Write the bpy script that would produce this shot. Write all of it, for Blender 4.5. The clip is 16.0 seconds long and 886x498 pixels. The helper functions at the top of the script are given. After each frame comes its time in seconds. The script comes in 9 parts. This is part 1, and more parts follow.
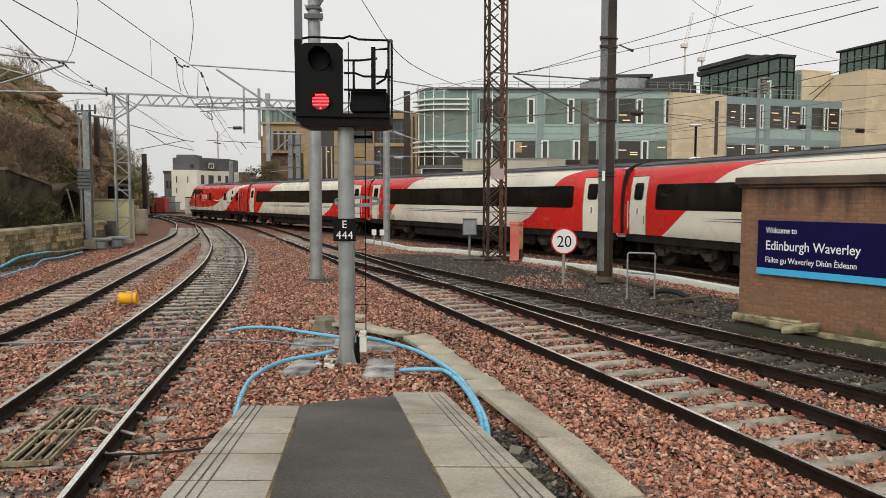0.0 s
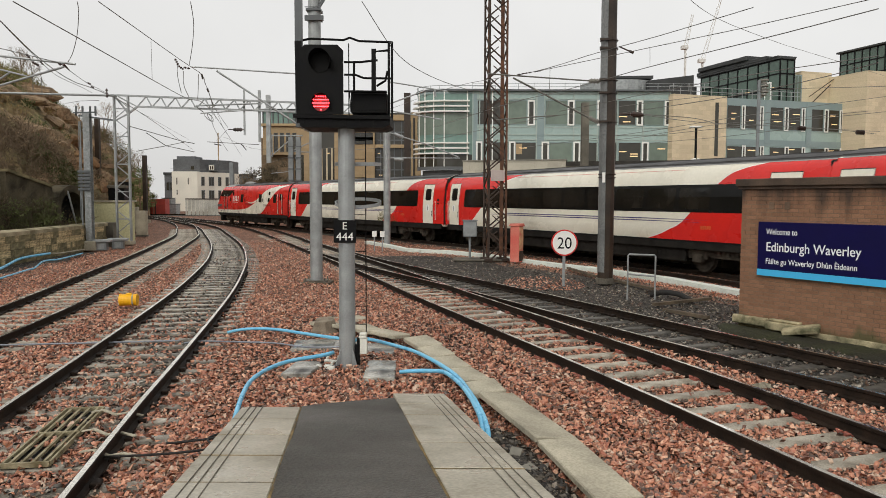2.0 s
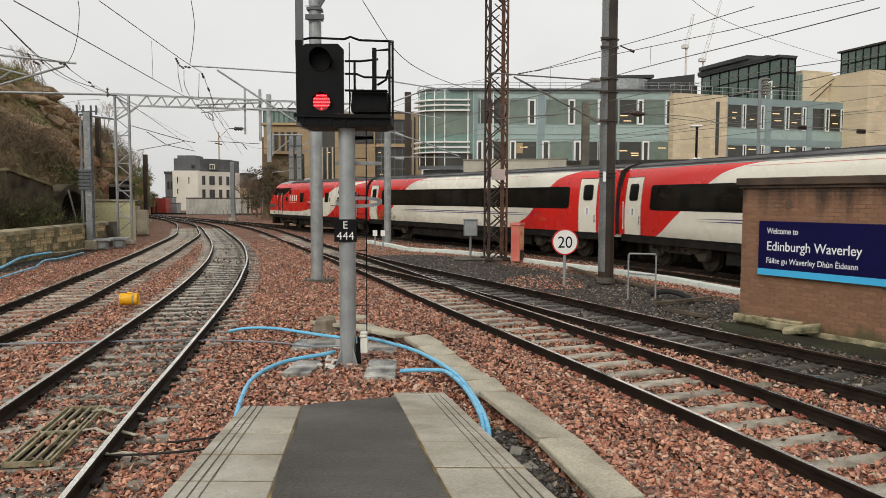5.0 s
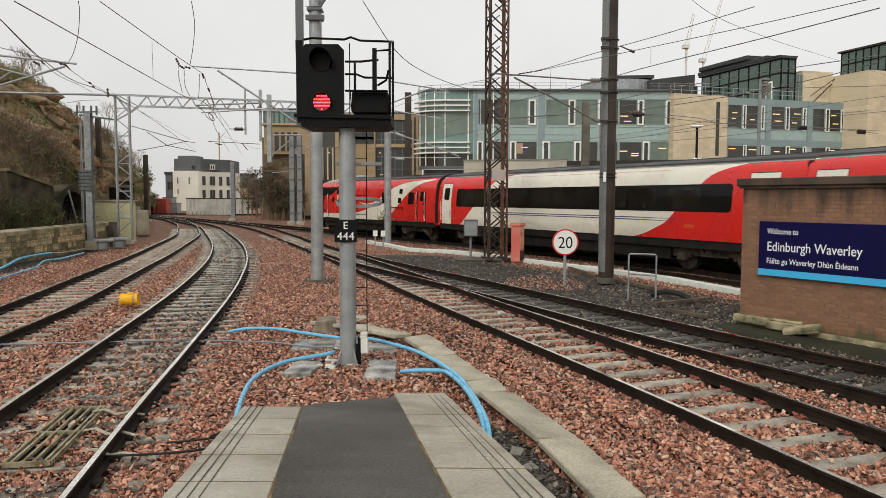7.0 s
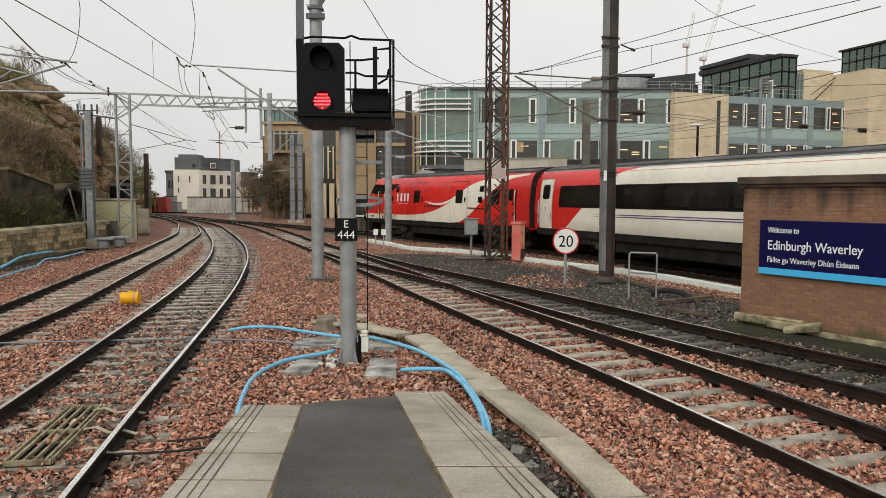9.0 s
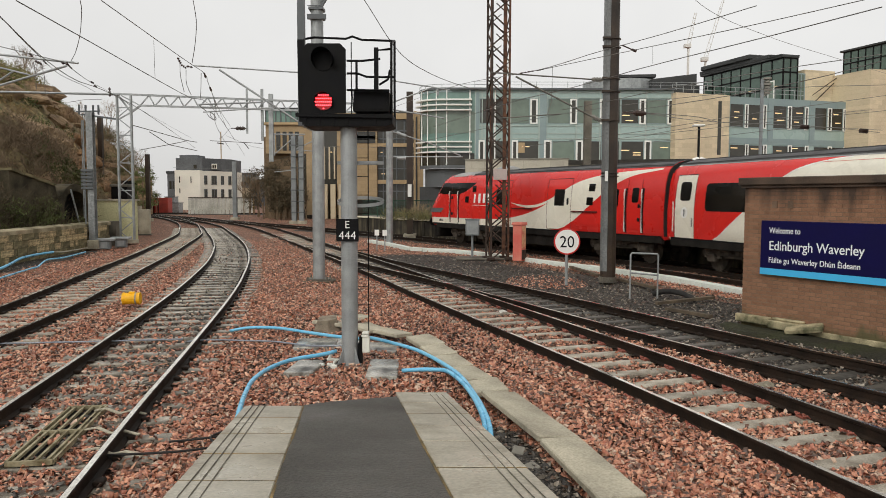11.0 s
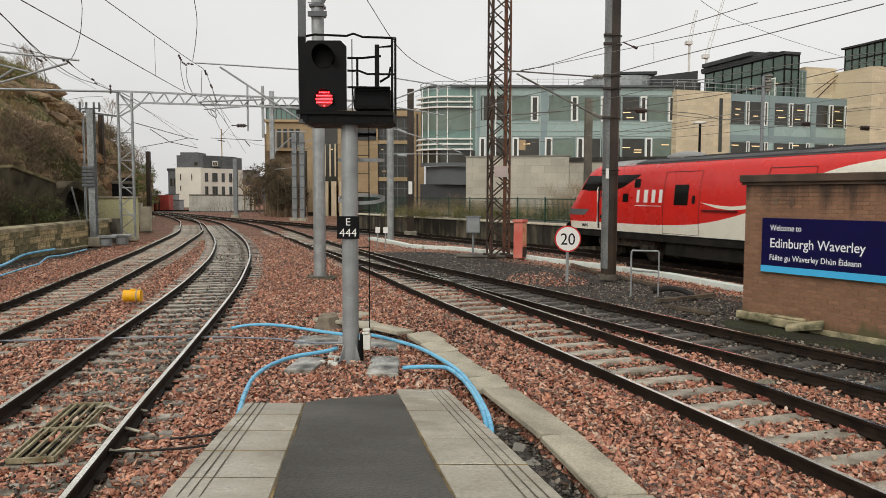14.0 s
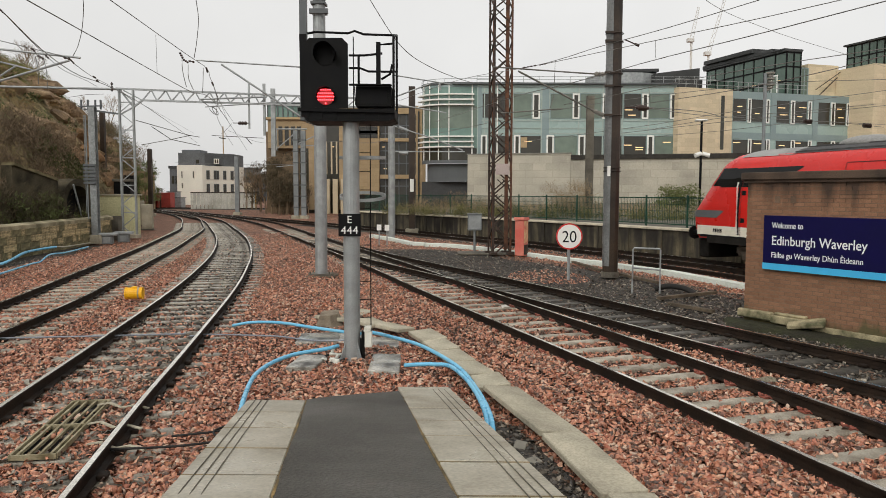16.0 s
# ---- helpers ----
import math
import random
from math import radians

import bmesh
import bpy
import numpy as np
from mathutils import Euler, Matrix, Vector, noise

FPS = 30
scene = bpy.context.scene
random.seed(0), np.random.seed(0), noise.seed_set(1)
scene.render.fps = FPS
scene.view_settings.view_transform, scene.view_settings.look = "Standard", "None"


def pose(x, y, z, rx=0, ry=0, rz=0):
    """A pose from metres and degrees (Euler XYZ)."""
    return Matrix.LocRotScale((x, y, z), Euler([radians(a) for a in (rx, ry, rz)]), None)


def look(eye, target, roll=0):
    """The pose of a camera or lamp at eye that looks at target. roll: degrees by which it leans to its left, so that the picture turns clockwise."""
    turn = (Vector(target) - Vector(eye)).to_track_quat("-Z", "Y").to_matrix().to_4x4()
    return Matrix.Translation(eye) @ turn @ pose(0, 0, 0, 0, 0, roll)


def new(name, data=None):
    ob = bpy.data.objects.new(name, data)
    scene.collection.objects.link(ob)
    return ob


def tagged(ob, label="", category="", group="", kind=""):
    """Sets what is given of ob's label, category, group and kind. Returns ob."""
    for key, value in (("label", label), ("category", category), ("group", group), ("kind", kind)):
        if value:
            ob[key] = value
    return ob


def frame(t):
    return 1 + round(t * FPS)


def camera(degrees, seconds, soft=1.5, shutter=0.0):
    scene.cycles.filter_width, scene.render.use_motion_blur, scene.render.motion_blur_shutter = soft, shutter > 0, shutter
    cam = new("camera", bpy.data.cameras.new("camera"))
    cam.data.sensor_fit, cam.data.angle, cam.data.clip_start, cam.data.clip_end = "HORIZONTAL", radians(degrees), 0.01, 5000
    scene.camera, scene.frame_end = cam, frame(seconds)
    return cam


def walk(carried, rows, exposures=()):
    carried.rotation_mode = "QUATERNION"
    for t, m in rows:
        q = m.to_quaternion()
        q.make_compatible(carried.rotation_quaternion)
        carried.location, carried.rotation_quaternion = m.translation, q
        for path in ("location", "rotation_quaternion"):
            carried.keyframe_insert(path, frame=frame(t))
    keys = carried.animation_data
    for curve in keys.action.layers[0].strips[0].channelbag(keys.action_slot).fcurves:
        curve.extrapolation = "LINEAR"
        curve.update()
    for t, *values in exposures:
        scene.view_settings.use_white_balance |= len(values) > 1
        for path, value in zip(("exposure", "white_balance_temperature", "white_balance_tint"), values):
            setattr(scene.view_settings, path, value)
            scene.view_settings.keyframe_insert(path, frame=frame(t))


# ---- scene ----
# The camera stands on the platform end and drifts by a degree at most.
EYE = (0.0, 0.0, 2.40)
cam = camera(61.42, 16.0, soft=0.8, shutter=0.4)


def aim(left, lift):
    """The camera turned left and tilted up by degrees from its first aim."""
    a, b = radians(left), radians(lift - 3.944)
    way = Vector((-math.sin(a) * math.cos(b), math.cos(a) * math.cos(b), math.sin(b)))
    return look(EYE, Vector(EYE) + 10 * way, 0.172)


walk(cam, [(t, aim(a, b)) for t, a, b in (
    (0.0, 0.000, 0.000), (0.5, -0.013, 0.035), (1.0, 0.000, 0.065), (1.5, 0.009, 0.100),
    (2.0, 0.022, 0.122), (2.5, 0.026, 0.126), (3.0, 0.026, 0.113), (3.5, 0.030, 0.082),
    (4.0, 0.043, 0.035), (4.5, 0.056, 0.039), (5.5, 0.082, 0.078), (6.5, 0.095, 0.095),
    (7.0, 0.087, 0.082), (7.5, 0.082, 0.039), (8.0, 0.082, 0.030), (8.5, 0.091, 0.017),
    (9.0, 0.126, -0.022), (9.5, 0.148, -0.022), (10.5, 0.195, 0.013), (11.5, 0.226, 0.030),
    (12.0, 0.234, 0.017), (12.5, 0.247, -0.035), (13.0, 0.265, -0.104), (13.5, 0.278, -0.156),
    (14.0, 0.273, -0.182), (14.5, 0.269, -0.234), (15.0, 0.308, -0.291), (15.5, 0.356, -0.321),
    (16.0, 0.382, -0.369),
)], exposures=((0.0, 0.0), (16.0, 0.0)))

# ---- world and light: a bright overcast sky ----
SUN_UP, SUN_TURN = 38.0, 205.0
world = bpy.data.worlds.new("overcast_sky")
scene.world = world
world.use_nodes = True
wn, wl = world.node_tree.nodes, world.node_tree.links
sky = wn.new("ShaderNodeTexSky")
sky.sky_type, sky.sun_disc = "NISHITA", False
sky.sun_elevation, sky.sun_rotation = radians(SUN_UP), radians(SUN_TURN)
sky.air_density, sky.dust_density, sky.ozone_density = 1.0, 6.0, 1.0
grey = wn.new("ShaderNodeHueSaturation")
grey.inputs["Saturation"].default_value = 0.10
wl.new(sky.outputs[0], grey.inputs["Color"])
cover = wn.new("ShaderNodeMixRGB")
cover.inputs[0].default_value = 0.72
cover.inputs[2].default_value = (7.9, 7.85, 7.7, 1)
wl.new(grey.outputs[0], cover.inputs[1])
cloud = wn.new("ShaderNodeTexNoise")
cloud.inputs["Scale"].default_value, cloud.inputs["Detail"].default_value = 1.7, 6
crange = wn.new("ShaderNodeMapRange")
crange.inputs[1].default_value, crange.inputs[2].default_value = 0.3, 0.7
crange.inputs[3].default_value, crange.inputs[4].default_value = 0.86, 1.07
wl.new(cloud.outputs["Fac"], crange.inputs[0])
cmul = wn.new("ShaderNodeMixRGB")
cmul.blend_type = "MULTIPLY"
cmul.inputs[0].default_value = 1.0
wl.new(cover.outputs[0], cmul.inputs[1])
wl.new(crange.outputs[0], cmul.inputs[2])
wl.new(cmul.outputs[0], wn["Background"].inputs[0])
wn["Background"].inputs[1].default_value = 0.126
sun = new("sun", bpy.data.lights.new("sun", "SUN"))
sun.data.energy, sun.data.angle, sun.data.color = 0.95, radians(25), (1.0, 0.97, 0.93)
a, b = radians(SUN_TURN), radians(SUN_UP)
sun.matrix_world = look(Vector((math.sin(a) * math.cos(b), math.cos(a) * math.cos(b), math.sin(b))) * 100, (0, 0, 0))


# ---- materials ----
def warm_cast(c):
    """A base colour with a slight warm cast put in, in place of a white balance."""
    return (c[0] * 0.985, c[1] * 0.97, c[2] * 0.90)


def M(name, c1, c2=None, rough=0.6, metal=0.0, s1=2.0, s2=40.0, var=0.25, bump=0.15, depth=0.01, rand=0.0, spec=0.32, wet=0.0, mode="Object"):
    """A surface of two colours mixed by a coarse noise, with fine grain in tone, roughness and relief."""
    c1, c2 = warm_cast(c1), warm_cast(c2 or [k * 0.8 for k in c1])
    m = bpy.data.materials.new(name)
    m.use_nodes = True
    n, l = m.node_tree.nodes, m.node_tree.links
    bs = n["Principled BSDF"]
    tc = n.new("ShaderNodeTexCoord")
    src = tc.outputs[mode]

    def noise_at(s, d):
        x = n.new("ShaderNodeTexNoise")
        x.inputs["Scale"].default_value, x.inputs["Detail"].default_value = s, d
        l.new(src, x.inputs["Vector"])
        return x.outputs["Fac"]

    def ranged(v, a, b, c, d):
        x = n.new("ShaderNodeMapRange")
        for i, k in enumerate((a, b, c, d)):
            x.inputs[i + 1].default_value = k
        l.new(v, x.inputs[0])
        return x.outputs[0]

    coarse, fine = noise_at(s1, 5), noise_at(s2, 4)
    mix = n.new("ShaderNodeMixRGB")
    mix.inputs[1].default_value, mix.inputs[2].default_value = (*c1, 1), (*c2, 1)
    l.new(ranged(coarse, 0.35, 0.65, 0, 1), mix.inputs[0])
    mul = n.new("ShaderNodeMixRGB")
    mul.blend_type = "MULTIPLY"
    mul.inputs[0].default_value = 1
    l.new(mix.outputs[0], mul.inputs[1])
    tone = ranged(fine, 0.25, 0.75, 1 - var, 1 + var)
    if rand:
        oi = n.new("ShaderNodeObjectInfo")
        geo = n.new("ShaderNodeNewGeometry")
        s = n.new("ShaderNodeMath")
        s.operation = "ADD"
        l.new(oi.outputs["Random"], s.inputs[0])
        l.new(geo.outputs["Random Per Island"], s.inputs[1])
        k = n.new("ShaderNodeMath")
        k.operation = "MULTIPLY"
        l.new(tone, k.inputs[0])
        l.new(ranged(s.outputs[0], 0, 2, 1 - rand, 1 + rand), k.inputs[1])
        tone = k.outputs[0]
    l.new(tone, mul.inputs[2])
    l.new(mul.outputs[0], bs.inputs["Base Color"])
    l.new(ranged(coarse, 0.3, 0.7, max(0.02, rough - 0.12 - wet), min(1, rough + 0.12)), bs.inputs["Roughness"])
    bs.inputs["Metallic"].default_value = metal
    bs.inputs["Specular IOR Level"].default_value = spec
    if bump:
        bp = n.new("ShaderNodeBump")
        bp.inputs["Strength"].default_value, bp.inputs["Distance"].default_value = bump, depth
        l.new(fine, bp.inputs["Height"])
        l.new(bp.outputs[0], bs.inputs["Normal"])
    return m


def stone_ground(name, tones, size, rough=0.75):
    """Loose stones: cells of varied tone, with the shade of their gaps painted dark."""
    m = bpy.data.materials.new(name)
    m.use_nodes = True
    n, l = m.node_tree.nodes, m.node_tree.links
    bs = n["Principled BSDF"]
    tc = n.new("ShaderNodeTexCoord")
    vo = n.new("ShaderNodeTexVoronoi")
    vo.inputs["Scale"].default_value = 1 / size
    l.new(tc.outputs["Object"], vo.inputs["Vector"])
    sep = n.new("ShaderNodeSeparateColor")
    l.new(vo.outputs["Color"], sep.inputs[0])
    ramp = n.new("ShaderNodeValToRGB")
    els = ramp.color_ramp.elements
    els[0].color, els[1].color = (*tones[0], 1), (*tones[-1], 1)
    for i, c in enumerate(tones[1:-1]):
        e = els.new((i + 1) / (len(tones) - 1))
        e.color = (*c, 1)
    l.new(sep.outputs[0], ramp.inputs[0])
    no = n.new("ShaderNodeTexNoise")
    no.inputs["Scale"].default_value, no.inputs["Detail"].default_value = 0.6, 6
    l.new(tc.outputs["Object"], no.inputs["Vector"])
    rg = n.new("ShaderNodeMapRange")
    rg.inputs[1].default_value, rg.inputs[2].default_value, rg.inputs[3].default_value, rg.inputs[4].default_value = 0.3, 0.7, 0.7, 1.2
    l.new(no.outputs["Fac"], rg.inputs[0])
    mul = n.new("ShaderNodeMixRGB")
    mul.blend_type = "MULTIPLY"
    mul.inputs[0].default_value = 1
    l.new(ramp.outputs[0], mul.inputs[1])
    l.new(rg.outputs[0], mul.inputs[2])
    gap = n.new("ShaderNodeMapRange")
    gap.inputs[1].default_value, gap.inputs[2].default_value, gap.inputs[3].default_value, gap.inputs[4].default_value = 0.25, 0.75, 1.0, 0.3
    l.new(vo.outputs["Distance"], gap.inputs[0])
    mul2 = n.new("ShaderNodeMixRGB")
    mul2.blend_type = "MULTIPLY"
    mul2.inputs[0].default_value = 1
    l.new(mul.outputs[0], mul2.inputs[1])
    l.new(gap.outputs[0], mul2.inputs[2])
    l.new(mul2.outputs[0], bs.inputs["Base Color"])
    bs.inputs["Roughness"].default_value = rough
    bs.inputs["Specular IOR Level"].default_value = 0.2
    bp = n.new("ShaderNodeBump")
    bp.invert = True
    bp.inputs["Strength"].default_value, bp.inputs["Distance"].default_value = 1.0, size * 0.6
    l.new(vo.outputs["Distance"], bp.inputs["Height"])
    l.new(bp.outputs[0], bs.inputs["Normal"])
    return m


def glass(name, tint, rough=0.04):
    """Dark glazing seen from outside: tinted, glossy and smooth."""
    return M(name, tint, [k * 0.78 for k in tint], rough=rough + 0.08, s1=0.2, s2=1.2, var=0.15, bump=0.0, spec=0.5)


def glow(name, c, strength):
    m = bpy.data.materials.new(name)
    m.use_nodes = True
    bs = m.node_tree.nodes["Principled BSDF"]
    bs.inputs["Base Color"].default_value = (*c, 1)
    bs.inputs["Emission Color"].default_value = (*c, 1)
    bs.inputs["Emission Strength"].default_value = strength
    return m


# near ground tones darkened to paint the shade between the loose stones
SHADED_REDS = ((0.020, 0.012, 0.009), (0.070, 0.032, 0.022), (0.110, 0.052, 0.035), (0.085, 0.042, 0.029), (0.140, 0.078, 0.054), (0.045, 0.029, 0.022))
GREY_TONES = ((0.032, 0.028, 0.023), (0.075, 0.065, 0.053), (0.14, 0.12, 0.098), (0.052, 0.045, 0.037))
M_BALLAST = stone_ground("red_ballast", SHADED_REDS, 0.055)
# far ground keeps fuller tones, as few loose stones cover it
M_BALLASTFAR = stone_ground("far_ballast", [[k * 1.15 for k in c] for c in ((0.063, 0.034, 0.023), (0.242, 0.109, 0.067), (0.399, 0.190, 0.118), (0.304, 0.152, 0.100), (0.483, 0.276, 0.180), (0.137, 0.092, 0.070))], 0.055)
M_ASH = stone_ground("dark_ash", GREY_TONES, 0.04)
M_RAIL = M("rail_rust", (0.015, 0.011, 0.009), (0.030, 0.020, 0.015), rough=0.65, s1=4, s2=50, bump=0.3, spec=0.12)
M_RAILTOP = M("rail_steel", (0.95, 0.93, 0.90), (0.72, 0.69, 0.65), rough=0.24, metal=1.0, s1=1.5, s2=30, bump=0.03)
M_SLEEPER = M("sleeper_concrete", (0.46, 0.42, 0.36), (0.22, 0.19, 0.155), rough=0.65, s1=3, s2=50, var=0.4, rand=0.4, wet=0.2)
M_SLEEPERWET = M("sleeper_wet", (0.46, 0.42, 0.36), (0.13, 0.115, 0.095), rough=0.5, s1=3, s2=50, var=0.4, rand=0.4, wet=0.2)
M_SLEEPERDARK = M("sleeper_oiled", (0.11, 0.10, 0.085), (0.05, 0.045, 0.04), rough=0.6, s1=3, s2=50, rand=0.3, wet=0.15)
M_CLIP = M("rail_clip", (0.36, 0.115, 0.085), (0.20, 0.07, 0.055), rough=0.5)
M_PLAT = M("platform_slab", (0.405, 0.378, 0.322), (0.265, 0.240, 0.198), rough=0.55, s1=1.7, s2=40, var=0.25, rand=0.2, wet=0.25)
M_JOINT = M("mossy_joint", (0.27, 0.185, 0.075), (0.06, 0.05, 0.032), rough=0.9, s1=3, s2=60)
M_WET = M("wet_slab", (0.50, 0.485, 0.45), (0.05, 0.045, 0.04), rough=0.35, s1=2.6, s2=30, var=0.3, wet=0.25)
M_SOIL = M("damp_soil", (0.020, 0.017, 0.013), (0.036, 0.038, 0.017), rough=0.85, s1=1.1, s2=30, var=0.5, bump=0.8, depth=0.03)
M_ASPHALT = M("platform_asphalt", (0.074, 0.069, 0.061), (0.048, 0.045, 0.039), rough=0.62, s1=0.7, s2=42, var=0.5, bump=0.9, depth=0.012, wet=0.15)
M_CONC = M("concrete", (0.47, 0.43, 0.345), (0.30, 0.275, 0.222), rough=0.75, s1=1.5, s2=45, rand=0.15)
M_CONCDARK = M("concrete_stained", (0.16, 0.145, 0.12), (0.075, 0.068, 0.058), rough=0.8, s1=0.9, s2=25, rand=0.2)
M_GALV = M("galvanised_steel", (0.37, 0.39, 0.41), (0.27, 0.285, 0.30), rough=0.5, metal=0.35, s1=3, s2=60, var=0.12, bump=0.05)
M_DULLSTEEL = M("dull_steel", (0.17, 0.165, 0.15), (0.10, 0.095, 0.085), rough=0.6, s1=3, s2=40)
M_FLAKED = M("flaked_grey_paint", (0.29, 0.305, 0.32), (0.21, 0.225, 0.24), rough=0.5, s1=5, s2=18, var=0.35, bump=0.1)
M_GREYPAINT = M("grey_paint", (0.235, 0.255, 0.275), (0.18, 0.195, 0.21), rough=0.45, s1=2, s2=40, var=0.12, bump=0.05)
M_RUST = M("rusty_steel", (0.065, 0.042, 0.032), (0.035, 0.026, 0.022), rough=0.75, s1=3, s2=40)
M_RUSTORANGE = M("orange_rust", (0.15, 0.066, 0.036), (0.07, 0.038, 0.027), rough=0.8, s1=3, s2=40)
M_BROWNPOLE = M("weathered_brown_steel", (0.052, 0.036, 0.026), (0.026, 0.019, 0.015), rough=0.45, s1=1.5, s2=30)
M_BLACK = M("black_paint", (0.006, 0.006, 0.007), (0.010, 0.010, 0.010), rough=0.55, s1=5, s2=60, bump=0.05, spec=0.1)
M_CONTAINER = M("container_red", (0.42, 0.055, 0.04), (0.26, 0.045, 0.035), rough=0.6, s1=0.9, s2=14)
M_MOSSYSTEEL = M("mossy_steel", (0.36, 0.32, 0.22), (0.15, 0.125, 0.07), rough=0.7, s1=4, s2=40)
M_PALECABLE = M("pale_cable", (0.30, 0.33, 0.39), (0.20, 0.22, 0.27), rough=0.5, bump=0)
M_TIMBER = M("weathered_timber", (0.15, 0.115, 0.08), (0.075, 0.06, 0.045), rough=0.85, s1=3, s2=40)
M_DULLORANGE = M("dull_orange", (0.62, 0.12, 0.035), rough=0.5, bump=0)
# the sky's reflection on the brown mast, put into a pale colour
M_SKYSHEEN = M("pale_streaked_steel", (0.20, 0.21, 0.22), (0.12, 0.125, 0.13), rough=0.3, s1=1.5, s2=20, var=0.25)
M_TROUGH = M("trough_grey_white", (0.76, 0.82, 0.80), (0.60, 0.66, 0.64), rough=0.55, s1=1.2, s2=25, var=0.15)
M_WHITE = M("white_paint", (0.74, 0.74, 0.71), (0.66, 0.66, 0.62), rough=0.5, s1=2, s2=40, var=0.06, bump=0.03)
M_REDPAINT = M("red_paint", (0.62, 0.03, 0.025), (0.55, 0.03, 0.025), rough=0.4, s1=2, s2=40, var=0.08, bump=0.03)
M_FADEDRED = M("faded_red_paint", (0.60, 0.13, 0.105), (0.62, 0.22, 0.17), rough=0.6, s1=1.5, s2=30, var=0.12)
M_YELLOW = M("yellow_plastic", (0.92, 0.50, 0.015), (0.82, 0.42, 0.012), rough=0.4, s1=5, s2=60, var=0.08)
M_BLUEPIPE = M("blue_pipe", (0.14, 0.47, 0.77), (0.19, 0.53, 0.80), rough=0.3, s1=4, s2=60, var=0.1, bump=0.02)
M_NAVY = M("navy_sign", (0.007, 0.006, 0.060), (0.006, 0.005, 0.052), rough=0.4, var=0.05, bump=0, spec=0.15)
M_CYAN = M("cyan_sign", (0.07, 0.47, 0.85), (0.066, 0.45, 0.82), rough=0.35, var=0.03, bump=0)
M_SIGNWHITE = M("sign_white", (0.82, 0.82, 0.82), (0.80, 0.80, 0.80), rough=0.4, var=0.02, bump=0)
M_BRICK = M("brick", (0.262, 0.142, 0.090), (0.195, 0.108, 0.070), rough=0.9, s1=1.3, s2=60, rand=0.28, spec=0.2)
M_MORTAR = M("mortar", (0.215, 0.145, 0.10), (0.165, 0.112, 0.08), rough=0.9, s1=3, s2=60)


def runoff(m, top, reach, dark, foot=None):
    """Soot washed down a wall in uneven streaks from its top, and moss at its foot."""
    n, l = m.node_tree.nodes, m.node_tree.links
    bs = n["Principled BSDF"]
    geo, mp, no, sep = n.new("ShaderNodeNewGeometry"), n.new("ShaderNodeMapping"), n.new("ShaderNodeTexNoise"), n.new("ShaderNodeSeparateXYZ")
    mp.inputs["Scale"].default_value = (2.6, 2.6, 0.30)
    no.inputs["Scale"].default_value, no.inputs["Detail"].default_value = 1.0, 5
    l.new(geo.outputs["Position"], mp.inputs[0])
    l.new(mp.outputs[0], no.inputs["Vector"])
    l.new(geo.outputs["Position"], sep.inputs[0])

    def blend(z0, z1, a, b, c):
        h, s, r, mx = n.new("ShaderNodeMapRange"), n.new("ShaderNodeMath"), n.new("ShaderNodeMapRange"), n.new("ShaderNodeMixRGB")
        h.clamp = False
        h.inputs[1].default_value, h.inputs[2].default_value, h.inputs[3].default_value, h.inputs[4].default_value = z0, z1, -0.5, 0.0
        l.new(sep.outputs[2], h.inputs[0])
        l.new(h.outputs[0], s.inputs[0])
        l.new(no.outputs["Fac"], s.inputs[1])
        r.inputs[1].default_value, r.inputs[2].default_value, r.inputs[4].default_value = a, b, 0.88
        l.new(s.outputs[0], r.inputs[0])
        l.new(r.outputs[0], mx.inputs[0])
        l.new(bs.inputs["Base Color"].links[0].from_socket, mx.inputs[1])
        mx.inputs[2].default_value = (*c, 1)
        l.new(mx.outputs[0], bs.inputs["Base Color"])

    blend(top - reach, top, 0.24, 0.50, dark)
    if foot:
        blend(foot + 0.5, foot, 0.38, 0.55, (0.10, 0.095, 0.045))


for m in (M_BRICK, M_MORTAR):
    runoff(m, 2.67, 0.85, (0.048, 0.036, 0.028), 0.02)
M_DRIP = M("streaked_wall", (0.20, 0.17, 0.11), (0.055, 0.048, 0.036), rough=0.85, s1=0.9, s2=20, var=0.2)
runoff(M_DRIP, 0.98, 5.0, (0.024, 0.021, 0.018))
M_PALECOPE = M("pale_platform_edge", (0.62, 0.56, 0.46), (0.48, 0.43, 0.35), rough=0.8, s1=1.5, s2=40, rand=0.15)
M_CORRUGATED = M("corrugated_sheet", (0.60, 0.59, 0.56), (0.40, 0.385, 0.35), rough=0.6, s1=0.5, s2=6, var=0.2, rand=0.15)
M_SIGNLETTER = M("sign_letter_white", (0.84, 0.88, 0.92), (0.80, 0.84, 0.88), rough=0.4, bump=0)
M_HUTSLAB = M("stained_slab", (0.10, 0.068, 0.050), (0.038, 0.030, 0.025), rough=0.8, s1=1.6, s2=40)
M_COPING = M("dark_coping", (0.042, 0.037, 0.031), (0.024, 0.021, 0.018), rough=0.75, s1=2, s2=40)
M_MOSSY = M("mossy_concrete", (0.44, 0.38, 0.25), (0.09, 0.09, 0.05), rough=0.85, s1=4, s2=50)
M_WALLSTONE = M("sandstone_block", (0.54, 0.42, 0.25), (0.20, 0.165, 0.10), rough=0.9, s1=3.5, s2=30, rand=0.4, spec=0.2)
M_WALLDARK = M("mossy_block", (0.24, 0.203, 0.12), (0.075, 0.068, 0.040), rough=0.9, s1=1.4, s2=30, rand=0.55, spec=0.2)
M_OLDWALL = M("sooty_stone", (0.10, 0.084, 0.056), (0.034, 0.030, 0.021), rough=0.9, s1=1.2, s2=20, var=0.4, bump=0.5, spec=0.2)
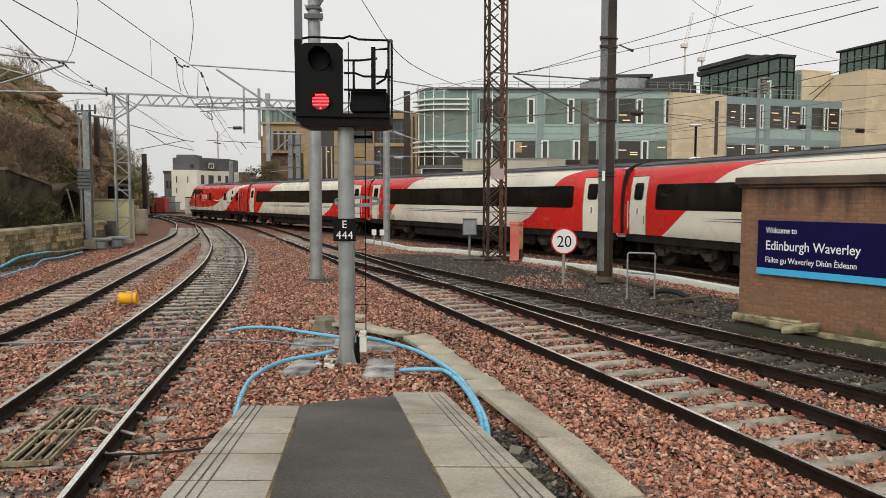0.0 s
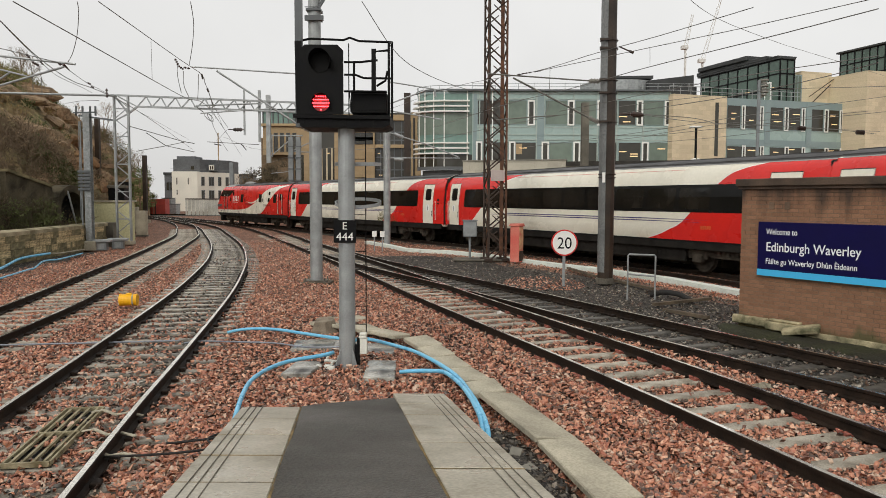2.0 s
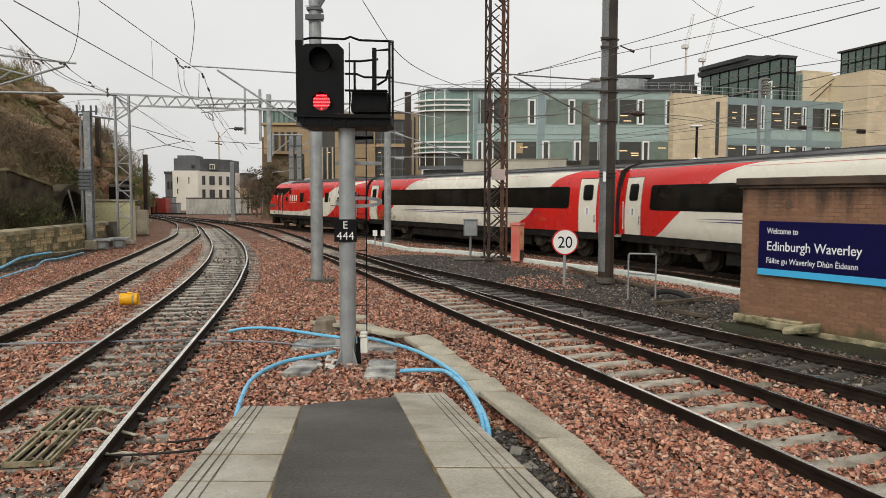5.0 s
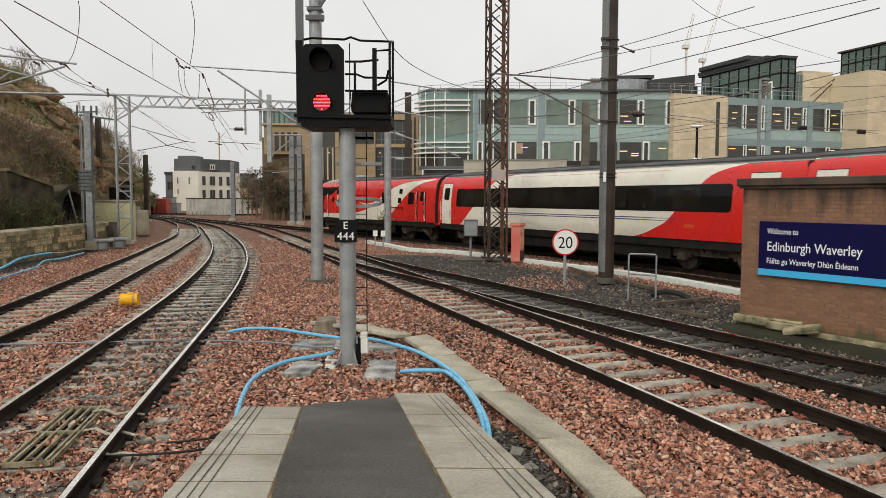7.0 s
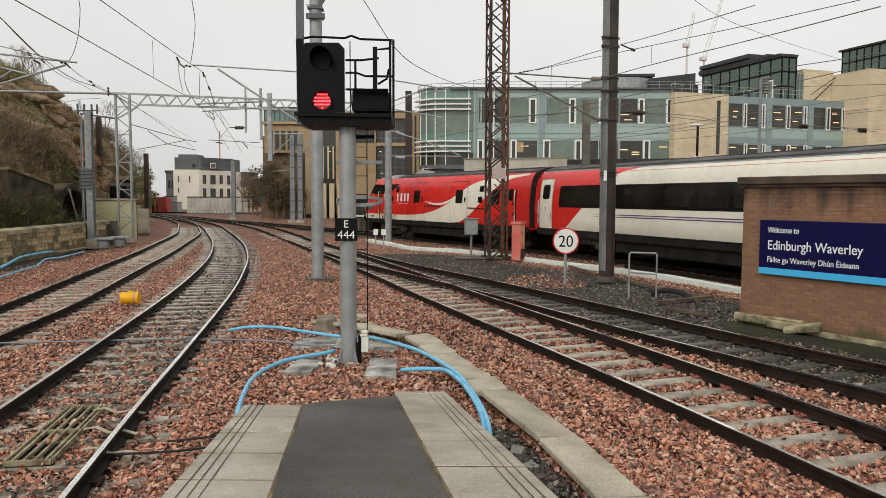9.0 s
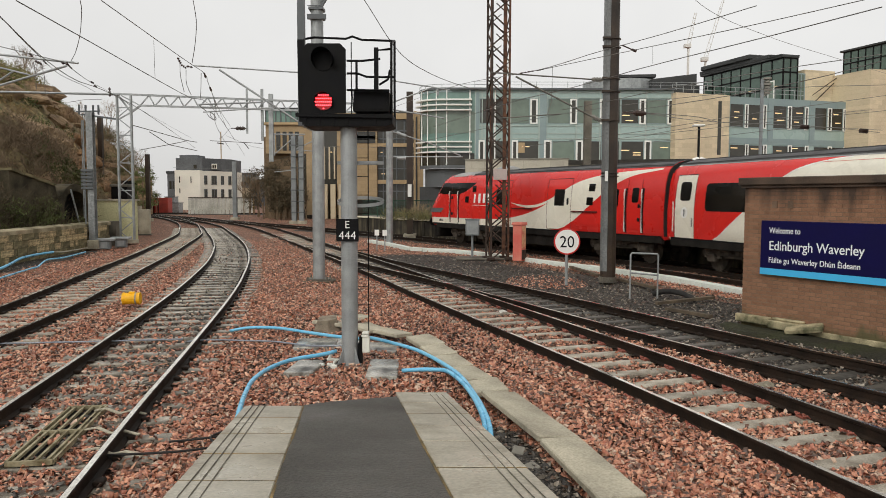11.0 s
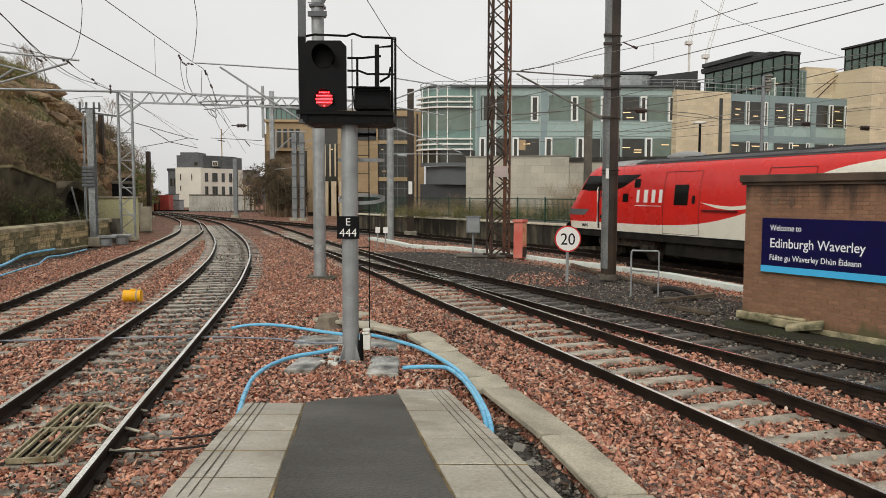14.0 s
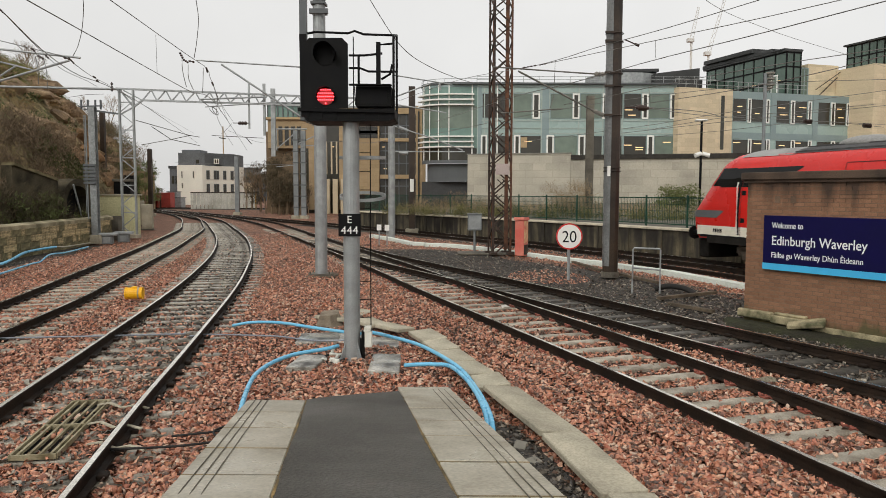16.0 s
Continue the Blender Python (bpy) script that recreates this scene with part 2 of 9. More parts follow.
M_MOSSCOPE = M("mossy_coping", (0.42, 0.36, 0.25), (0.17, 0.15, 0.095), rough=0.9, s1=1.2, s2=40)
M_SANDSTONE = M("pale_sandstone", (0.56, 0.47, 0.345), (0.50, 0.415, 0.30), rough=0.8, s1=0.8, s2=12, var=0.08, rand=0.10)
M_OCHRE = M("ochre_stone", (0.44, 0.32, 0.19), (0.37, 0.27, 0.16), rough=0.8, s1=0.6, s2=10, var=0.1, rand=0.1)
M_PANEL = M("glass_panel", (0.355, 0.465, 0.455), (0.305, 0.41, 0.405), rough=0.25, s1=0.3, s2=6, var=0.06, bump=0, spec=0.7)
M_BLUEGREY = M("blue_grey_panel", (0.265, 0.34, 0.355), (0.225, 0.295, 0.315), rough=0.4, s1=0.4, s2=8, var=0.06, bump=0)
M_PALEFRAME = M("pale_green_frame", (0.40, 0.47, 0.45), (0.34, 0.40, 0.39), rough=0.5, bump=0)
M_WINDOW = glass("window_glass", (0.046, 0.043, 0.034))
M_WINDOWLIT = glass("blind_glass", (0.165, 0.215, 0.18))
M_GREENGLASS = glass("green_glass", (0.16, 0.26, 0.235))
M_PAVILION = glass("pavilion_glass", (0.075, 0.12, 0.10))
M_DARKROOF = M("dark_roof", (0.05, 0.052, 0.055), (0.038, 0.04, 0.042), rough=0.6, s1=0.5, s2=8)
M_GREYCLAD = M("grey_cladding", (0.115, 0.125, 0.135), (0.10, 0.108, 0.118), rough=0.5, s1=0.5, s2=10, var=0.08)
M_GREYWALL = M("weathered_wall", (0.27, 0.255, 0.225), (0.19, 0.18, 0.16), rough=0.85, s1=0.35, s2=8, rand=0.10)
M_GREEN = M("green_paint", (0.014, 0.062, 0.040), (0.010, 0.044, 0.030), rough=0.5)
M_RENDER = M("white_render", (0.80, 0.77, 0.71), (0.70, 0.68, 0.63), rough=0.8, s1=0.3, s2=5, var=0.05)
M_SLATE = M("slate", (0.13, 0.135, 0.15), (0.10, 0.105, 0.115), rough=0.7, s1=0.3, s2=5)
M_TRAINWHITE = M("train_white", (0.80, 0.775, 0.70), (0.73, 0.70, 0.62), rough=0.26, spec=0.5, s1=0.8, s2=14, var=0.05, bump=0.02)
M_TRAINRED = M("train_red", (0.66, 0.024, 0.019), (0.60, 0.021, 0.018), rough=0.26, spec=0.5, s1=0.8, s2=14, var=0.06, bump=0.02)
M_TRAINGREY = M("train_roof_grey", (0.33, 0.33, 0.335), (0.24, 0.24, 0.245), rough=0.55, s1=1.0, s2=20)
M_TRAINROOF = M("train_roof_dark", (0.075, 0.075, 0.08), (0.055, 0.055, 0.058), rough=0.6, s1=1.0, s2=20)
M_UNDER = M("underframe_dirt", (0.020, 0.018, 0.016), (0.012, 0.011, 0.010), rough=0.85, s1=2, s2=25, spec=0.15)
M_BOGIE = M("bogie_dirt", (0.085, 0.071, 0.058), (0.028, 0.024, 0.020), rough=0.8, s1=3, s2=30, spec=0.2)
M_TRAINGLASS = M("train_glass", (0.006, 0.006, 0.006), (0.009, 0.009, 0.009), rough=0.2, s1=0.6, s2=3, bump=0, spec=0.22)
M_PANE = M("train_pane", (0.008, 0.0075, 0.007), (0.018, 0.015, 0.012), rough=0.14, s1=0.9, s2=3, bump=0, spec=0.3)
M_PURPLE = M("purple_stripe", (0.07, 0.05, 0.19), rough=0.35, bump=0)
M_SEAM = M("panel_seam", (0.10, 0.012, 0.012), rough=0.6, bump=0)
M_RUBBER = M("rubber", (0.018, 0.017, 0.017), (0.028, 0.026, 0.025), rough=0.8, s2=40)
M_WIRE = M("contact_wire", (0.13, 0.13, 0.13), (0.17, 0.16, 0.15), rough=0.5, metal=0.2, bump=0)
M_INSUL = M("brown_insulator", (0.055, 0.03, 0.025), (0.04, 0.025, 0.02), rough=0.35)
M_INSULGREY = M("grey_insulator", (0.25, 0.235, 0.215), (0.2, 0.19, 0.175), rough=0.5)
M_HILL = M("hill_earth", (0.29, 0.195, 0.105), (0.15, 0.135, 0.066), rough=0.95, s1=0.16, s2=1.6, var=0.6, bump=1.0, depth=0.5)


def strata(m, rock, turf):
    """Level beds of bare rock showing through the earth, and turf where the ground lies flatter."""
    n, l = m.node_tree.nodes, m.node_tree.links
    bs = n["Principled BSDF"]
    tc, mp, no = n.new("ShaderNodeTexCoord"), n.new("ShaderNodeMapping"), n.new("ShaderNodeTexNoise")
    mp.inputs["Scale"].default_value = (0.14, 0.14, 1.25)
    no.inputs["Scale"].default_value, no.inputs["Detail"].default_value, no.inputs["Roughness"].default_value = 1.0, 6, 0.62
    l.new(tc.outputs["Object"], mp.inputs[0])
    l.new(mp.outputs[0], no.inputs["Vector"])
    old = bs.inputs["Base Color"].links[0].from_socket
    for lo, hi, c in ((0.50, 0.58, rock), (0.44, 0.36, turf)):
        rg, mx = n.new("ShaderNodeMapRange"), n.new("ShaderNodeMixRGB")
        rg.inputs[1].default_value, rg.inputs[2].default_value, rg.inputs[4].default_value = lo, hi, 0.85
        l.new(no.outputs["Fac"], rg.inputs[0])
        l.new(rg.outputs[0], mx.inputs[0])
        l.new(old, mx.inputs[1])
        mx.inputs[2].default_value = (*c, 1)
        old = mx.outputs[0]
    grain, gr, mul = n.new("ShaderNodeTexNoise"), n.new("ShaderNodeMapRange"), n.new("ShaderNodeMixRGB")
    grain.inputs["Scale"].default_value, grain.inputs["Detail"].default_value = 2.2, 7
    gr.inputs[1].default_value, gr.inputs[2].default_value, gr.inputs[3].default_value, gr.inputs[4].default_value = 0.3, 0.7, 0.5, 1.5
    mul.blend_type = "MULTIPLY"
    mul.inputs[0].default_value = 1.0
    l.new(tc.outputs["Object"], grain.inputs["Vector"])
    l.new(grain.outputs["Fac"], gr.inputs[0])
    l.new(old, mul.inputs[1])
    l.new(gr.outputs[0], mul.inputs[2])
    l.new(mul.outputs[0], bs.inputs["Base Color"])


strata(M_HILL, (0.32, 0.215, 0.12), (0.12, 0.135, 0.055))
M_ROCK = M("hill_rock", (0.377, 0.260, 0.156), (0.195, 0.137, 0.091), rough=0.95, s1=0.5, s2=3, var=0.4, bump=1.0, depth=0.3)
M_TWIG = M("bare_twigs", (0.25, 0.18, 0.118), (0.145, 0.107, 0.073), rough=0.9, s1=0.2, s2=4, rand=0.4, bump=0)
M_DRYTWIG = M("pale_dry_twigs", (0.30, 0.23, 0.145), (0.17, 0.125, 0.08), rough=0.9, s1=0.2, s2=4, rand=0.4, bump=0)
M_LEAF = M("leaves", (0.131, 0.147, 0.048), (0.073, 0.090, 0.030), rough=0.7, s1=0.3, s2=5, rand=0.5, bump=0)
M_OLIVE = M("olive_turf", (0.20, 0.185, 0.075), (0.115, 0.115, 0.048), rough=0.85, s1=0.3, s2=5, rand=0.5, bump=0)
M_ORANGEROCK = M("orange_rock", (0.36, 0.20, 0.095), (0.20, 0.125, 0.07), rough=0.95, s1=0.6, s2=4, var=0.4, bump=1.0, depth=0.2)
M_DRYLEAF = M("dry_scrub", (0.322, 0.218, 0.098), (0.196, 0.144, 0.063), rough=0.85, s1=0.3, s2=5, rand=0.5, bump=0)
M_IVY = M("ivy_brown", (0.105, 0.082, 0.048), (0.055, 0.045, 0.028), rough=0.8, s1=0.3, s2=5, rand=0.5, bump=0)
M_SIGNALRED = glow("signal_red", (1.0, 0.035, 0.045), 9.0)
M_LEDHALO = glow("red_lens", (0.22, 0.0, 0.003), 0.05)


def stone_mix(name, tones, rough=0.5):
    """Separate stones, each of one of several tones, with grain and dust."""
    m = M(name, (1, 1, 1), (0.84, 0.82, 0.80), rough=rough, s1=14, s2=90, var=0.28, bump=0.35, depth=0.006, spec=0.5, wet=0.12)
    n, l = m.node_tree.nodes, m.node_tree.links
    bs = n["Principled BSDF"]
    geo = n.new("ShaderNodeNewGeometry")
    ramp = n.new("ShaderNodeValToRGB")
    ramp.color_ramp.interpolation = "CONSTANT"
    els = ramp.color_ramp.elements
    els[0].color = (*tones[0], 1)
    els[1].position, els[1].color = 1 / len(tones), (*tones[1], 1)
    for i, c in enumerate(tones[2:]):
        e = els.new((i + 2) / len(tones))
        e.color = (*c, 1)
    l.new(geo.outputs["Random Per Island"], ramp.inputs[0])
    mul = n.new("ShaderNodeMixRGB")
    mul.blend_type = "MULTIPLY"
    mul.inputs[0].default_value = 1
    l.new(bs.inputs["Base Color"].links[0].from_socket, mul.inputs[1])
    l.new(ramp.outputs[0], mul.inputs[2])
    l.new(mul.outputs[0], bs.inputs["Base Color"])
    return m


M_STONE = stone_mix("ballast_stone", ((0.531, 0.234, 0.151), (0.156, 0.075, 0.052), (0.673, 0.321, 0.210), (0.437, 0.189, 0.124), (0.755, 0.439, 0.309), (0.267, 0.107, 0.071), (0.590, 0.274, 0.181), (0.101, 0.063, 0.049), (0.484, 0.238, 0.163), (0.614, 0.451, 0.356), (0.460, 0.178, 0.118), (0.221, 0.140, 0.109)))
M_DARKSTONE = stone_mix("ash_stone", ((0.085, 0.073, 0.061), (0.030, 0.026, 0.022), (0.155, 0.134, 0.112), (0.050, 0.043, 0.036), (0.22, 0.188, 0.155), (0.135, 0.082, 0.058), (0.038, 0.033, 0.028), (0.32, 0.28, 0.235)))
M_ROOMLIGHT = glow("office_lamp", (1.0, 0.70, 0.36), 0.55)


# ---- mesh helpers ----
def mesh_of(bm, name, mat, smooth=False):
    me = bpy.data.meshes.new(name)
    bm.to_mesh(me)
    bm.free()
    for m in (mat if isinstance(mat, (list, tuple)) else [mat]):
        me.materials.append(m)
    if smooth:
        for p in me.polygons:
            p.use_smooth = True
    return me


CURVED = ("end_livery", "white_sweep", "door", "gutter", "roof")


def part(name, bm, material, parent=None, label="", smooth=False):
    """Links a bmesh as one mesh object, under a thing or a part where one is given."""
    smooth = smooth or (name in CURVED and material in (M_TRAINRED, M_TRAINWHITE, M_TRAINGREY))
    ob = new(name, mesh_of(bm, name, material, smooth))
    ob.parent = parent
    if label:
        ob["label"] = label
    return ob


def again(ob, m, parent=None):
    """Another object on the same mesh."""
    o = new(ob.name.split(".")[0], ob.data)
    o.matrix_basis = m
    o.parent = parent
    return o


def thing(name, label, category, m=None, group="", kind=""):
    e = new(name)
    e.empty_display_size = 0.2
    if m is not None:
        e.matrix_basis = m
    return tagged(e, label, category, group, kind)


def BM():
    return bmesh.new()


def box(bm, x0, x1, y0, y1, z0, z1, bevel=0.0, mi=0):
    r = bmesh.ops.create_cube(bm, size=1)
    vs = r["verts"]
    for v in vs:
        v.co = ((x0 + x1) / 2 + v.co.x * (x1 - x0), (y0 + y1) / 2 + v.co.y * (y1 - y0), (z0 + z1) / 2 + v.co.z * (z1 - z0))
    if mi:
        for f in {f for v in vs for f in v.link_faces}:
            f.material_index = mi
    if bevel:
        bmesh.ops.bevel(bm, geom=list({e for v in vs for e in v.link_edges}), offset=bevel, segments=1, affect="EDGES")
    return bm


def frame_axes(d):
    d = Vector(d).normalized()
    a = d.cross(Vector((0, 0, 1)))
    if a.length < 1e-4:
        a = Vector((1, 0, 0))
    a.normalize()
    return a, a.cross(d)


def tube(bm, pts, r, n=8, caps=True, r_end=None):
    """A round tube along points; the radius may taper."""
    pts = [Vector(p) for p in pts]
    rings = []
    for i, p in enumerate(pts):
        d = pts[min(i + 1, len(pts) - 1)] - pts[max(i - 1, 0)]
        a, b = frame_axes(d)
        rr = r if r_end is None else r + (r_end - r) * i / (len(pts) - 1)
        rings.append([bm.verts.new(p + rr * (math.cos(t) * a + math.sin(t) * b)) for t in (2 * math.pi * k / n for k in range(n))])
    for q, w in zip(rings, rings[1:]):
        for k in range(n):
            bm.faces.new((q[k], q[(k + 1) % n], w[(k + 1) % n], w[k]))
    if caps:
        bm.faces.new(rings[0][::-1])
        bm.faces.new(rings[-1])
    return bm


def beam(bm, p, q, w, h=None):
    """A square bar from p to q."""
    p, q = Vector(p), Vector(q)
    a, b = frame_axes(q - p)
    h = h or w
    v = [bm.verts.new(c + sx * a * w / 2 + sy * b * h / 2) for c in (p, q) for sx, sy in ((-1, -1), (1, -1), (1, 1), (-1, 1))]
    for k in range(4):
        bm.faces.new((v[k], v[(k + 1) % 4], v[4 + (k + 1) % 4], v[4 + k]))
    bm.faces.new(v[3::-1])
    bm.faces.new(v[4:])
    return bm


def ring(bm, c, r, t, axis="z", n=20):
    """A closed hoop."""
    pts = []
    for k in range(n + 1):
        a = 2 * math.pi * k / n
        u, v = r * math.cos(a), r * math.sin(a)
        pts.append(Vector(c) + Vector((u, v, 0) if axis == "z" else (u, 0, v)))
    return tube(bm, pts, t, 6, caps=False)


def prism(bm, poly, z0, z1):
    """An upright prism over a ground polygon (counter-clockwise); z0, z1: numbers or functions of x, y."""
    f0 = z0 if callable(z0) else (lambda x, y: z0)
    f1 = z1 if callable(z1) else (lambda x, y: z1)
    lo = [bm.verts.new((x, y, f0(x, y))) for x, y in poly]
    hi = [bm.verts.new((x, y, f1(x, y))) for x, y in poly]
    n = len(poly)
    for k in range(n):
        bm.faces.new((lo[k], lo[(k + 1) % n], hi[(k + 1) % n], hi[k]))
    bm.faces.new(hi)
    bm.faces.new(lo[::-1])
    return bm


def slab_xz(bm, poly, y0, y1):
    """A plate: a polygon in x, z given thickness along y."""
    a = [bm.verts.new((x, y0, z)) for x, z in poly]
    b = [bm.verts.new((x, y1, z)) for x, z in poly]
    n = len(poly)
    for k in range(n):
        bm.faces.new((a[k], a[(k + 1) % n], b[(k + 1) % n], b[k]))
    bm.faces.new(a[::-1])
    bm.faces.new(b)
    return bm


def spline(points, step=0.5):
    """A smooth curve through points, at even steps: places and directions as arrays."""
    P = np.array(points, float)
    P = np.vstack([2 * P[0] - P[1], P, 2 * P[-1] - P[-2]])
    out = []
    for i in range(1, len(P) - 2):
        p0, p1, p2, p3 = P[i - 1:i + 3]
        for t in np.linspace(0, 1, 24, endpoint=False):
            out.append(0.5 * (2 * p1 + (p2 - p0) * t + (2 * p0 - 5 * p1 + 4 * p2 - p3) * t * t + (3 * p1 - p0 - 3 * p2 + p3) * t ** 3))
    out.append(P[-2])
    out = np.array(out)
    s = np.r_[0, np.cumsum(np.linalg.norm(np.diff(out, axis=0), axis=1))]
    g = np.arange(0, s[-1], step)
    return np.stack([np.interp(g, s, out[:, k]) for k in range(out.shape[1])], 1)


def tangents(c):
    t = np.gradient(c, axis=0)
    return t / np.linalg.norm(t, axis=1)[:, None]


def offset(c, d):
    """The curve shifted by d metres to its right."""
    t = tangents(c)
    return c + d * np.stack([t[:, 1], -t[:, 0]], 1)


def sweep(bm, c, profile, z=0.0, closed=True, mi=None):
    """A profile (right, up) drawn along a plan curve; z: a number or one for each point."""
    t = tangents(c)
    zz = np.broadcast_to(z, len(c))
    rows = [[bm.verts.new((p[0] + u * d[1], p[1] - u * d[0], h + v)) for u, v in profile] for p, d, h in zip(c, t, zz)]
    n = len(profile)
    for q, w in zip(rows, rows[1:]):
        for k in range(n if closed else n - 1):
            f = bm.faces.new((q[k], w[k], w[(k + 1) % n], q[(k + 1) % n]))
            if mi:
                f.material_index = mi[k]
    if closed:
        bm.faces.new(rows[0])
        bm.faces.new(rows[-1][::-1])
    return bm


def lettering(text, size, depth=0.003, align="LEFT", spread=1.0, bold=0.0):
    """A mesh of words in the built-in font, in x, y, facing +z."""
    cu = bpy.data.curves.new("words", "FONT")
    cu.body, cu.size, cu.extrude, cu.align_x = text, size, depth, align
    cu.space_character, cu.offset = spread, bold * size
    ob = bpy.data.objects.new("words", cu)
    scene.collection.objects.link(ob)
    bpy.context.view_layer.update()
    me = bpy.data.meshes.new_from_object(ob)
    bpy.data.objects.remove(ob)
    return me


def words(name, text, size, mat, m, parent=None, align="LEFT", spread=1.0, wide=1.0):
    me = lettering(text, size, 0.003, align, spread)
    me.materials.clear()
    me.materials.append(mat)
    for v in me.vertices:
        v.co.x *= wide
    ob = new(name, me)
    ob.matrix_basis = m
    ob.parent = parent
    return ob


# ---- ground and tracks ----
BED = -0.205


def rise(x, y):
    """Height of the ballast above the bed: heaped between the two pairs of tracks."""
    mid = -0.4 - 0.26 * (y - 8)
    wide = np.clip(1.6 - 0.035 * (y - 8), 0.4, 1.6)
    return 0.10 * np.exp(-((x - mid) / wide) ** 2) + 0.015 * np.sin(1.7 * x + 0.6 * y) * np.sin(0.9 * y - 0.7 * x)


bm = BM()
xs = np.r_[-900, -400, -150, np.linspace(-60, 60, 161), 150, 400, 900]
ys = np.r_[-300, -60, np.linspace(-10, 40, 101), np.linspace(42, 140, 50), 200, 400, 900, 2500]
grid = [[bm.verts.new((x, y, BED + (rise(x, y) if abs(x) <= 60 and -10 <= y <= 140 else 0))) for x in xs] for y in ys]
for r0, r1 in zip(grid, grid[1:]):
    for k in range(len(xs) - 1):
        # shaded tones near, under the loose stones; fuller tones beyond
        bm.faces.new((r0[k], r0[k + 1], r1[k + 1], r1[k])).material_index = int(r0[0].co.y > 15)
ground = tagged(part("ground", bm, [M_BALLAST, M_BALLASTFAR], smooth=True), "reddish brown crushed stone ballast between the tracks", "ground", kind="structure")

RAIL = ((-0.07, -0.159), (-0.07, -0.148), (-0.012, -0.130), (-0.010, -0.045), (-0.036, -0.034), (-0.036, -0.006),
        (-0.027, 0.0), (0.027, 0.0), (0.036, -0.006), (0.036, -0.034), (0.010, -0.045), (0.012, -0.130), (0.07, -0.148), (0.07, -0.159))
RAIL_MI = [0] * 14
RAIL_MI[6] = 1
GAUGE = 1.505


def rail_mesh(c, parent, label=""):
    bm = sweep(BM(), c[:, :2], RAIL[::-1], 0.0, mi=[RAIL_MI[(12 - k) % 14] for k in range(14)])
    bmesh.ops.recalc_face_normals(bm, faces=bm.faces)
    return part("rail", bm, [M_RAIL, M_RAILTOP], parent, label)


def sleeper_data(name, mat, half=1.25, w=0.125):
    bm = BM()
    box(bm, -half, half, -w, w, -0.16, 0.0, 0.015)
    return mesh_of(bm, name, mat)


SLEEPER = sleeper_data("sleeper", M_SLEEPER)
SLEEPER_WET = sleeper_data("sleeper_wet", M_SLEEPERWET)
SLEEPER_DARK = sleeper_data("sleeper_dark", M_SLEEPERDARK)
bm = BM()
for sx in (-1, 1):
    for sy in (-0.06, 0.06):
        tube(bm, [(sx * 0.075, sy - 0.035, 0.01), (sx * 0.115, sy - 0.035, 0.045), (sx * 0.135, sy, 0.03), (sx * 0.115, sy + 0.035, 0.045), (sx * 0.08, sy + 0.03, 0.03)], 0.011, 5)
    box(bm, sx * 0.11 - 0.03, sx * 0.11 + 0.03, -0.06, 0.06, 0.0, 0.022)
CLIP = mesh_of(bm, "clip", M_CLIP)
bm = BM()
for sx in (-1, 1):
    box(bm, sx * 0.10 - 0.045, sx * 0.10 + 0.045, -0.07, 0.07, 0.0, 0.05, 0.012)
CHAIR = mesh_of(bm, "chair_iron", M_RAIL)


def track(name, label, c, mat_data, fit_data, reach, pitch=0.65, top=-0.158):
    """Two rails on a centre line, with sleepers and fastenings as far as reach."""
    th = thing(name, label, "railway track", kind="structure")
    left, right = offset(c, -GAUGE / 2), offset(c, GAUGE / 2)
    rail_mesh(left, th)
    rail_mesh(right, th)
    t = tangents(c)
    s = np.r_[0, np.cumsum(np.linalg.norm(np.diff(c, axis=0), axis=1))]
    for k, g in enumerate(np.arange(0.3, s[-1], pitch)):
        x, y, tx, ty = (float(np.interp(g, s, v)) for v in (c[:, 0], c[:, 1], t[:, 0], t[:, 1]))
        if y > reach or y < 1.0:
            continue
        turn = math.degrees(math.atan2(ty, tx)) - 90 + random.uniform(-0.8, 0.8)
        o = new("sleeper", mat_data)
        o.matrix_basis = pose(x, y, top + random.uniform(-0.012, 0.004), 0, random.uniform(-0.4, 0.4), turn)
        o.parent = th
        if y < 26:
            for d in (-GAUGE / 2, GAUGE / 2):
                f = new("rail_clip" if fit_data is CLIP else "rail_chair", fit_data)
                f.matrix_basis = pose(x + d * ty, y - d * tx, top, 0, 0, turn)
                f.parent = th
    return th, left, right


# plan curves: the rail nearest to the platform, then the centre line
A_RAIL = spline(((-0.9, -8), (-1.7, -2), (-2.55, 3.0), (-3.06, 5.83), (-3.57, 8.6), (-4.1, 11.7), (-5.2, 17.82), (-6.3, 23.1), (-8.0, 30.2), (-10.7, 39.4), (-14.5, 50.4), (-19.9, 65), (-26.9, 79), (-38, 98), (-51, 116)))
A2_RAIL = spline(((-6.6, -8), (-7.6, 2), (-9.1, 12), (-9.80, 16.31), (-10.3, 18.6), (-11.0, 21.66), (-11.85, 25.36), (-13.3, 31.81), (-14.95, 38.44), (-17.4, 48.0), (-19.7, 55), (-25.2, 70), (-33.6, 88), (-43, 104), (-52, 118)))
B_RAIL = spline(((8.79, -8), (5.49, 0.5), (3.66, 5.68), (3.14, 7.27), (2.62, 8.9), (1.84, 11.24), (0.53, 15.0), (-0.80, 18.84), (-3.17, 25.91), (-10.6, 46.75), (-15.5, 59.9), (-21.3, 72), (-32.1, 89.8), (-45, 107)))
B2_RAIL = spline(((11.2, 0), (8.6, 6), (6.41, 10.65), (5.91, 11.62), (5.19, 13.14), (4.22, 15.31), (2.9, 18.32), (1.15, 22.1), (-1.5, 27.6), (-3.95, 33.4), (-8.6, 45.2)))
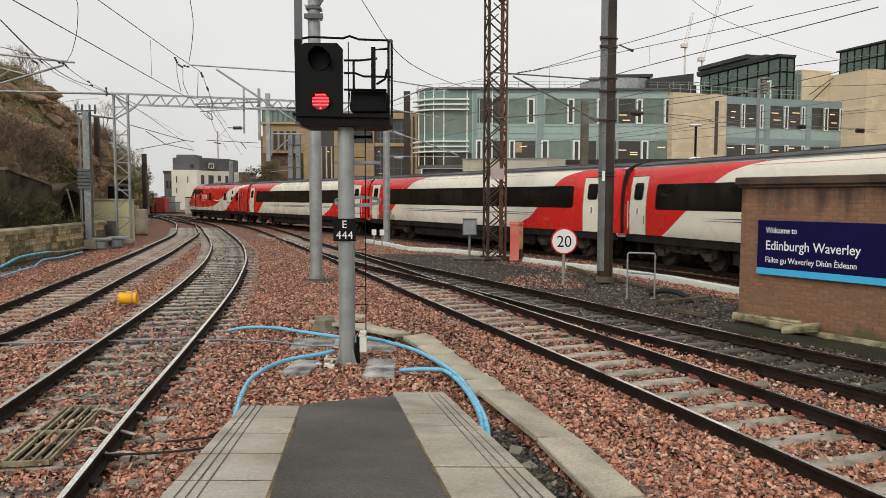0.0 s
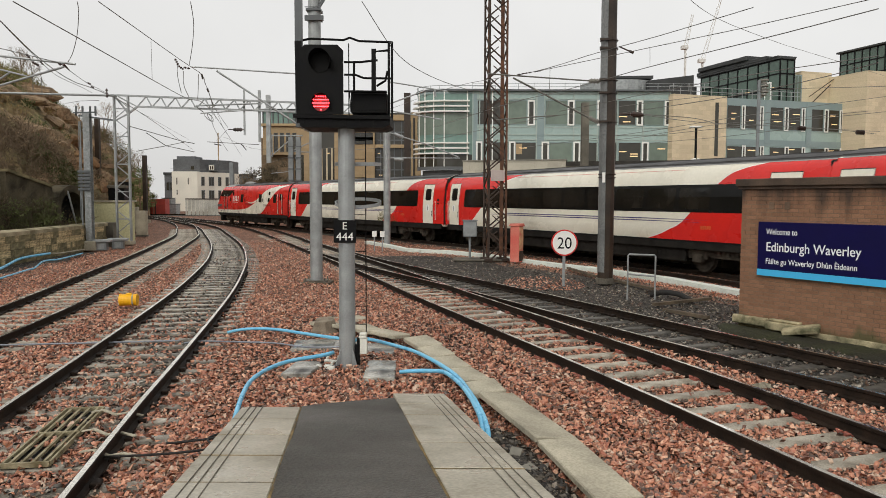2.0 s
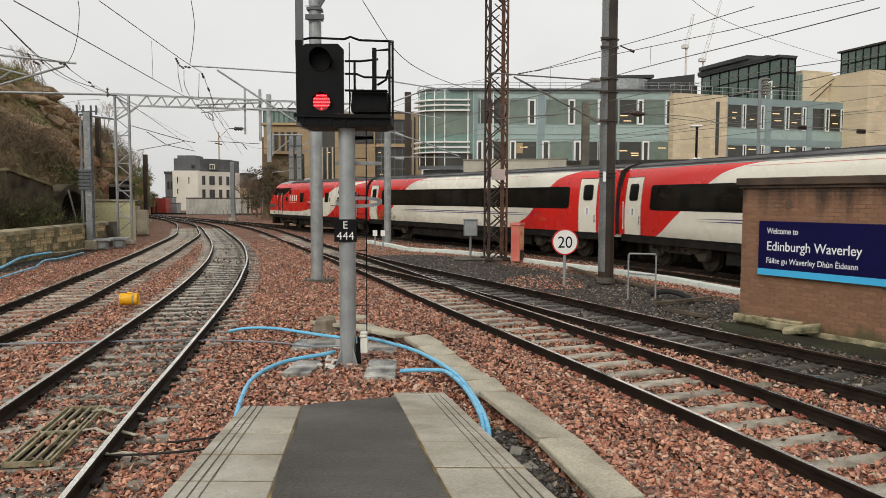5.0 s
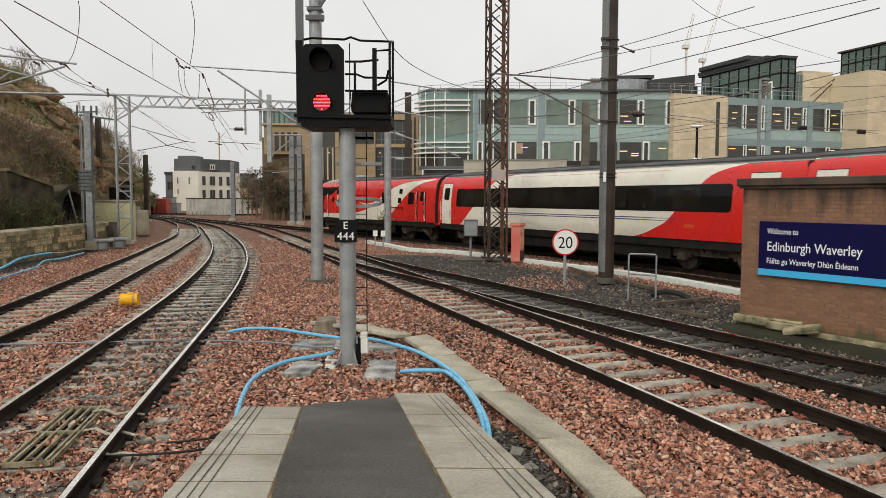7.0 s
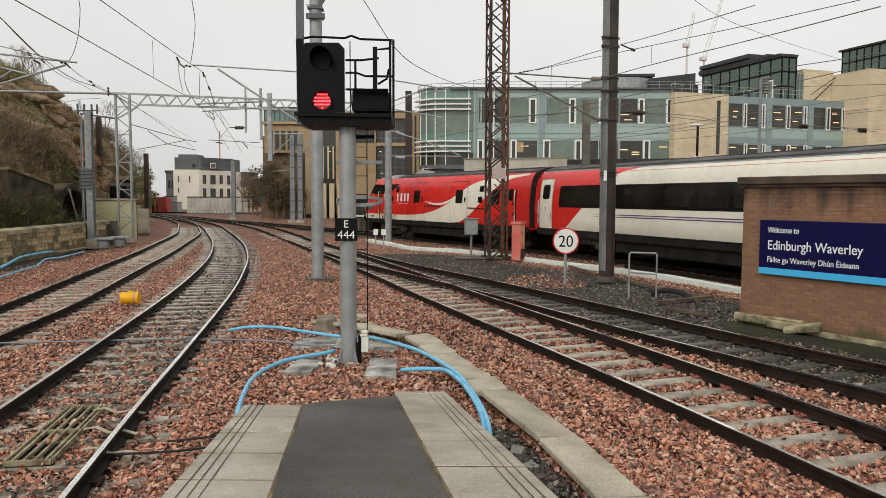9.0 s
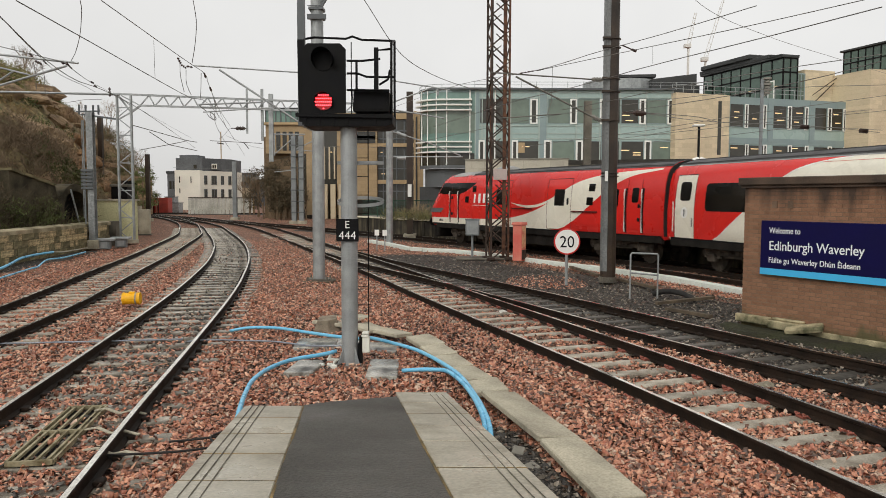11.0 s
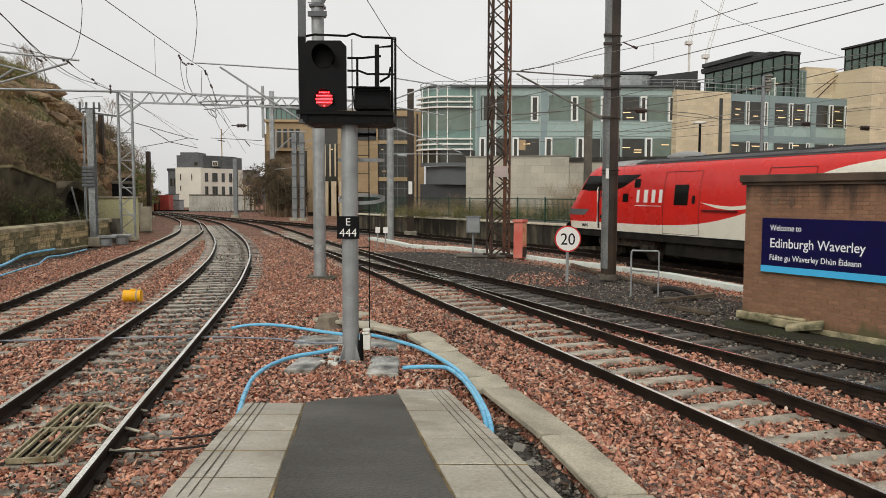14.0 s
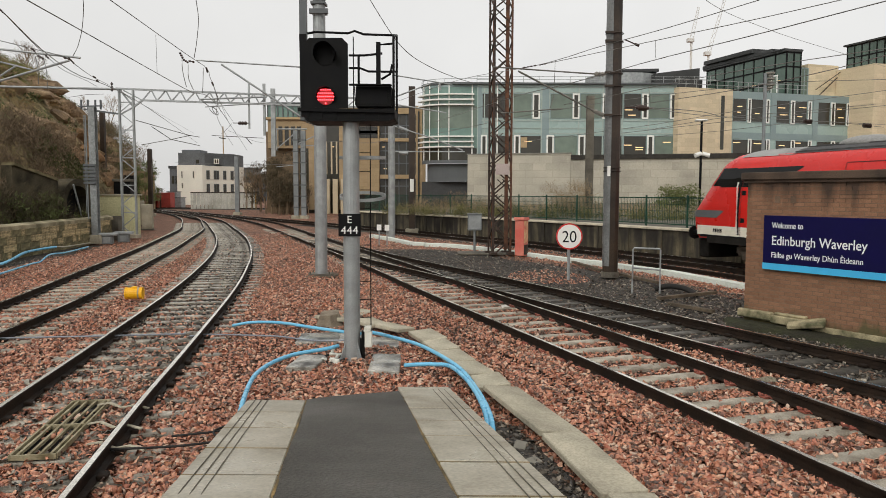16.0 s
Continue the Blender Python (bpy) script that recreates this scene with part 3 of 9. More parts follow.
C_RAIL = spline(((18.9, -5), (15.6, 5), (13.85, 10.2), (12.3, 15.6), (10.55, 20.7), (8.55, 25.75), (6.24, 30.4), (3.63, 35.25), (0.79, 40), (-2.23, 45), (-5.4, 50), (-11.99, 60), (-18.85, 70), (-25.9, 80), (-33.3, 90), (-42, 101), (-53, 113)))
C_MID = offset(C_RAIL, GAUGE / 2)
TROUGH = np.array(((-4.42, 43.19), (-2.79, 39.56), (-1.55, 36.48), (0.19, 35.36), (1.75, 33.25), (3.38, 30.21), (4.55, 28.2), (5.84, 25.97), (6.83, 23.89), (7.54, 21.81), (8.1, 20.06), (9.2, 16.0)))
trough_x = lambda y: np.interp(y, TROUGH[::-1, 1], TROUGH[::-1, 0])
track("track_one", "running line with steel rails on grey concrete sleepers", offset(A_RAIL, -GAUGE / 2), SLEEPER_WET, CHAIR, 62)
track("track_two", "running line with steel rails on grey concrete sleepers", offset(A2_RAIL, GAUGE / 2), SLEEPER, CHAIR, 62)
track("track_three", "running line with red rail clips on concrete sleepers", offset(B_RAIL, GAUGE / 2), SLEEPER, CLIP, 52)
track("track_four", "dirty running line on dark oiled sleepers", offset(B2_RAIL, -GAUGE / 2), SLEEPER_DARK, CHAIR, 40)
track("track_five", "running line with steel rails beside the far platform", C_MID, SLEEPER_DARK, CHAIR, 56)
far_line = spline(((-75, 104), (-52, 113), (-34, 115), (-16, 109), (0, 97), (14, 84)))
track("track_six", "distant running line crossing behind the junction", far_line, SLEEPER_DARK, CHAIR, 0)
bm = BM()
sweep(bm, offset(C_RAIL, -1.25)[int(0):70, :2], RAIL, -0.03)
bmesh.ops.recalc_face_normals(bm, faces=bm.faces)
tagged(part("spare_rail", bm, M_RAIL), "rusty spare rail lying beside the running line", "rail")

# dark ash between the diverging lines and under the far track
def ash_patch(name, c, left, right, lift, label):
    """A strip along a curve with a ragged edge."""
    bm = BM()
    t = tangents(c)
    rows = []
    for i, (p, d) in enumerate(zip(c, t)):
        row = []
        for k in range(9):
            u = -left + (left + right) * k / 8
            if k in (0, 8):
                u += 0.35 * math.sin(i * 1.3) * math.sin(i * 0.37 + k)
            x, y = p[0] + u * d[1], p[1] - u * d[0]
            z = BED + lift if 0 < k < 8 else BED - 0.06
            row.append(bm.verts.new((x, y, z + rise(x, y))))
        rows.append(row)
    for q, w in zip(rows, rows[1:]):
        for k in range(8):
            bm.faces.new((q[k], q[k + 1], w[k + 1], w[k]))
    bmesh.ops.recalc_face_normals(bm, faces=bm.faces)
    return tagged(part(name, bm, M_ASH, smooth=True), label, "ground", kind="structure")


cut = lambda c, y0, y1: c[(c[:, 1] > y0) & (c[:, 1] < y1)]
ash_patch("ash_path", cut(B2_RAIL, 4, 33), 1.5, 2.2, 0.02, "dark ash and oily stones beside the junction")
bm = BM()
rows = []
for y in np.arange(14.0, 34.5, 0.5):
    a = float(np.interp(y, B2_RAIL[:, 1], B2_RAIL[:, 0])) + 1.0
    b = float(trough_x(y)) - 0.95 + 0.25 * math.sin(1.9 * y) * math.sin(0.7 * y)
    rows.append([bm.verts.new((a + (b - a) * k / 6, y, BED + (0.021 if 0 < k < 6 else -0.05) + rise(a + (b - a) * k / 6, y))) for k in range(7)])
for q, w in zip(rows, rows[1:]):
    for k in range(6):
        bm.faces.new((q[k], q[k + 1], w[k + 1], w[k]))
bmesh.ops.recalc_face_normals(bm, faces=bm.faces)
tagged(part("ash_field", bm, M_ASH, smooth=True), "dark oily ash round the lattice tower and mast", "ground", kind="structure")
ash_patch("ash_four_foot", cut(offset(A_RAIL, -GAUGE / 2), 10, 62), 0.85, 1.15, 0.012, "dark wet stones between the rails of the curved line")
ash_patch("wall_foot", np.array([(np.interp(y, (16.0, 25.0, 32.0, 36.0), (-14.6, -15.7, -16.5, -17.2)), y) for y in np.arange(16.0, 36.0, 0.5)]), 1.1, 0.75, 0.03, "dark stony dirt along the foot of the stone wall")
ash_patch("yard_ash", far_line, 7.0, 5.0, 0.05, "grey ash and dirty ballast under the distant line")
ash_patch("ash_bed", cut(C_RAIL, -4, 60), 1.0, 2.4, 0.015, "dark oily track bed under the far line")


# ---- the train ----
PROFILE = ((1.05, 1.345), (1.5, 1.365), (2.0, 1.365), (2.5, 1.325), (2.9, 1.275), (3.2, 1.205), (3.42, 1.09), (3.56, 0.93), (3.68, 0.66), (3.76, 0.33), (3.79, 0.0))
PZ, PW = [k[0] for k in PROFILE], [k[1] for k in PROFILE]


def half_width(z):
    return float(np.interp(z, PZ, PW))


SKIN_Z = sorted(set(PZ[:9]) | {1.2, 1.35, 1.75, 2.25, 2.7, 3.05, 3.31, 3.49, 3.62, 0.98})


def skin(bm, u0, u1, low, high, n=24, m=6, lift=0.004, sides=(-1,)):
    """A patch that lies on the body side between two heights (numbers or functions of u)."""
    lo = low if callable(low) else (lambda u: low)
    hi = high if callable(high) else (lambda u: high)
    for sd in sides:
        ends = [(u0 + (u1 - u0) * i / n) for i in range(n + 1)]
        spans = [(u, lo(u), max(hi(u), lo(u) + 0.0005)) for u in ends]
        bot, top = min(k[1] for k in spans), max(k[2] for k in spans)
        zs = [bot] + [z for z in SKIN_Z if bot < z < top] + [top]
        rows = []
        for u, a, c in spans:
            row = []
            for z in zs:
                z = min(max(z, a), c)
                row.append(bm.verts.new((u, sd * (half_width(z) + lift), z)))
            rows.append(row)
        for q, w in zip(rows, rows[1:]):
            for k in range(len(zs) - 1):
                bm.faces.new((q[k], w[k], w[k + 1], q[k + 1]) if sd < 0 else (q[k], q[k + 1], w[k + 1], w[k]))
    bmesh.ops.dissolve_degenerate(bm, dist=0.0001, edges=bm.edges[:])
    return bm


def pane(bm, u0, u1, z0, z1, r=0.08, lift=0.008, sd=-1, n=4):
    """A pane with rounded corners that follows the body side."""
    pts = []
    for cu, cz, a0 in ((u1 - r, z0 + r, -90), (u1 - r, z1 - r, 0), (u0 + r, z1 - r, 90), (u0 + r, z0 + r, 180)):
        for k in range(n + 1):
            a = radians(a0 + 90 * k / n)
            pts.append((cu + r * math.cos(a), cz + r * math.sin(a)))
    zs = sorted({round(z, 5) for _, z in pts})
    rows = []
    for z in zs:
        us = [u for u, w in pts if abs(w - z) < 1e-4]
        rows.append((z, min(us), max(us)))
    mids = [k for k in PZ if z0 + r + 0.02 < k < z1 - r - 0.02]
    rows = sorted(rows + [(k, u0, u1) for k in mids])
    vs = [[bm.verts.new((u, sd * (half_width(z) + lift), z)) for u in (a, b)] for z, a, b in rows]
    for q, w in zip(vs, vs[1:]):
        bm.faces.new((q[0], q[1], w[1], w[0]) if sd < 0 else (q[1], q[0], w[0], w[1]))
    return bm


def curve_through(points):
    """A function of u through points, straight between them but eased by smoothing."""
    us, zs = np.array([k[0] for k in points], float), np.array([k[1] for k in points], float)
    o = np.argsort(us)
    us, zs = us[o], zs[o]
    fine = np.linspace(us[0], us[-1], 200)
    val = np.interp(fine, us, zs)
    w = 9
    pad = np.r_[np.full(w, val[0]) + (np.arange(-w, 0)) * (val[1] - val[0]), val, np.full(w, val[-1]) + np.arange(1, w + 1) * (val[-1] - val[-2])]
    val = np.convolve(pad, np.ones(2 * w + 1) / (2 * w + 1), "valid")
    return lambda u: float(np.interp(u, fine, val))


def body_shell(bm, u0, u1, n):
    """The closed body section from sole bar to cantrail and over the roof."""
    ring_pts = [(-w, z) for z, w in PROFILE] + [(w, z) for z, w in PROFILE[-2::-1]]
    ring_pts = [(-1.25, 0.92)] + ring_pts + [(1.25, 0.92)]
    rows = [[bm.verts.new((u0 + (u1 - u0) * i / n, y, z)) for y, z in ring_pts] for i in range(n + 1)]
    k = len(ring_pts)
    for q, w in zip(rows, rows[1:]):
        for j in range(k):
            bm.faces.new((q[j], q[(j + 1) % k], w[(j + 1) % k], w[j]))
    bm.faces.new(rows[0][::-1])
    bm.faces.new(rows[-1])
    bmesh.ops.recalc_face_normals(bm, faces=bm.faces)
    return bm


def roof_strip(bm, u0, u1, edge=0.92, ribs=4):
    """The dark ribbed roof sheet between the cantrails."""
    ys = np.linspace(-edge, edge, 13)
    zt = [float(np.interp(abs(y), PW[::-1], PZ[::-1])) + 0.012 for y in ys]
    rows = [[bm.verts.new((u, y, z)) for y, z in zip(ys, zt)] for u in np.linspace(u0, u1, 9)]
    for q, w in zip(rows, rows[1:]):
        for j in range(12):
            bm.faces.new((q[j], w[j], w[j + 1], q[j + 1]))
    for y in np.linspace(-edge * 0.9, edge * 0.9, ribs):
        z = float(np.interp(abs(y), PW[::-1], PZ[::-1])) + 0.02
        beam(bm, (u0, y, z), (u1, y, z), 0.035)
    bmesh.ops.recalc_face_normals(bm, faces=bm.faces)
    return bm


WHEEL_R = 0.46


def bogie(parent, u):
    """A bogie: side frames, springs, dampers, axle boxes and two wheelsets."""
    bm = BM()
    for y in (-1.05, 1.05):
        beam(bm, (u - 1.75, y, 0.62), (u - 0.6, y, 0.66), 0.14, 0.2)
        beam(bm, (u + 1.75, y, 0.62), (u + 0.6, y, 0.66), 0.14, 0.2)
        beam(bm, (u - 0.7, y, 0.66), (u + 0.7, y, 0.66), 0.16, 0.3)
        for d in (-1.3, 1.3):
            box(bm, u + d - 0.19, u + d + 0.19, y - 0.12, y + 0.12, 0.32, 0.62, 0.03)
            tube(bm, [(u + d - 0.32, y, 0.45), (u + d - 0.32, y, 0.8)], 0.09, 8)
            tube(bm, [(u + d + 0.32, y, 0.45), (u + d + 0.32, y, 0.8)], 0.09, 8)
        for d in (-0.35, 0.0, 0.35):
            tube(bm, [(u + d, y * 1.04, 0.6), (u + d, y * 1.04, 0.98)], 0.12, 8)
        tube(bm, [(u - 1.1, y * 1.13, 0.78), (u - 0.25, y * 1.13, 0.72)], 0.05, 6)
        tube(bm, [(u + 1.1, y * 1.13, 0.78), (u + 0.25, y * 1.13, 0.72)], 0.05, 6)
        box(bm, u - 0.55, u + 0.55, y * 1.2 - 0.03, y * 1.2 + 0.03, 0.94, 0.99)
    beam(bm, (u, -1.05, 0.66), (u, 1.05, 0.66), 0.5, 0.2)
    b = part("bogie", bm, M_BOGIE, parent)
    sets = []
    for d in (-1.3, 1.3):
        bm = BM()
        for y in (-0.75, 0.75):
            tube(bm, [(0, y - 0.07, 0), (0, y + 0.065, 0)], WHEEL_R, 24)
            tube(bm, [(0, y - 0.085 * np.sign(y), 0), (0, y - 0.06 * np.sign(y), 0)], WHEEL_R + 0.03, 24)
            box(bm, -0.02, 0.02, y - 0.076, y + 0.076, -0.3, 0.3)
        tube(bm, [(0, -1.1, 0), (0, 1.1, 0)], 0.08, 10)
        w = part("wheelset", bm, M_BOGIE, parent)
        w.location = (u + d, 0, WHEEL_R)
        sets.append((w, u + d))
    return sets


WHEELS = []


def under_gear(parent, spans, skirt):
    """Boxes and skirts hung under the floor."""
    bm = BM()
    for u0, u1 in skirt:
        for y in (-1.22, 1.22):
            box(bm, u0, u1, y - 0.04, y + 0.04, 0.34, 0.92, 0.01)
    part("skirt", bm, M_UNDER, parent)
    for u0, u1, z0 in spans:
        bm = BM()
        box(bm, u0, u1, -1.19, 1.19, z0, 0.93, 0.02)
        for k in range(int((u1 - u0) / 0.16)):
            u = u0 + 0.1 + k * 0.16
            if (k // 5) % 2 == 0:
                box(bm, u, u + 0.1, -1.272, -1.26, z0 + 0.2, z0 + 0.42)
        part("equipment_box", bm, M_UNDER, parent)


def put_on(parent, L):
    """Moves the parts, built from the rear end, so that the thing's origin is its middle."""
    for o in parent.children:
        o.location.x -= L / 2


COACH = 22.5


def door(parent, u, number):
    """A white plug door with a window, a recess line and a digit."""
    bm = skin(BM(), u, u + 1.05, 1.06, 3.2, 4, 10, 0.012)
    d = part("door", bm, M_TRAINWHITE, parent, "white plug door")
    bm = pane(BM(), u + 0.24, u + 0.83, 2.33, 2.97, 0.12, 0.020)
    part("door_window", bm, M_TRAINGLASS, d)
    bm = BM()
    for v in (u - 0.02, u + 1.05):
        skin(bm, v, v + 0.02, 1.06, 3.22, 1, 10, 0.014)
    skin(bm, u, u + 1.05, 3.2, 3.225, 4, 1, 0.014)
    part("door_seal", bm, M_RUBBER, d)
    bm = skin(BM(), u + 0.93, u + 0.98, 1.45, 1.75, 1, 2, 0.022)
    part("door_handle", bm, M_BLACK, d)
    if number:
        bm = BM()
        c = (u + 0.53, 1.92)
        vs = [bm.verts.new((c[0] + 0.19 * math.cos(t), -(half_width(c[1] + 0.19 * math.sin(t)) + 0.020), c[1] + 0.19 * math.sin(t))) for t in (2 * math.pi * k / 20 for k in range(20))]
        bm.faces.new(vs)
        part("class_disc", bm, M_SIGNWHITE, d)
        o = words("class_number", "1", 0.36, M_BLACK, pose(u + 0.53, -(half_width(1.8) + 0.028), 1.79, 90, 0, 0), d, "CENTER", 1.0, 1.25)


def make_coach(label, seed):
    th = thing("railway_coach", label, "railway carriage", group="coaches of the train")
    r = random.Random(seed)
    part("body", body_shell(BM(), -0.07, COACH + 0.07, 12), M_TRAINWHITE, th, "off-white painted body shell").data.shade_smooth()
    th.children[0].data.set_sharp_from_angle(angle=radians(40))
    part("roof", roof_strip(BM(), -0.07, COACH + 0.07), M_TRAINROOF, th, "dark ribbed roof")
    # grey band along the cantrail
    part("gutter", skin(BM(), 0.1, COACH - 0.1, 3.53, 3.60, 8, 2, 0.010), M_TRAINGREY, th)
    # red ends, the border sweeping up and forward
    ls = curve_through(((2.3, 1.06), (2.6, 1.2), (3.15, 1.6), (3.76, 2.02), (5.0, 2.92), (5.6, 3.25), (6.2, 3.40), (6.9, 3.50), (7.4, 3.53)))
    bm = skin(BM(), -0.09, 2.3, 1.055, 3.53, 4, 12, 0.004)
    skin(bm, 2.3, 7.4, ls, 3.53, 60, 10, 0.004)
    part("end_livery", bm, M_TRAINRED, th, "red end panel with a curved edge")
    rs = curve_through(((COACH - 7.0, 1.06), (COACH - 6.45, 1.2), (COACH - 5.45, 1.6), (COACH - 5.0, 2.0), (COACH - 3.95, 2.93), (COACH - 3.5, 3.25), (COACH - 2.9, 3.42), (COACH - 2.3, 3.53)))
    bm = skin(BM(), COACH - 7.0, COACH - 2.3, 1.055, rs, 60, 10, 0.004)
    skin(bm, COACH - 2.3, COACH + 0.09, 1.055, 3.53, 4, 12, 0.004)
    part("end_livery", bm, M_TRAINRED, th, "red end panel with a curved edge")
    # thin pale edging of the red
    part("livery_edge", skin(BM(), 2.3, 7.4, lambda u: ls(u) - 0.03, ls, 60, 1, 0.006), M_SIGNWHITE, th)
    part("livery_edge", skin(BM(), COACH - 7.0, COACH - 2.3, rs, lambda u: rs(u) + 0.03, 60, 1, 0.006), M_SIGNWHITE, th)
    for z in (1.655, 1.735):
        bm = BM()
        skin(bm, 4.4, 18.3, lambda u: z + 0.004, lambda u: z + 0.004 + 0.035 * min(1, (u - 4.4) / 2, (18.3 - u) / 3), 30, 1, 0.006)
        part("purple_stripe", bm, M_PURPLE, th, "thin purple stripe")
    bm = skin(BM(), 6.5, 17.0, 3.40, 3.412, 20, 1, 0.006)
    part("red_line", bm, M_FADEDRED, th)
    w0, w1 = 1.9, COACH - 2.62
    for sd in (-1, 1):
        bm = pane(BM(), w0, w1, 1.99, 2.90, 0.14, 0.008, sd)
        band = part("window_band", bm, M_TRAINGLASS, th, "dark continuous window band")
        if sd < 0:
            u = w0 + 0.35
            while u < w1 - 1.4:
                wd = r.choice((1.35, 1.5, 1.35))
                part("window_pane", pane(BM(), u, min(u + wd, w1 - 0.2), 2.10, 2.80, 0.10, 0.013, sd), M_PANE, band)
                u += wd + r.choice((0.18, 0.2, 0.55))
    door(th, 0.30, True)
    door(th, COACH - 2.0, True)
    # yellow-white text bars, handrails and notices by the ends
    for u in (0.12, COACH - 0.75):
        bm = BM()
        tube(bm, [(u + 0.10, -1.40, 1.25), (u + 0.10, -1.40, 2.3)], 0.018, 6)
        part("handrail", bm, M_WHITE, th)
        bm = skin(BM(), u + 0.2, u + 0.42, 2.28, 2.42, 1, 2, 0.007)
        skin(bm, u + 0.2, u + 0.42, 2.12, 2.20, 1, 2, 0.007)
        part("notice", bm, M_BLACK, th)
    bm = BM()
    for k in range(5):
        skin(bm, COACH - 4.55 + 0.09 * k, COACH - 4.49 + 0.09 * k, 1.44, 1.56, 1, 1, 0.008)
    part("number_bars", bm, M_DULLORANGE, th)
    part("sole_strip", skin(BM(), 0.06, COACH - 0.06, 0.93, 1.058, 8, 2, 0.012), M_BLACK, th)
    bm = BM()
    for y in (-1.30, 1.30):
        box(bm, 0.1, COACH - 0.1, y - 0.075, y + 0.075, 0.78, 0.99)
    part("sole_bar", bm, M_UNDER, th)
    # gangway bellows and buffing plates
    for u0, u1 in ((-0.2, 0.06), (COACH - 0.06, COACH + 0.2)):
        bm = BM()
        for k in range(4):
            a = u0 + (u1 - u0) * k / 4
            box(bm, a, a + 0.05, -1.08 + 0.03 * (k % 2), 1.08 - 0.03 * (k % 2), 1.0, 3.50, 0.05)
        part("gangway", bm, M_RUBBER, th)
    for u0, u1 in ((-0.12, -0.05), (COACH + 0.05, COACH + 0.12)):
        bm = BM()
        ring_z = list(np.linspace(1.0, 3.3, 12))
        for z, z2 in zip(ring_z, ring_z[1:]):
            beam(bm, ((u0 + u1) / 2, -half_width(z) - 0.004, z), ((u0 + u1) / 2, -half_width(z2) - 0.004, z2), 0.06, 0.05)
        part("end_frame", bm, M_TRAINRED, th)
        # black sheet added over the end so the gap between carriages looks dark
        part("end_wall", end_sheet(u0 + 0.02 if u0 < 1 else u1 - 0.02), M_RUBBER, th, "black sheet added over the end to darken the gap")
    under_gear(th, ((6.4, 9.6, 0.28), (9.9, 12.2, 0.40), (12.5, 16.4, 0.30)), ((5.9, 17.2),))
    for u in (3.3, COACH - 3.6):
        WHEELS.append((th, bogie(th, u), COACH))
    for u in (3.3, COACH - 3.6):
        part("step_plate", box(BM(), u - 0.75, u + 0.75, -1.33, -1.27, 0.94, 0.99), M_TRAINGREY, th)
    put_on(th, COACH)
    return th


def nose_x(z, y, L):
    """How far forward the nose reaches at a height and half width."""
    base = np.interp(z, (0.9, 1.3, 1.75, 2.6, 3.3, 3.6, 3.79), (L - 0.28, L - 0.06, L, L - 0.80, L - 1.50, L - 2.1, L - 3.0))
    return float(base - 0.75 * (abs(y) / 1.365) ** 3)


def end_sheet(u):
    """A thin sheet that closes the end of a carriage inside its outline."""
    bm = BM()
    pts = [(-w * 0.985, z) for z, w in PROFILE] + [(w * 0.985, z) for z, w in PROFILE[-2::-1]]
    a = [[bm.verts.new((v, y, z)) for y, z in pts] for v in (u - 0.008, u + 0.008)]
    bm.faces.new(a[0])
    bm.faces.new(a[1][::-1])
    for k in range(len(pts)):
        j = (k + 1) % len(pts)
        bm.faces.new((a[0][k], a[1][k], a[1][j], a[0][j]))
    bmesh.ops.recalc_face_normals(bm, faces=bm.faces)
    return bm


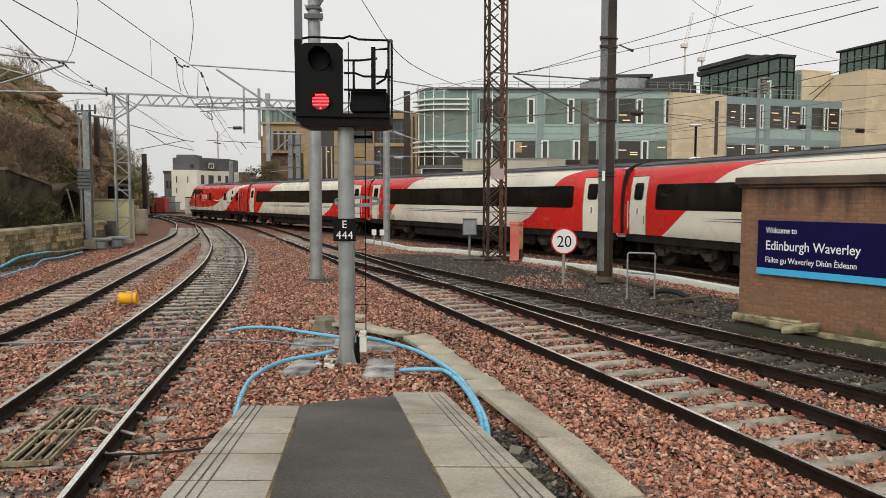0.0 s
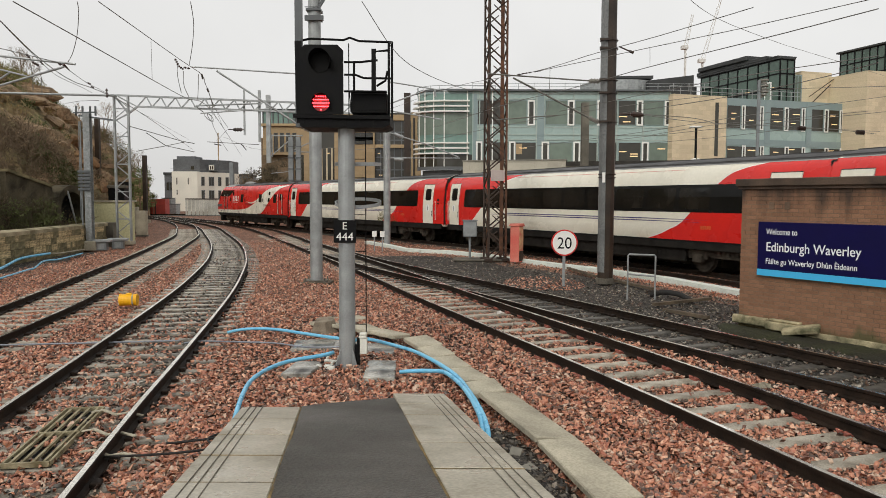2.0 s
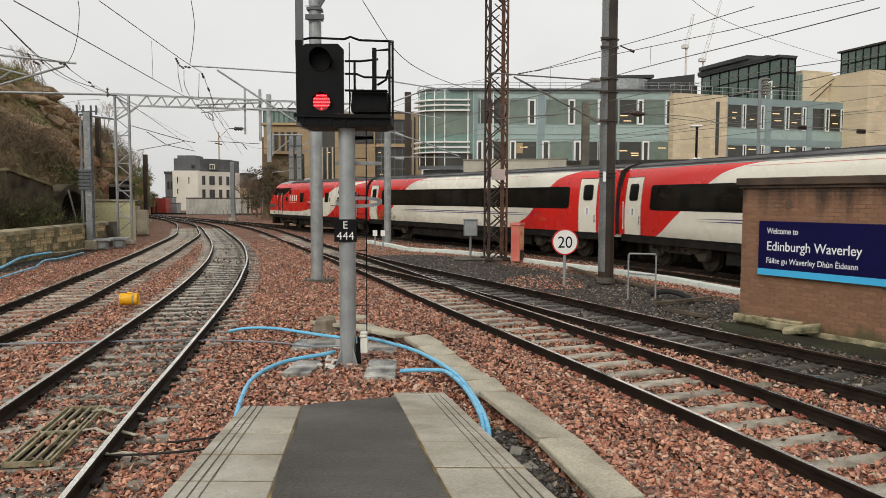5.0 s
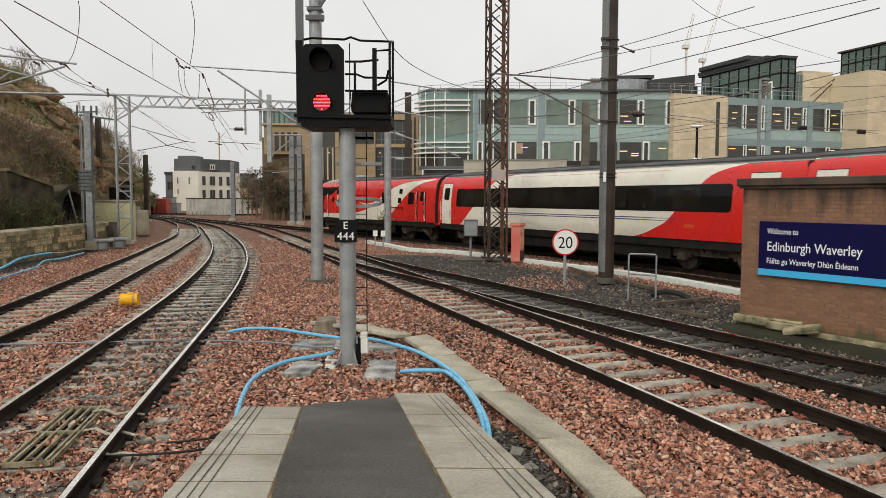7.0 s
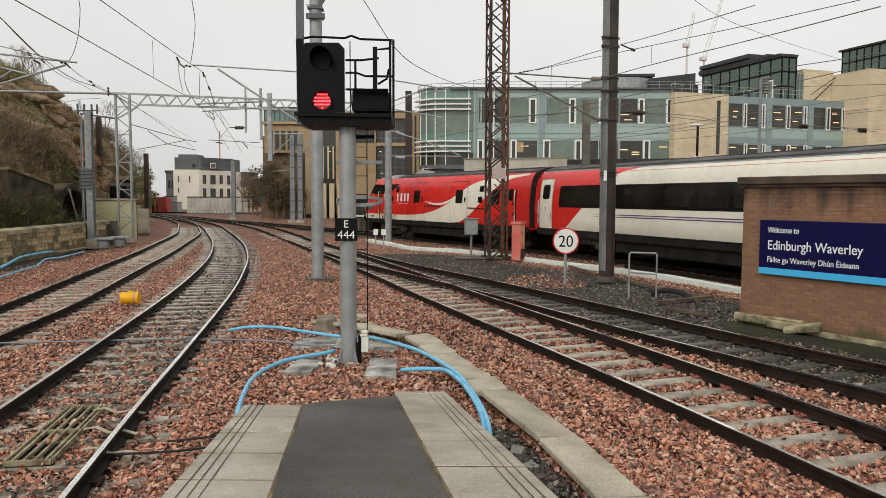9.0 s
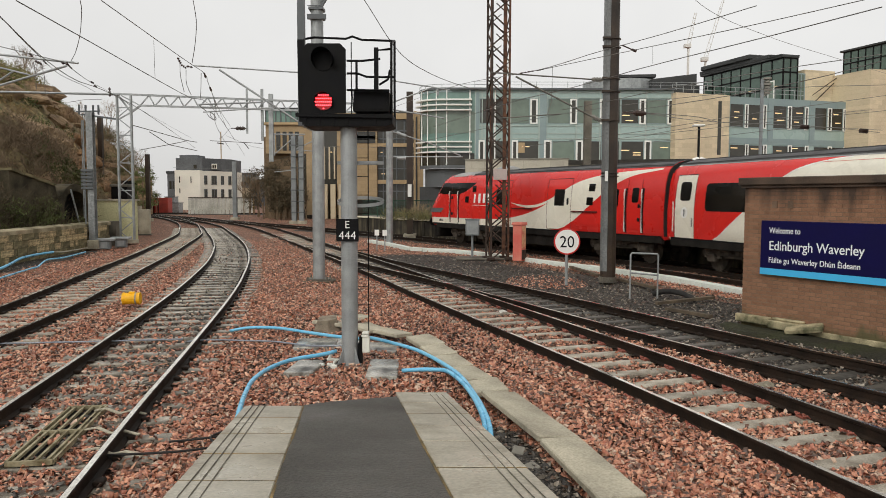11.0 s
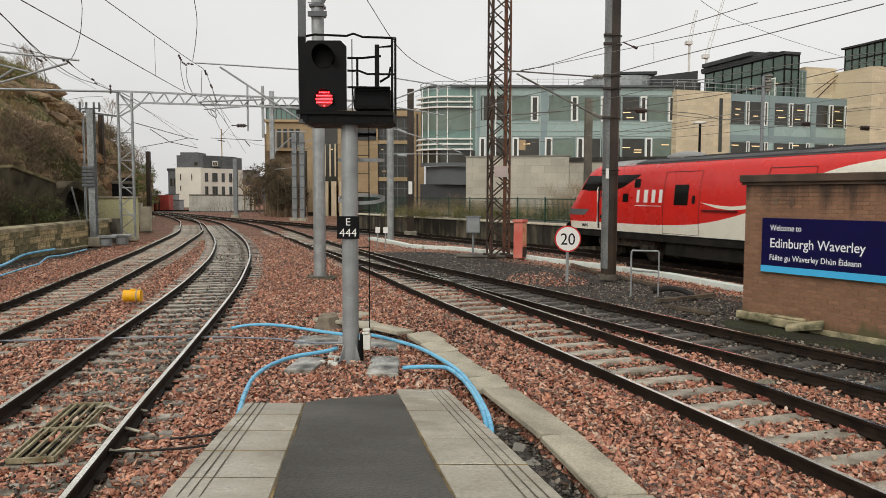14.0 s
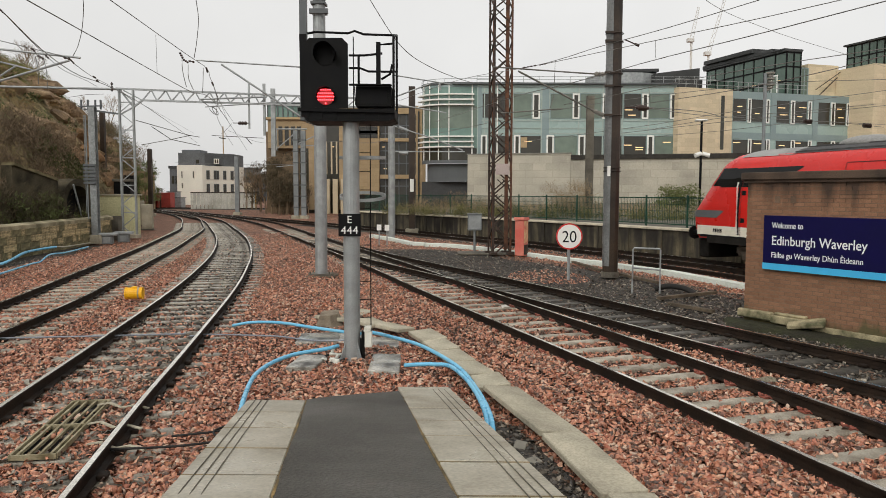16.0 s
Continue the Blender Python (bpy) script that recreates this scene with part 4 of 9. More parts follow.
def make_driving_van():
    """The driving van trailer: its cab end is u = L, its gangway end u = R; it is turned to face the rear."""
    L, R = 18.6, 0.42
    th = thing("driving_van", "red and white driving van trailer with a sloping cab nose", "railway carriage")
    # straight part
    bm = body_shell(BM(), R + 0.05, L - 4.0, 10)
    part("body", bm, M_TRAINRED, th, "red painted body shell").data.shade_smooth()
    th.children[0].data.set_sharp_from_angle(angle=radians(40))
    bm = BM()
    for y in (-1.30, 1.30):
        box(bm, R + 0.1, L - 1.4, y - 0.075, y + 0.075, 0.80, 1.0)
    part("sole_bar", bm, M_UNDER, th)
    # nose: side skins and front grid
    bm = BM()
    zs = [0.92] + [z for z in np.linspace(1.05, 3.78, 30)]
    fr = np.linspace(-1, 1, 17)
    front = [[bm.verts.new((nose_x(z, f * (half_width(z) if z > 1 else 1.25), L), f * (half_width(z) if z > 1 else 1.25), z)) for f in fr] for z in zs]
    for q, w in zip(front, front[1:]):
        for k in range(16):
            bm.faces.new((q[k], q[k + 1], w[k + 1], w[k]))
    for sd, idx in ((-1, 0), (1, 16)):
        cols = []
        for row, z in zip(front, zs):
            v1 = row[idx]
            cols.append([bm.verts.new((L - 4.0 + (v1.co.x - L + 4.0) * k / 6, v1.co.y, z)) for k in range(6)] + [v1])
        for q, w in zip(cols, cols[1:]):
            for k in range(6):
                bm.faces.new((q[k], q[k + 1], w[k + 1], w[k]))
    roof = [[bm.verts.new((L - 4.0 + (v.co.x - L + 4.0) * k / 6, v.co.y, v.co.z)) for v in front[-1]] for k in range(7)]
    for q, w in zip(roof, roof[1:]):
        for k in range(16):
            bm.faces.new((q[k], q[k + 1], w[k + 1], w[k]))
    bmesh.ops.remove_doubles(bm, verts=bm.verts, dist=0.0005)
    bmesh.ops.recalc_face_normals(bm, faces=bm.faces)
    nose = part("cab_nose", bm, M_TRAINRED, th, "sloping red cab nose", smooth=True)

    def front_patch(z0, z1, f0, f1, lift=0.012):
        bm = BM()
        rows = []
        for z in np.linspace(z0, z1, 8):
            w = half_width(z)
            rows.append([bm.verts.new((nose_x(z, f * w, L) + lift, f * w, z + lift * 0.4)) for f in np.linspace(f0, f1, 13)])
        for q, w in zip(rows, rows[1:]):
            for k in range(12):
                bm.faces.new((q[k], q[k + 1], w[k + 1], w[k]))
        return bm
    part("windscreen", front_patch(2.62, 3.28, -0.93, 0.93), M_TRAINGLASS, nose)
    part("lower_band", front_patch(1.05, 1.36, -1, 1, 0.008), M_TRAINWHITE, nose)
    part("lamp_cluster", front_patch(1.62, 1.86, -0.98, -0.5, 0.014), M_GREYCLAD, nose)
    part("lamp_cluster", front_patch(1.62, 1.86, 0.5, 0.98, 0.014), M_GREYCLAD, nose)

    def side_nose(bm, u0, u1, lo, hi, lift=0.006, n=16, m=8):
        """A patch on the cab side, whose front end follows the slope of the nose."""
        rows = []
        for k in range(m + 1):
            row = []
            for i in range(n + 1):
                u = u0 + (u1 - u0) * i / n
                a, b = lo(u), hi(u)
                z = a + (b - a) * k / m
                row.append(bm.verts.new((u, -(half_width(z) + lift), z)))
            rows.append(row)
        for q, w in zip(rows, rows[1:]):
            for i in range(n):
                bm.faces.new((q[i], q[i + 1], w[i + 1], w[i]))
        return bm
    tip = lambda z: nose_x(z, half_width(z), L)
    # dark side glazing of the cab, tapering to the rear
    lowline = curve_through(((13.3, 3.14), (13.7, 2.95), (14.3, 2.70), (14.9, 2.60), (tip(3.2), 2.60)))
    part("cab_side_glass", side_nose(BM(), 13.3, tip(3.18) - 0.03, lowline, lambda u: 3.18), M_TRAINGLASS, nose)
    # quarter glass that meets the slope of the nose
    bm = BM()
    rows = []
    for z in np.linspace(2.64, 3.2, 6):
        rows.append([bm.verts.new((16.0 + (tip(z) - 0.06 - 16.0) * k / 6, -(half_width(z) + 0.009), z)) for k in range(7)])
    for q, w in zip(rows, rows[1:]):
        for k in range(6):
            bm.faces.new((q[k], q[k + 1], w[k + 1], w[k]))
    part("quarter_glass", bm, M_TRAINGLASS, nose)
    # white lower strip and sweep
    up = curve_through(((17.6, 1.36), (14.7, 1.36), (12.5, 1.36), (10.5, 1.43), (9.65, 1.53), (8.7, 1.72), (8.0, 1.88), (7.4, 2.09), (6.85, 2.35), (6.2, 2.75), (5.6, 3.0), (4.6, 3.25), (3.4, 3.38), (2.0, 3.46), (0.8, 3.5)))
    right = curve_through(((7.2, 1.055), (6.4, 1.10), (6.0, 1.23), (5.3, 1.56), (4.6, 2.03), (3.85, 2.52), (3.05, 2.95), (2.55, 3.15), (2.0, 3.30), (0.8, 3.44)))
    bm = skin(BM(), 7.2, tip(1.2) - 0.02, 1.055, up, 60, 8, 0.004)
    skin(bm, 0.8, 7.2, right, lambda u: max(up(u), right(u)), 60, 10, 0.004)
    part("white_sweep", bm, M_TRAINWHITE, th, "white sweeping livery band")
    tl = curve_through(((10.0, 2.18), (9.3, 2.02), (8.69, 1.96), (8.02, 2.0), (7.39, 2.14), (6.83, 2.36), (6.4, 2.6)))
    tu = curve_through(((10.0, 2.19), (9.3, 2.11), (8.69, 2.07), (8.02, 2.12), (7.39, 2.26), (6.83, 2.46), (6.4, 2.7)))
    part("white_tick", skin(BM(), 6.4, 10.0, tl, lambda u: max(tu(u), tl(u)), 40, 2, 0.006), M_TRAINWHITE, th)
    part("sole_strip", skin(BM(), R + 0.1, tip(1.0) - 0.05, 0.98, 1.06, 6, 1, 0.012), M_BLACK, th)
    # windows and doors
    for u0, u1, z0, z1, rr in ((13.2, 13.55, 2.70, 3.02, 0.04), (13.85, 14.2, 2.17, 2.48, 0.04), (4.18, 4.57, 2.68, 2.98, 0.03), (4.26, 4.66, 2.13, 2.44, 0.03)):
        part("small_window", pane(BM(), u0, u1, z0, z1, rr, 0.010), M_TRAINGLASS, th)
    part("window", pane(BM(), 2.8, 3.45, 2.06, 2.76, 0.10, 0.010), M_TRAINGLASS, th)
    bm = BM()
    for v in (1.58, 2.32):
        skin(bm, v - 0.012, v + 0.012, 1.09, 3.1, 1, 12, 0.009)
    d = part("end_door", bm, M_SEAM, th, "red passenger door seam")
    part("door_window", pane(BM(), 1.72, 2.08, 2.25, 2.80, 0.08, 0.011), M_TRAINGLASS, d)
    for z in (1.55, 2.05):
        part("door_handle", pane(BM(), 1.62, 1.76, z, z + 0.14, 0.05, 0.011), M_BLACK, d)
    for u0, u1, w0, w1, h in ((10.05, 11.85, 10.6, 11.3, 10.33), (5.64, 7.27, 6.08, 6.76, 5.86)):
        bm = BM()
        for v in (u0, u1):
            skin(bm, v - 0.012, v + 0.012, 1.09, 3.22, 1, 12, 0.008)
        skin(bm, u0, u1, 3.21, 3.235, 4, 1, 0.008)
        skin(bm, u0, u1, 1.09, 1.105, 4, 1, 0.008)
        d = part("luggage_door", bm, M_SEAM, th, "sliding luggage door seam")
        part("door_window", pane(BM(), w0, w1, 2.09, 2.78, 0.03, 0.011), M_TRAINGLASS, d)
        part("door_handle", pane(BM(), h - 0.07, h + 0.07, 2.13, 2.42, 0.06, 0.011), M_BLACK, d)
    for u0, u1, z in ((4.0, 5.55, 1.86), (8.35, 9.9, 1.93)):
        part("door_track", beam(BM(), (u0, -half_width(z) - 0.03, z), (u1, -half_width(z) - 0.03, z), 0.05, 0.05), M_SEAM, th)
    for u in (14.87, 15.75, 1.5, 2.4):
        # a flat black strip paints the dark of the recess behind the rail
        part("handrail_recess", skin(BM(), u - 0.05, u + 0.05, 1.12, 2.78, 1, 12, 0.007), M_BLACK, th)
        bm = tube(BM(), [(u, -1.40, 1.15), (u, -1.42, 1.3), (u, -1.42, 2.6), (u, -1.38, 2.75)], 0.022, 6)
        part("handrail", bm, M_WHITE, th)
    bm = BM()
    for v in (14.95, 15.65):
        skin(bm, v - 0.012, v + 0.012, 1.06, 3.0, 1, 12, 0.008)
    part("cab_door", bm, M_SEAM, th, "narrow cab door seam")
    for u, z in ((15.45, 2.35), (15.45, 1.5)):
        part("door_handle", skin(BM(), u, u + 0.18, z, z + 0.14, 1, 1, 0.010), M_BLACK, th)
    # grey lamp housing that wraps round to the side, and small bars below it
    bm = BM()
    rows = []
    for z in np.linspace(1.62, 1.86, 5):
        a = 16.75 - (z - 1.62) * 1.5
        rows.append([bm.verts.new((a + (tip(z) + 0.01 - a) * k / 6, -(half_width(z) + 0.012), z)) for k in range(7)])
    for q, w in zip(rows, rows[1:]):
        for k in range(6):
            bm.faces.new((q[k], q[k + 1], w[k + 1], w[k]))
    part("lamp_housing", bm, M_GREYCLAD, nose, "grey lamp housing")
    bm = BM()
    for k in range(5):
        skin(bm, 16.5 + 0.09 * k, 16.56 + 0.09 * k, 1.15, 1.27, 1, 1, 0.009)
    part("number_bars", bm, M_BLACK, nose)
    # the operator's emblem as plain white bars, with a thin line below
    for u0, u1 in ((13.20, 13.36), (12.72, 12.94), (12.30, 12.50), (11.92, 12.10)):
        part("emblem_bar", skin(BM(), u0, u1, 2.16, 2.62, 1, 3, 0.009), M_SIGNWHITE, th)
    part("emblem_line", skin(BM(), 11.95, 13.45, 2.03, 2.05, 4, 1, 0.009), M_SIGNWHITE, th)
    # roof: grey, with a pod and rails
    bm = roof_strip(BM(), R + 0.05, L - 4.6, 0.95, 5)
    part("roof", bm, M_TRAINROOF, th, "dark ribbed roof")
    bm = BM()
    for f0, f1 in ((-0.98, 0.98),):
        rows = []
        for k in range(9):
            u = L - 4.7 + 2.2 * k / 8
            rows.append([bm.verts.new((min(u, nose_x(float(np.interp(abs(f), PW[::-1], PZ[::-1])), f, L)), f, float(np.interp(abs(f), PW[::-1], PZ[::-1])) + 0.012)) for f in np.linspace(f0, f1, 11)])
        for q, w in zip(rows, rows[1:]):
            for k in range(10):
                bm.faces.new((q[k], w[k], w[k + 1], q[k + 1]))
    bmesh.ops.recalc_face_normals(bm, faces=bm.faces)
    part("cab_roof", bm, M_TRAINGREY, th, "pale grey cab roof")
    bm = BM()
    bmesh.ops.create_uvsphere(bm, u_segments=16, v_segments=8, radius=1.0)
    for v in bm.verts:
        v.co = (12.3 + v.co.x * 0.95, v.co.y * 0.5, 3.76 + max(v.co.z, -0.2) * 0.24)
    part("roof_pod", bm, M_TRAINGREY, th, "rounded pale roof pod", smooth=True)
    bm = BM()
    for k in range(4):
        box(bm, R - 0.2 + 0.065 * k, R - 0.15 + 0.065 * k, -0.95, 0.95, 1.0, 3.42, 0.04)
    part("gangway", bm, M_RUBBER, th)
    # black sheet added here too, to darken the gap to the coach
    part("end_wall", end_sheet(R + 0.03), M_RUBBER, th, "black sheet added over the end to darken the gap")
    # buffers, coupling cover, ploughs
    for y in (-0.87, 0.87):
        bm = tube(BM(), [(L - 0.7, y, 1.06), (L - 0.1, y, 1.06)], 0.10, 10)
        tube(bm, [(L - 0.1, y, 1.06), (L - 0.03, y, 1.06)], 0.23, 16)
        part("buffer", bm, M_BLACK, th)
    bm = BM()
    box(bm, L - 1.0, L - 0.55, -1.05, 1.05, 0.25, 0.92, 0.06)
    part("plough", bm, M_UNDER, th)
    under_gear(th, ((5.6, 8.9, 0.30), (9.2, 11.4, 0.40)), ((5.2, 11.8),))
    for u in (2.9, 14.3):
        WHEELS.append((th, bogie(th, u), L))
    put_on(th, L)
    # the detailed side is the one toward the station platform
    for o in th.children_recursive:
        for v in o.data.vertices:
            v.co.y = -v.co.y
        o.data.flip_normals()
    return th


VAN = make_driving_van()
COACHES = [make_coach("off-white railway coach with red ends and dark windows", k) for k in range(3)]


# arc length along the far line, growing away from the platform
C_S = np.r_[0, np.cumsum(np.linalg.norm(np.diff(C_MID, axis=0), axis=1))]
S_AT_Y0 = float(np.interp(0.0, C_MID[:, 1], C_S))


def on_line(s):
    return np.array([np.interp(s + S_AT_Y0, C_S, C_MID[:, 0]), np.interp(s + S_AT_Y0, C_S, C_MID[:, 1])])


def tail_gap(t):
    """Where the joint between the van and the first coach is, in metres along the line."""
    return 76.618 - 4.68623 * t + 0.048793 * t ** 2 - 0.0035463 * t ** 3 + 0.00014916 * t ** 4


def vehicle_pose(mid, half):
    """Pose of a vehicle whose middle is at arc length mid, on two bogies; local x points up the line."""
    a, b = on_line(mid - half), on_line(mid + half)
    d = b - a
    m = (a + b) / 2
    return pose(m[0], m[1], 0, 0, 0, math.degrees(math.atan2(d[1], d[0])))


# ---- the platform end, where the camera stands ----
SKEW = -0.139


def ramp_z(x, y):
    return min(0.915, 0.83 - 0.133 * (y - 3.8))


def ramp_x(side, y):
    """x of a line that runs side metres right of the ramp's middle."""
    return -0.43 + SKEW * (y - 3.8) + side


ramp = thing("platform", "tarmac platform end with grey paving slabs, ramping down to the ballast", "platform", kind="structure")
bm = BM()
rows = []
for y in np.linspace(-6, 7.15, 24):
    end = y > 7.1
    row = []
    for k, side in enumerate(np.linspace(-0.48, 0.47, 7)):
        yy = y + (-0.03 + 0.70 * k / 6 if end else 0)
        x = ramp_x(side, yy)
        row.append(bm.verts.new((x, yy, ramp_z(x, yy) + 0.006 * math.sin(2 * yy + 3 * side))))
    rows.append(row)
for q, w in zip(rows, rows[1:]):
    for k in range(6):
        bm.faces.new((q[k], q[k + 1], w[k + 1], w[k]))
res = bmesh.ops.extrude_face_region(bm, geom=bm.faces[:])
for v in [g for g in res["geom"] if isinstance(g, bmesh.types.BMVert)]:
    v.co.z -= 0.5
bmesh.ops.recalc_face_normals(bm, faces=bm.faces)
part("tarmac", bm, M_ASPHALT, ramp, "dark grey tarmac surface", smooth=False)


def paving(side0, side1, y0, y1, jit=0.0):
    """One slab on the ramp, a few centimetres thick with worn edges."""
    bm = BM()
    g = 0.009
    poly = [(ramp_x(side0 + g, y0 + g), y0 + g), (ramp_x(side1 - g, y0 + g), y0 + g), (ramp_x(side1 - g, y1 - g), y1 - g), (ramp_x(side0 + g, y1 - g), y1 - g)]
    prism(bm, poly, lambda x, y: ramp_z(x, y) - 0.075, lambda x, y: ramp_z(x, y) + 0.004 + jit)
    bmesh.ops.bevel(bm, geom=[e for e in bm.edges], offset=0.007, segments=1, affect="EDGES")
    slab = part("slab", bm, M_PLAT, ramp)
    return slab


def slab_groove(side, y0, y1):
    # the dark of a groove is a thin dark bar laid on the slabs
    bm = BM()
    n = 12
    for a, b in zip(np.linspace(y0, y1, n + 1), np.linspace(y0, y1, n + 1)[1:]):
        beam(bm, (ramp_x(side, a), a, ramp_z(0, a) + 0.006), (ramp_x(side, b), b, ramp_z(0, b) + 0.006), 0.005, 0.005)
    return part("groove", bm, M_CONCDARK, ramp)


LEFT_JOINTS = (-6.0, -5.35, -4.7, -4.0, -3.35, -2.7, -2.0, -1.35, -0.7, 0.0, 0.65, 1.3, 1.97, 2.7, 3.43, 4.16, 4.89, 5.62, 6.37, 7.08)
RIGHT_JOINTS = (-6.0, -5.35, -4.7, -4.0, -3.35, -2.7, -2.0, -1.35, -0.7, 0.0, 0.6, 1.2, 1.8, 2.4, 3.05, 3.75, 4.52, 5.34, 5.98, 6.62, 7.3, 8.1)
for a, b in zip(LEFT_JOINTS, LEFT_JOINTS[1:]):
    paving(-1.06, -0.48, a, b, random.uniform(-0.004, 0.0015))
for a, b in zip(RIGHT_JOINTS, RIGHT_JOINTS[1:]):
    paving(0.47, 1.05, a, b, random.uniform(-0.004, 0.0015))
for side in (-0.97, -0.91, -0.85):
    slab_groove(side, -6.0, 7.12)
for side in (0.84, 0.90, 0.96):
    slab_groove(side, -6.0, 7.9)
# stained joints between the slabs
for joints, s0, s1 in ((LEFT_JOINTS, -1.05, -0.48), (RIGHT_JOINTS, 0.47, 1.04)):
    for y in joints[1:-1]:
        bm = BM()
        poly = [(ramp_x(s0, y - 0.012), y - 0.012), (ramp_x(s1, y - 0.012), y - 0.012), (ramp_x(s1, y + 0.012), y + 0.012), (ramp_x(s0, y + 0.012), y + 0.012)]
        prism(bm, poly, lambda x, y: ramp_z(x, y) - 0.05, lambda x, y: ramp_z(x, y) + 0.001)
        part("joint", bm, M_JOINT, ramp)
for side in (-0.48, 0.47):
    bm = BM()
    for a, b in zip(np.linspace(-6, 7.1, 40), np.linspace(-6, 7.1, 40)[1:]):
        beam(bm, (ramp_x(side, a), a, ramp_z(0, a) - 0.004), (ramp_x(side, b), b, ramp_z(0, b) - 0.004), 0.008 + 0.012 * random.random(), 0.012)
    part("joint", bm, M_JOINT, ramp)
# retaining walls below the slabs
for side0, side1 in ((-1.03, -0.95), (0.95, 1.02)):
    bm = BM()
    for a, b in zip(np.linspace(-6, 7.1, 12), np.linspace(-6, 7.1, 12)[1:]):
        poly = [(ramp_x(side0, a), a), (ramp_x(side1, a), a), (ramp_x(side1, b), b), (ramp_x(side0, b), b)]
        prism(bm, poly, -0.3, lambda x, y: ramp_z(x, y) - 0.08)
    part("side_wall", bm, M_CONCDARK, ramp)


# ---- concrete cable trough along the ramp ----
def trough_lid(p, q, w, z, tilt, twist):
    bm = BM()
    L = (Vector(q) - Vector(p)).length
    box(bm, -L / 2 + 0.004, L / 2 - 0.004, -w / 2, w / 2, -0.035, 0.035, 0.012)
    for v in bm.verts:
        v.co.z += 0.01 * math.sin(9 * v.co.x + 4 * v.co.y)
        v.co.y += 0.015 * math.sin(7 * v.co.x)
    o = part("trough_lid", bm, M_CONC)
    c = (Vector(p) + Vector(q)) / 2
    d = Vector(q) - Vector(p)
    o.matrix_basis = pose(c.x, c.y, z, tilt, 0, math.degrees(math.atan2(d.y, d.x)) + twist)
    return tagged(o, "worn concrete cable trough lid lying on the ballast", "trough lid", group="trough lids")


LIDS = (((1.72, 4.3), (1.43, 5.72), 0.40, 2, 0), ((1.425, 5.75), (1.11, 7.2), 0.41, -2, 0), ((1.135, 7.25), (0.64, 8.94), 0.46, 7, 0), ((0.56, 8.97), (0.46, 9.55), 0.44, -5, -2),
        ((0.42, 9.6), (0.24, 10.3), 0.40, 3, 3), ((0.22, 10.33), (0.0, 11.05), 0.38, 0, -2), ((-0.02, 11.1), (-0.2, 11.85), 0.38, -4, 3), ((-0.20, 11.85), (-0.48, 12.7), 0.42, -3, 0), ((-0.75, 12.75), (-1.15, 13.35), 0.36, 4, 8),
        ((-1.2, 13.2), (-1.65, 13.9), 0.40, 2, -6), ((-1.75, 13.6), (-2.35, 14.3), 0.42, 8, 14))
for p, q, w, tilt, twist in LIDS:
    trough_lid((*p, 0), (*q, 0), w, 0.02, tilt, twist)
bm = BM()
rows = []
for y in np.linspace(2.0, 8.3, 20):
    e = float(np.interp(y, (4.3, 5.75, 7.2, 8.9), (1.55, 1.25, 0.94, 0.45)))
    a = ramp_x(0.9, y)
    rows.append([bm.verts.new((a + (e - a) * k / 4, y, BED + 0.02 + rise(a, y) - (0.04 if k == 4 else 0))) for k in range(5)])
for q, w in zip(rows, rows[1:]):
    for k in range(4):
        bm.faces.new((q[k], q[k + 1], w[k + 1], w[k]))
bmesh.ops.recalc_face_normals(bm, faces=bm.faces)
tagged(part("channel_bed", bm, M_ASH, smooth=True), "dark dirty gravel in the open cable channel", "ground", kind="structure")
for x, y, turn in ((0.78, 6.75, 30), (1.08, 5.4, -10), (0.72, 7.2, 75)):
    o = part("debris", box(BM(), -0.09, 0.09, -0.06, 0.06, -0.02, 0.03, 0.008), M_GREYWALL)
    o.matrix_basis = pose(x, y, -0.10, 8, -6, turn)
    tagged(o, "broken grey slate piece in the channel", "debris", group="channel debris")
# slabs round the signal foot
SLABS = ((-0.90, 10.65, 0.44, 1.2, 2, 0.0), (-2.05, 10.75, 0.42, 0.75, -6, -0.01), (-2.2, 12.6, 0.7, 0.9, 4, -0.02), (-1.15, 12.3, 0.75, 0.8, -3, -0.03), (-1.7, 12.7, 0.6, 1.0, 3, -0.02))
for x, y, w, d, turn, z in SLABS:
    bm = box(BM(), -w / 2, w / 2, -d / 2, d / 2, -0.05, 0.045, 0.01)
    o = part("paving_slab", bm, M_WET)
    o.matrix_basis = pose(x, y, z - 0.090, random.uniform(-1.5, 1.5), random.uniform(-1.5, 1.5), turn)
    tagged(o, "wet grey concrete slab bedded in the ballast", "slab", group="slabs round the signal")
bm = BM()
rim = [(0.50 * math.cos(a) * (1 + 0.06 * math.sin(3 * a)), 0.56 * math.sin(a)) for a in np.linspace(0, 2 * math.pi, 15)[:-1]]
prism(bm, rim, -0.10, lambda x, y: -0.02 + 0.03 * x)
bmesh.ops.bevel(bm, geom=bm.edges[:], offset=0.012, segments=1, affect="EDGES")
o = part("round_slab", bm, M_CONC)
o.matrix_basis = pose(-2.10, 15.3, -0.06)
tagged(o, "round grey concrete cover slab on the ballast", "slab")
bm = BM()
prism(bm, [(-0.29, -0.20), (0.02, -0.26), (0.27, -0.17), (0.26, 0.14), (0.02, 0.22), (-0.24, 0.17)], -0.1, lambda x, y: 0.20 + 0.05 * x + 0.1 * y)
for v in bm.verts:
    if v.co.z > 0:
        v.co.x = 0.62 * v.co.x - 0.02
        v.co.y *= 0.75
o = part("stone_block", bm, M("broken_concrete", (0.24, 0.20, 0.155), (0.14, 0.115, 0.09), rough=0.85, s1=6, s2=50))
o.matrix_basis = pose(-2.2, 13.85, -0.05, 0, 0, 8)
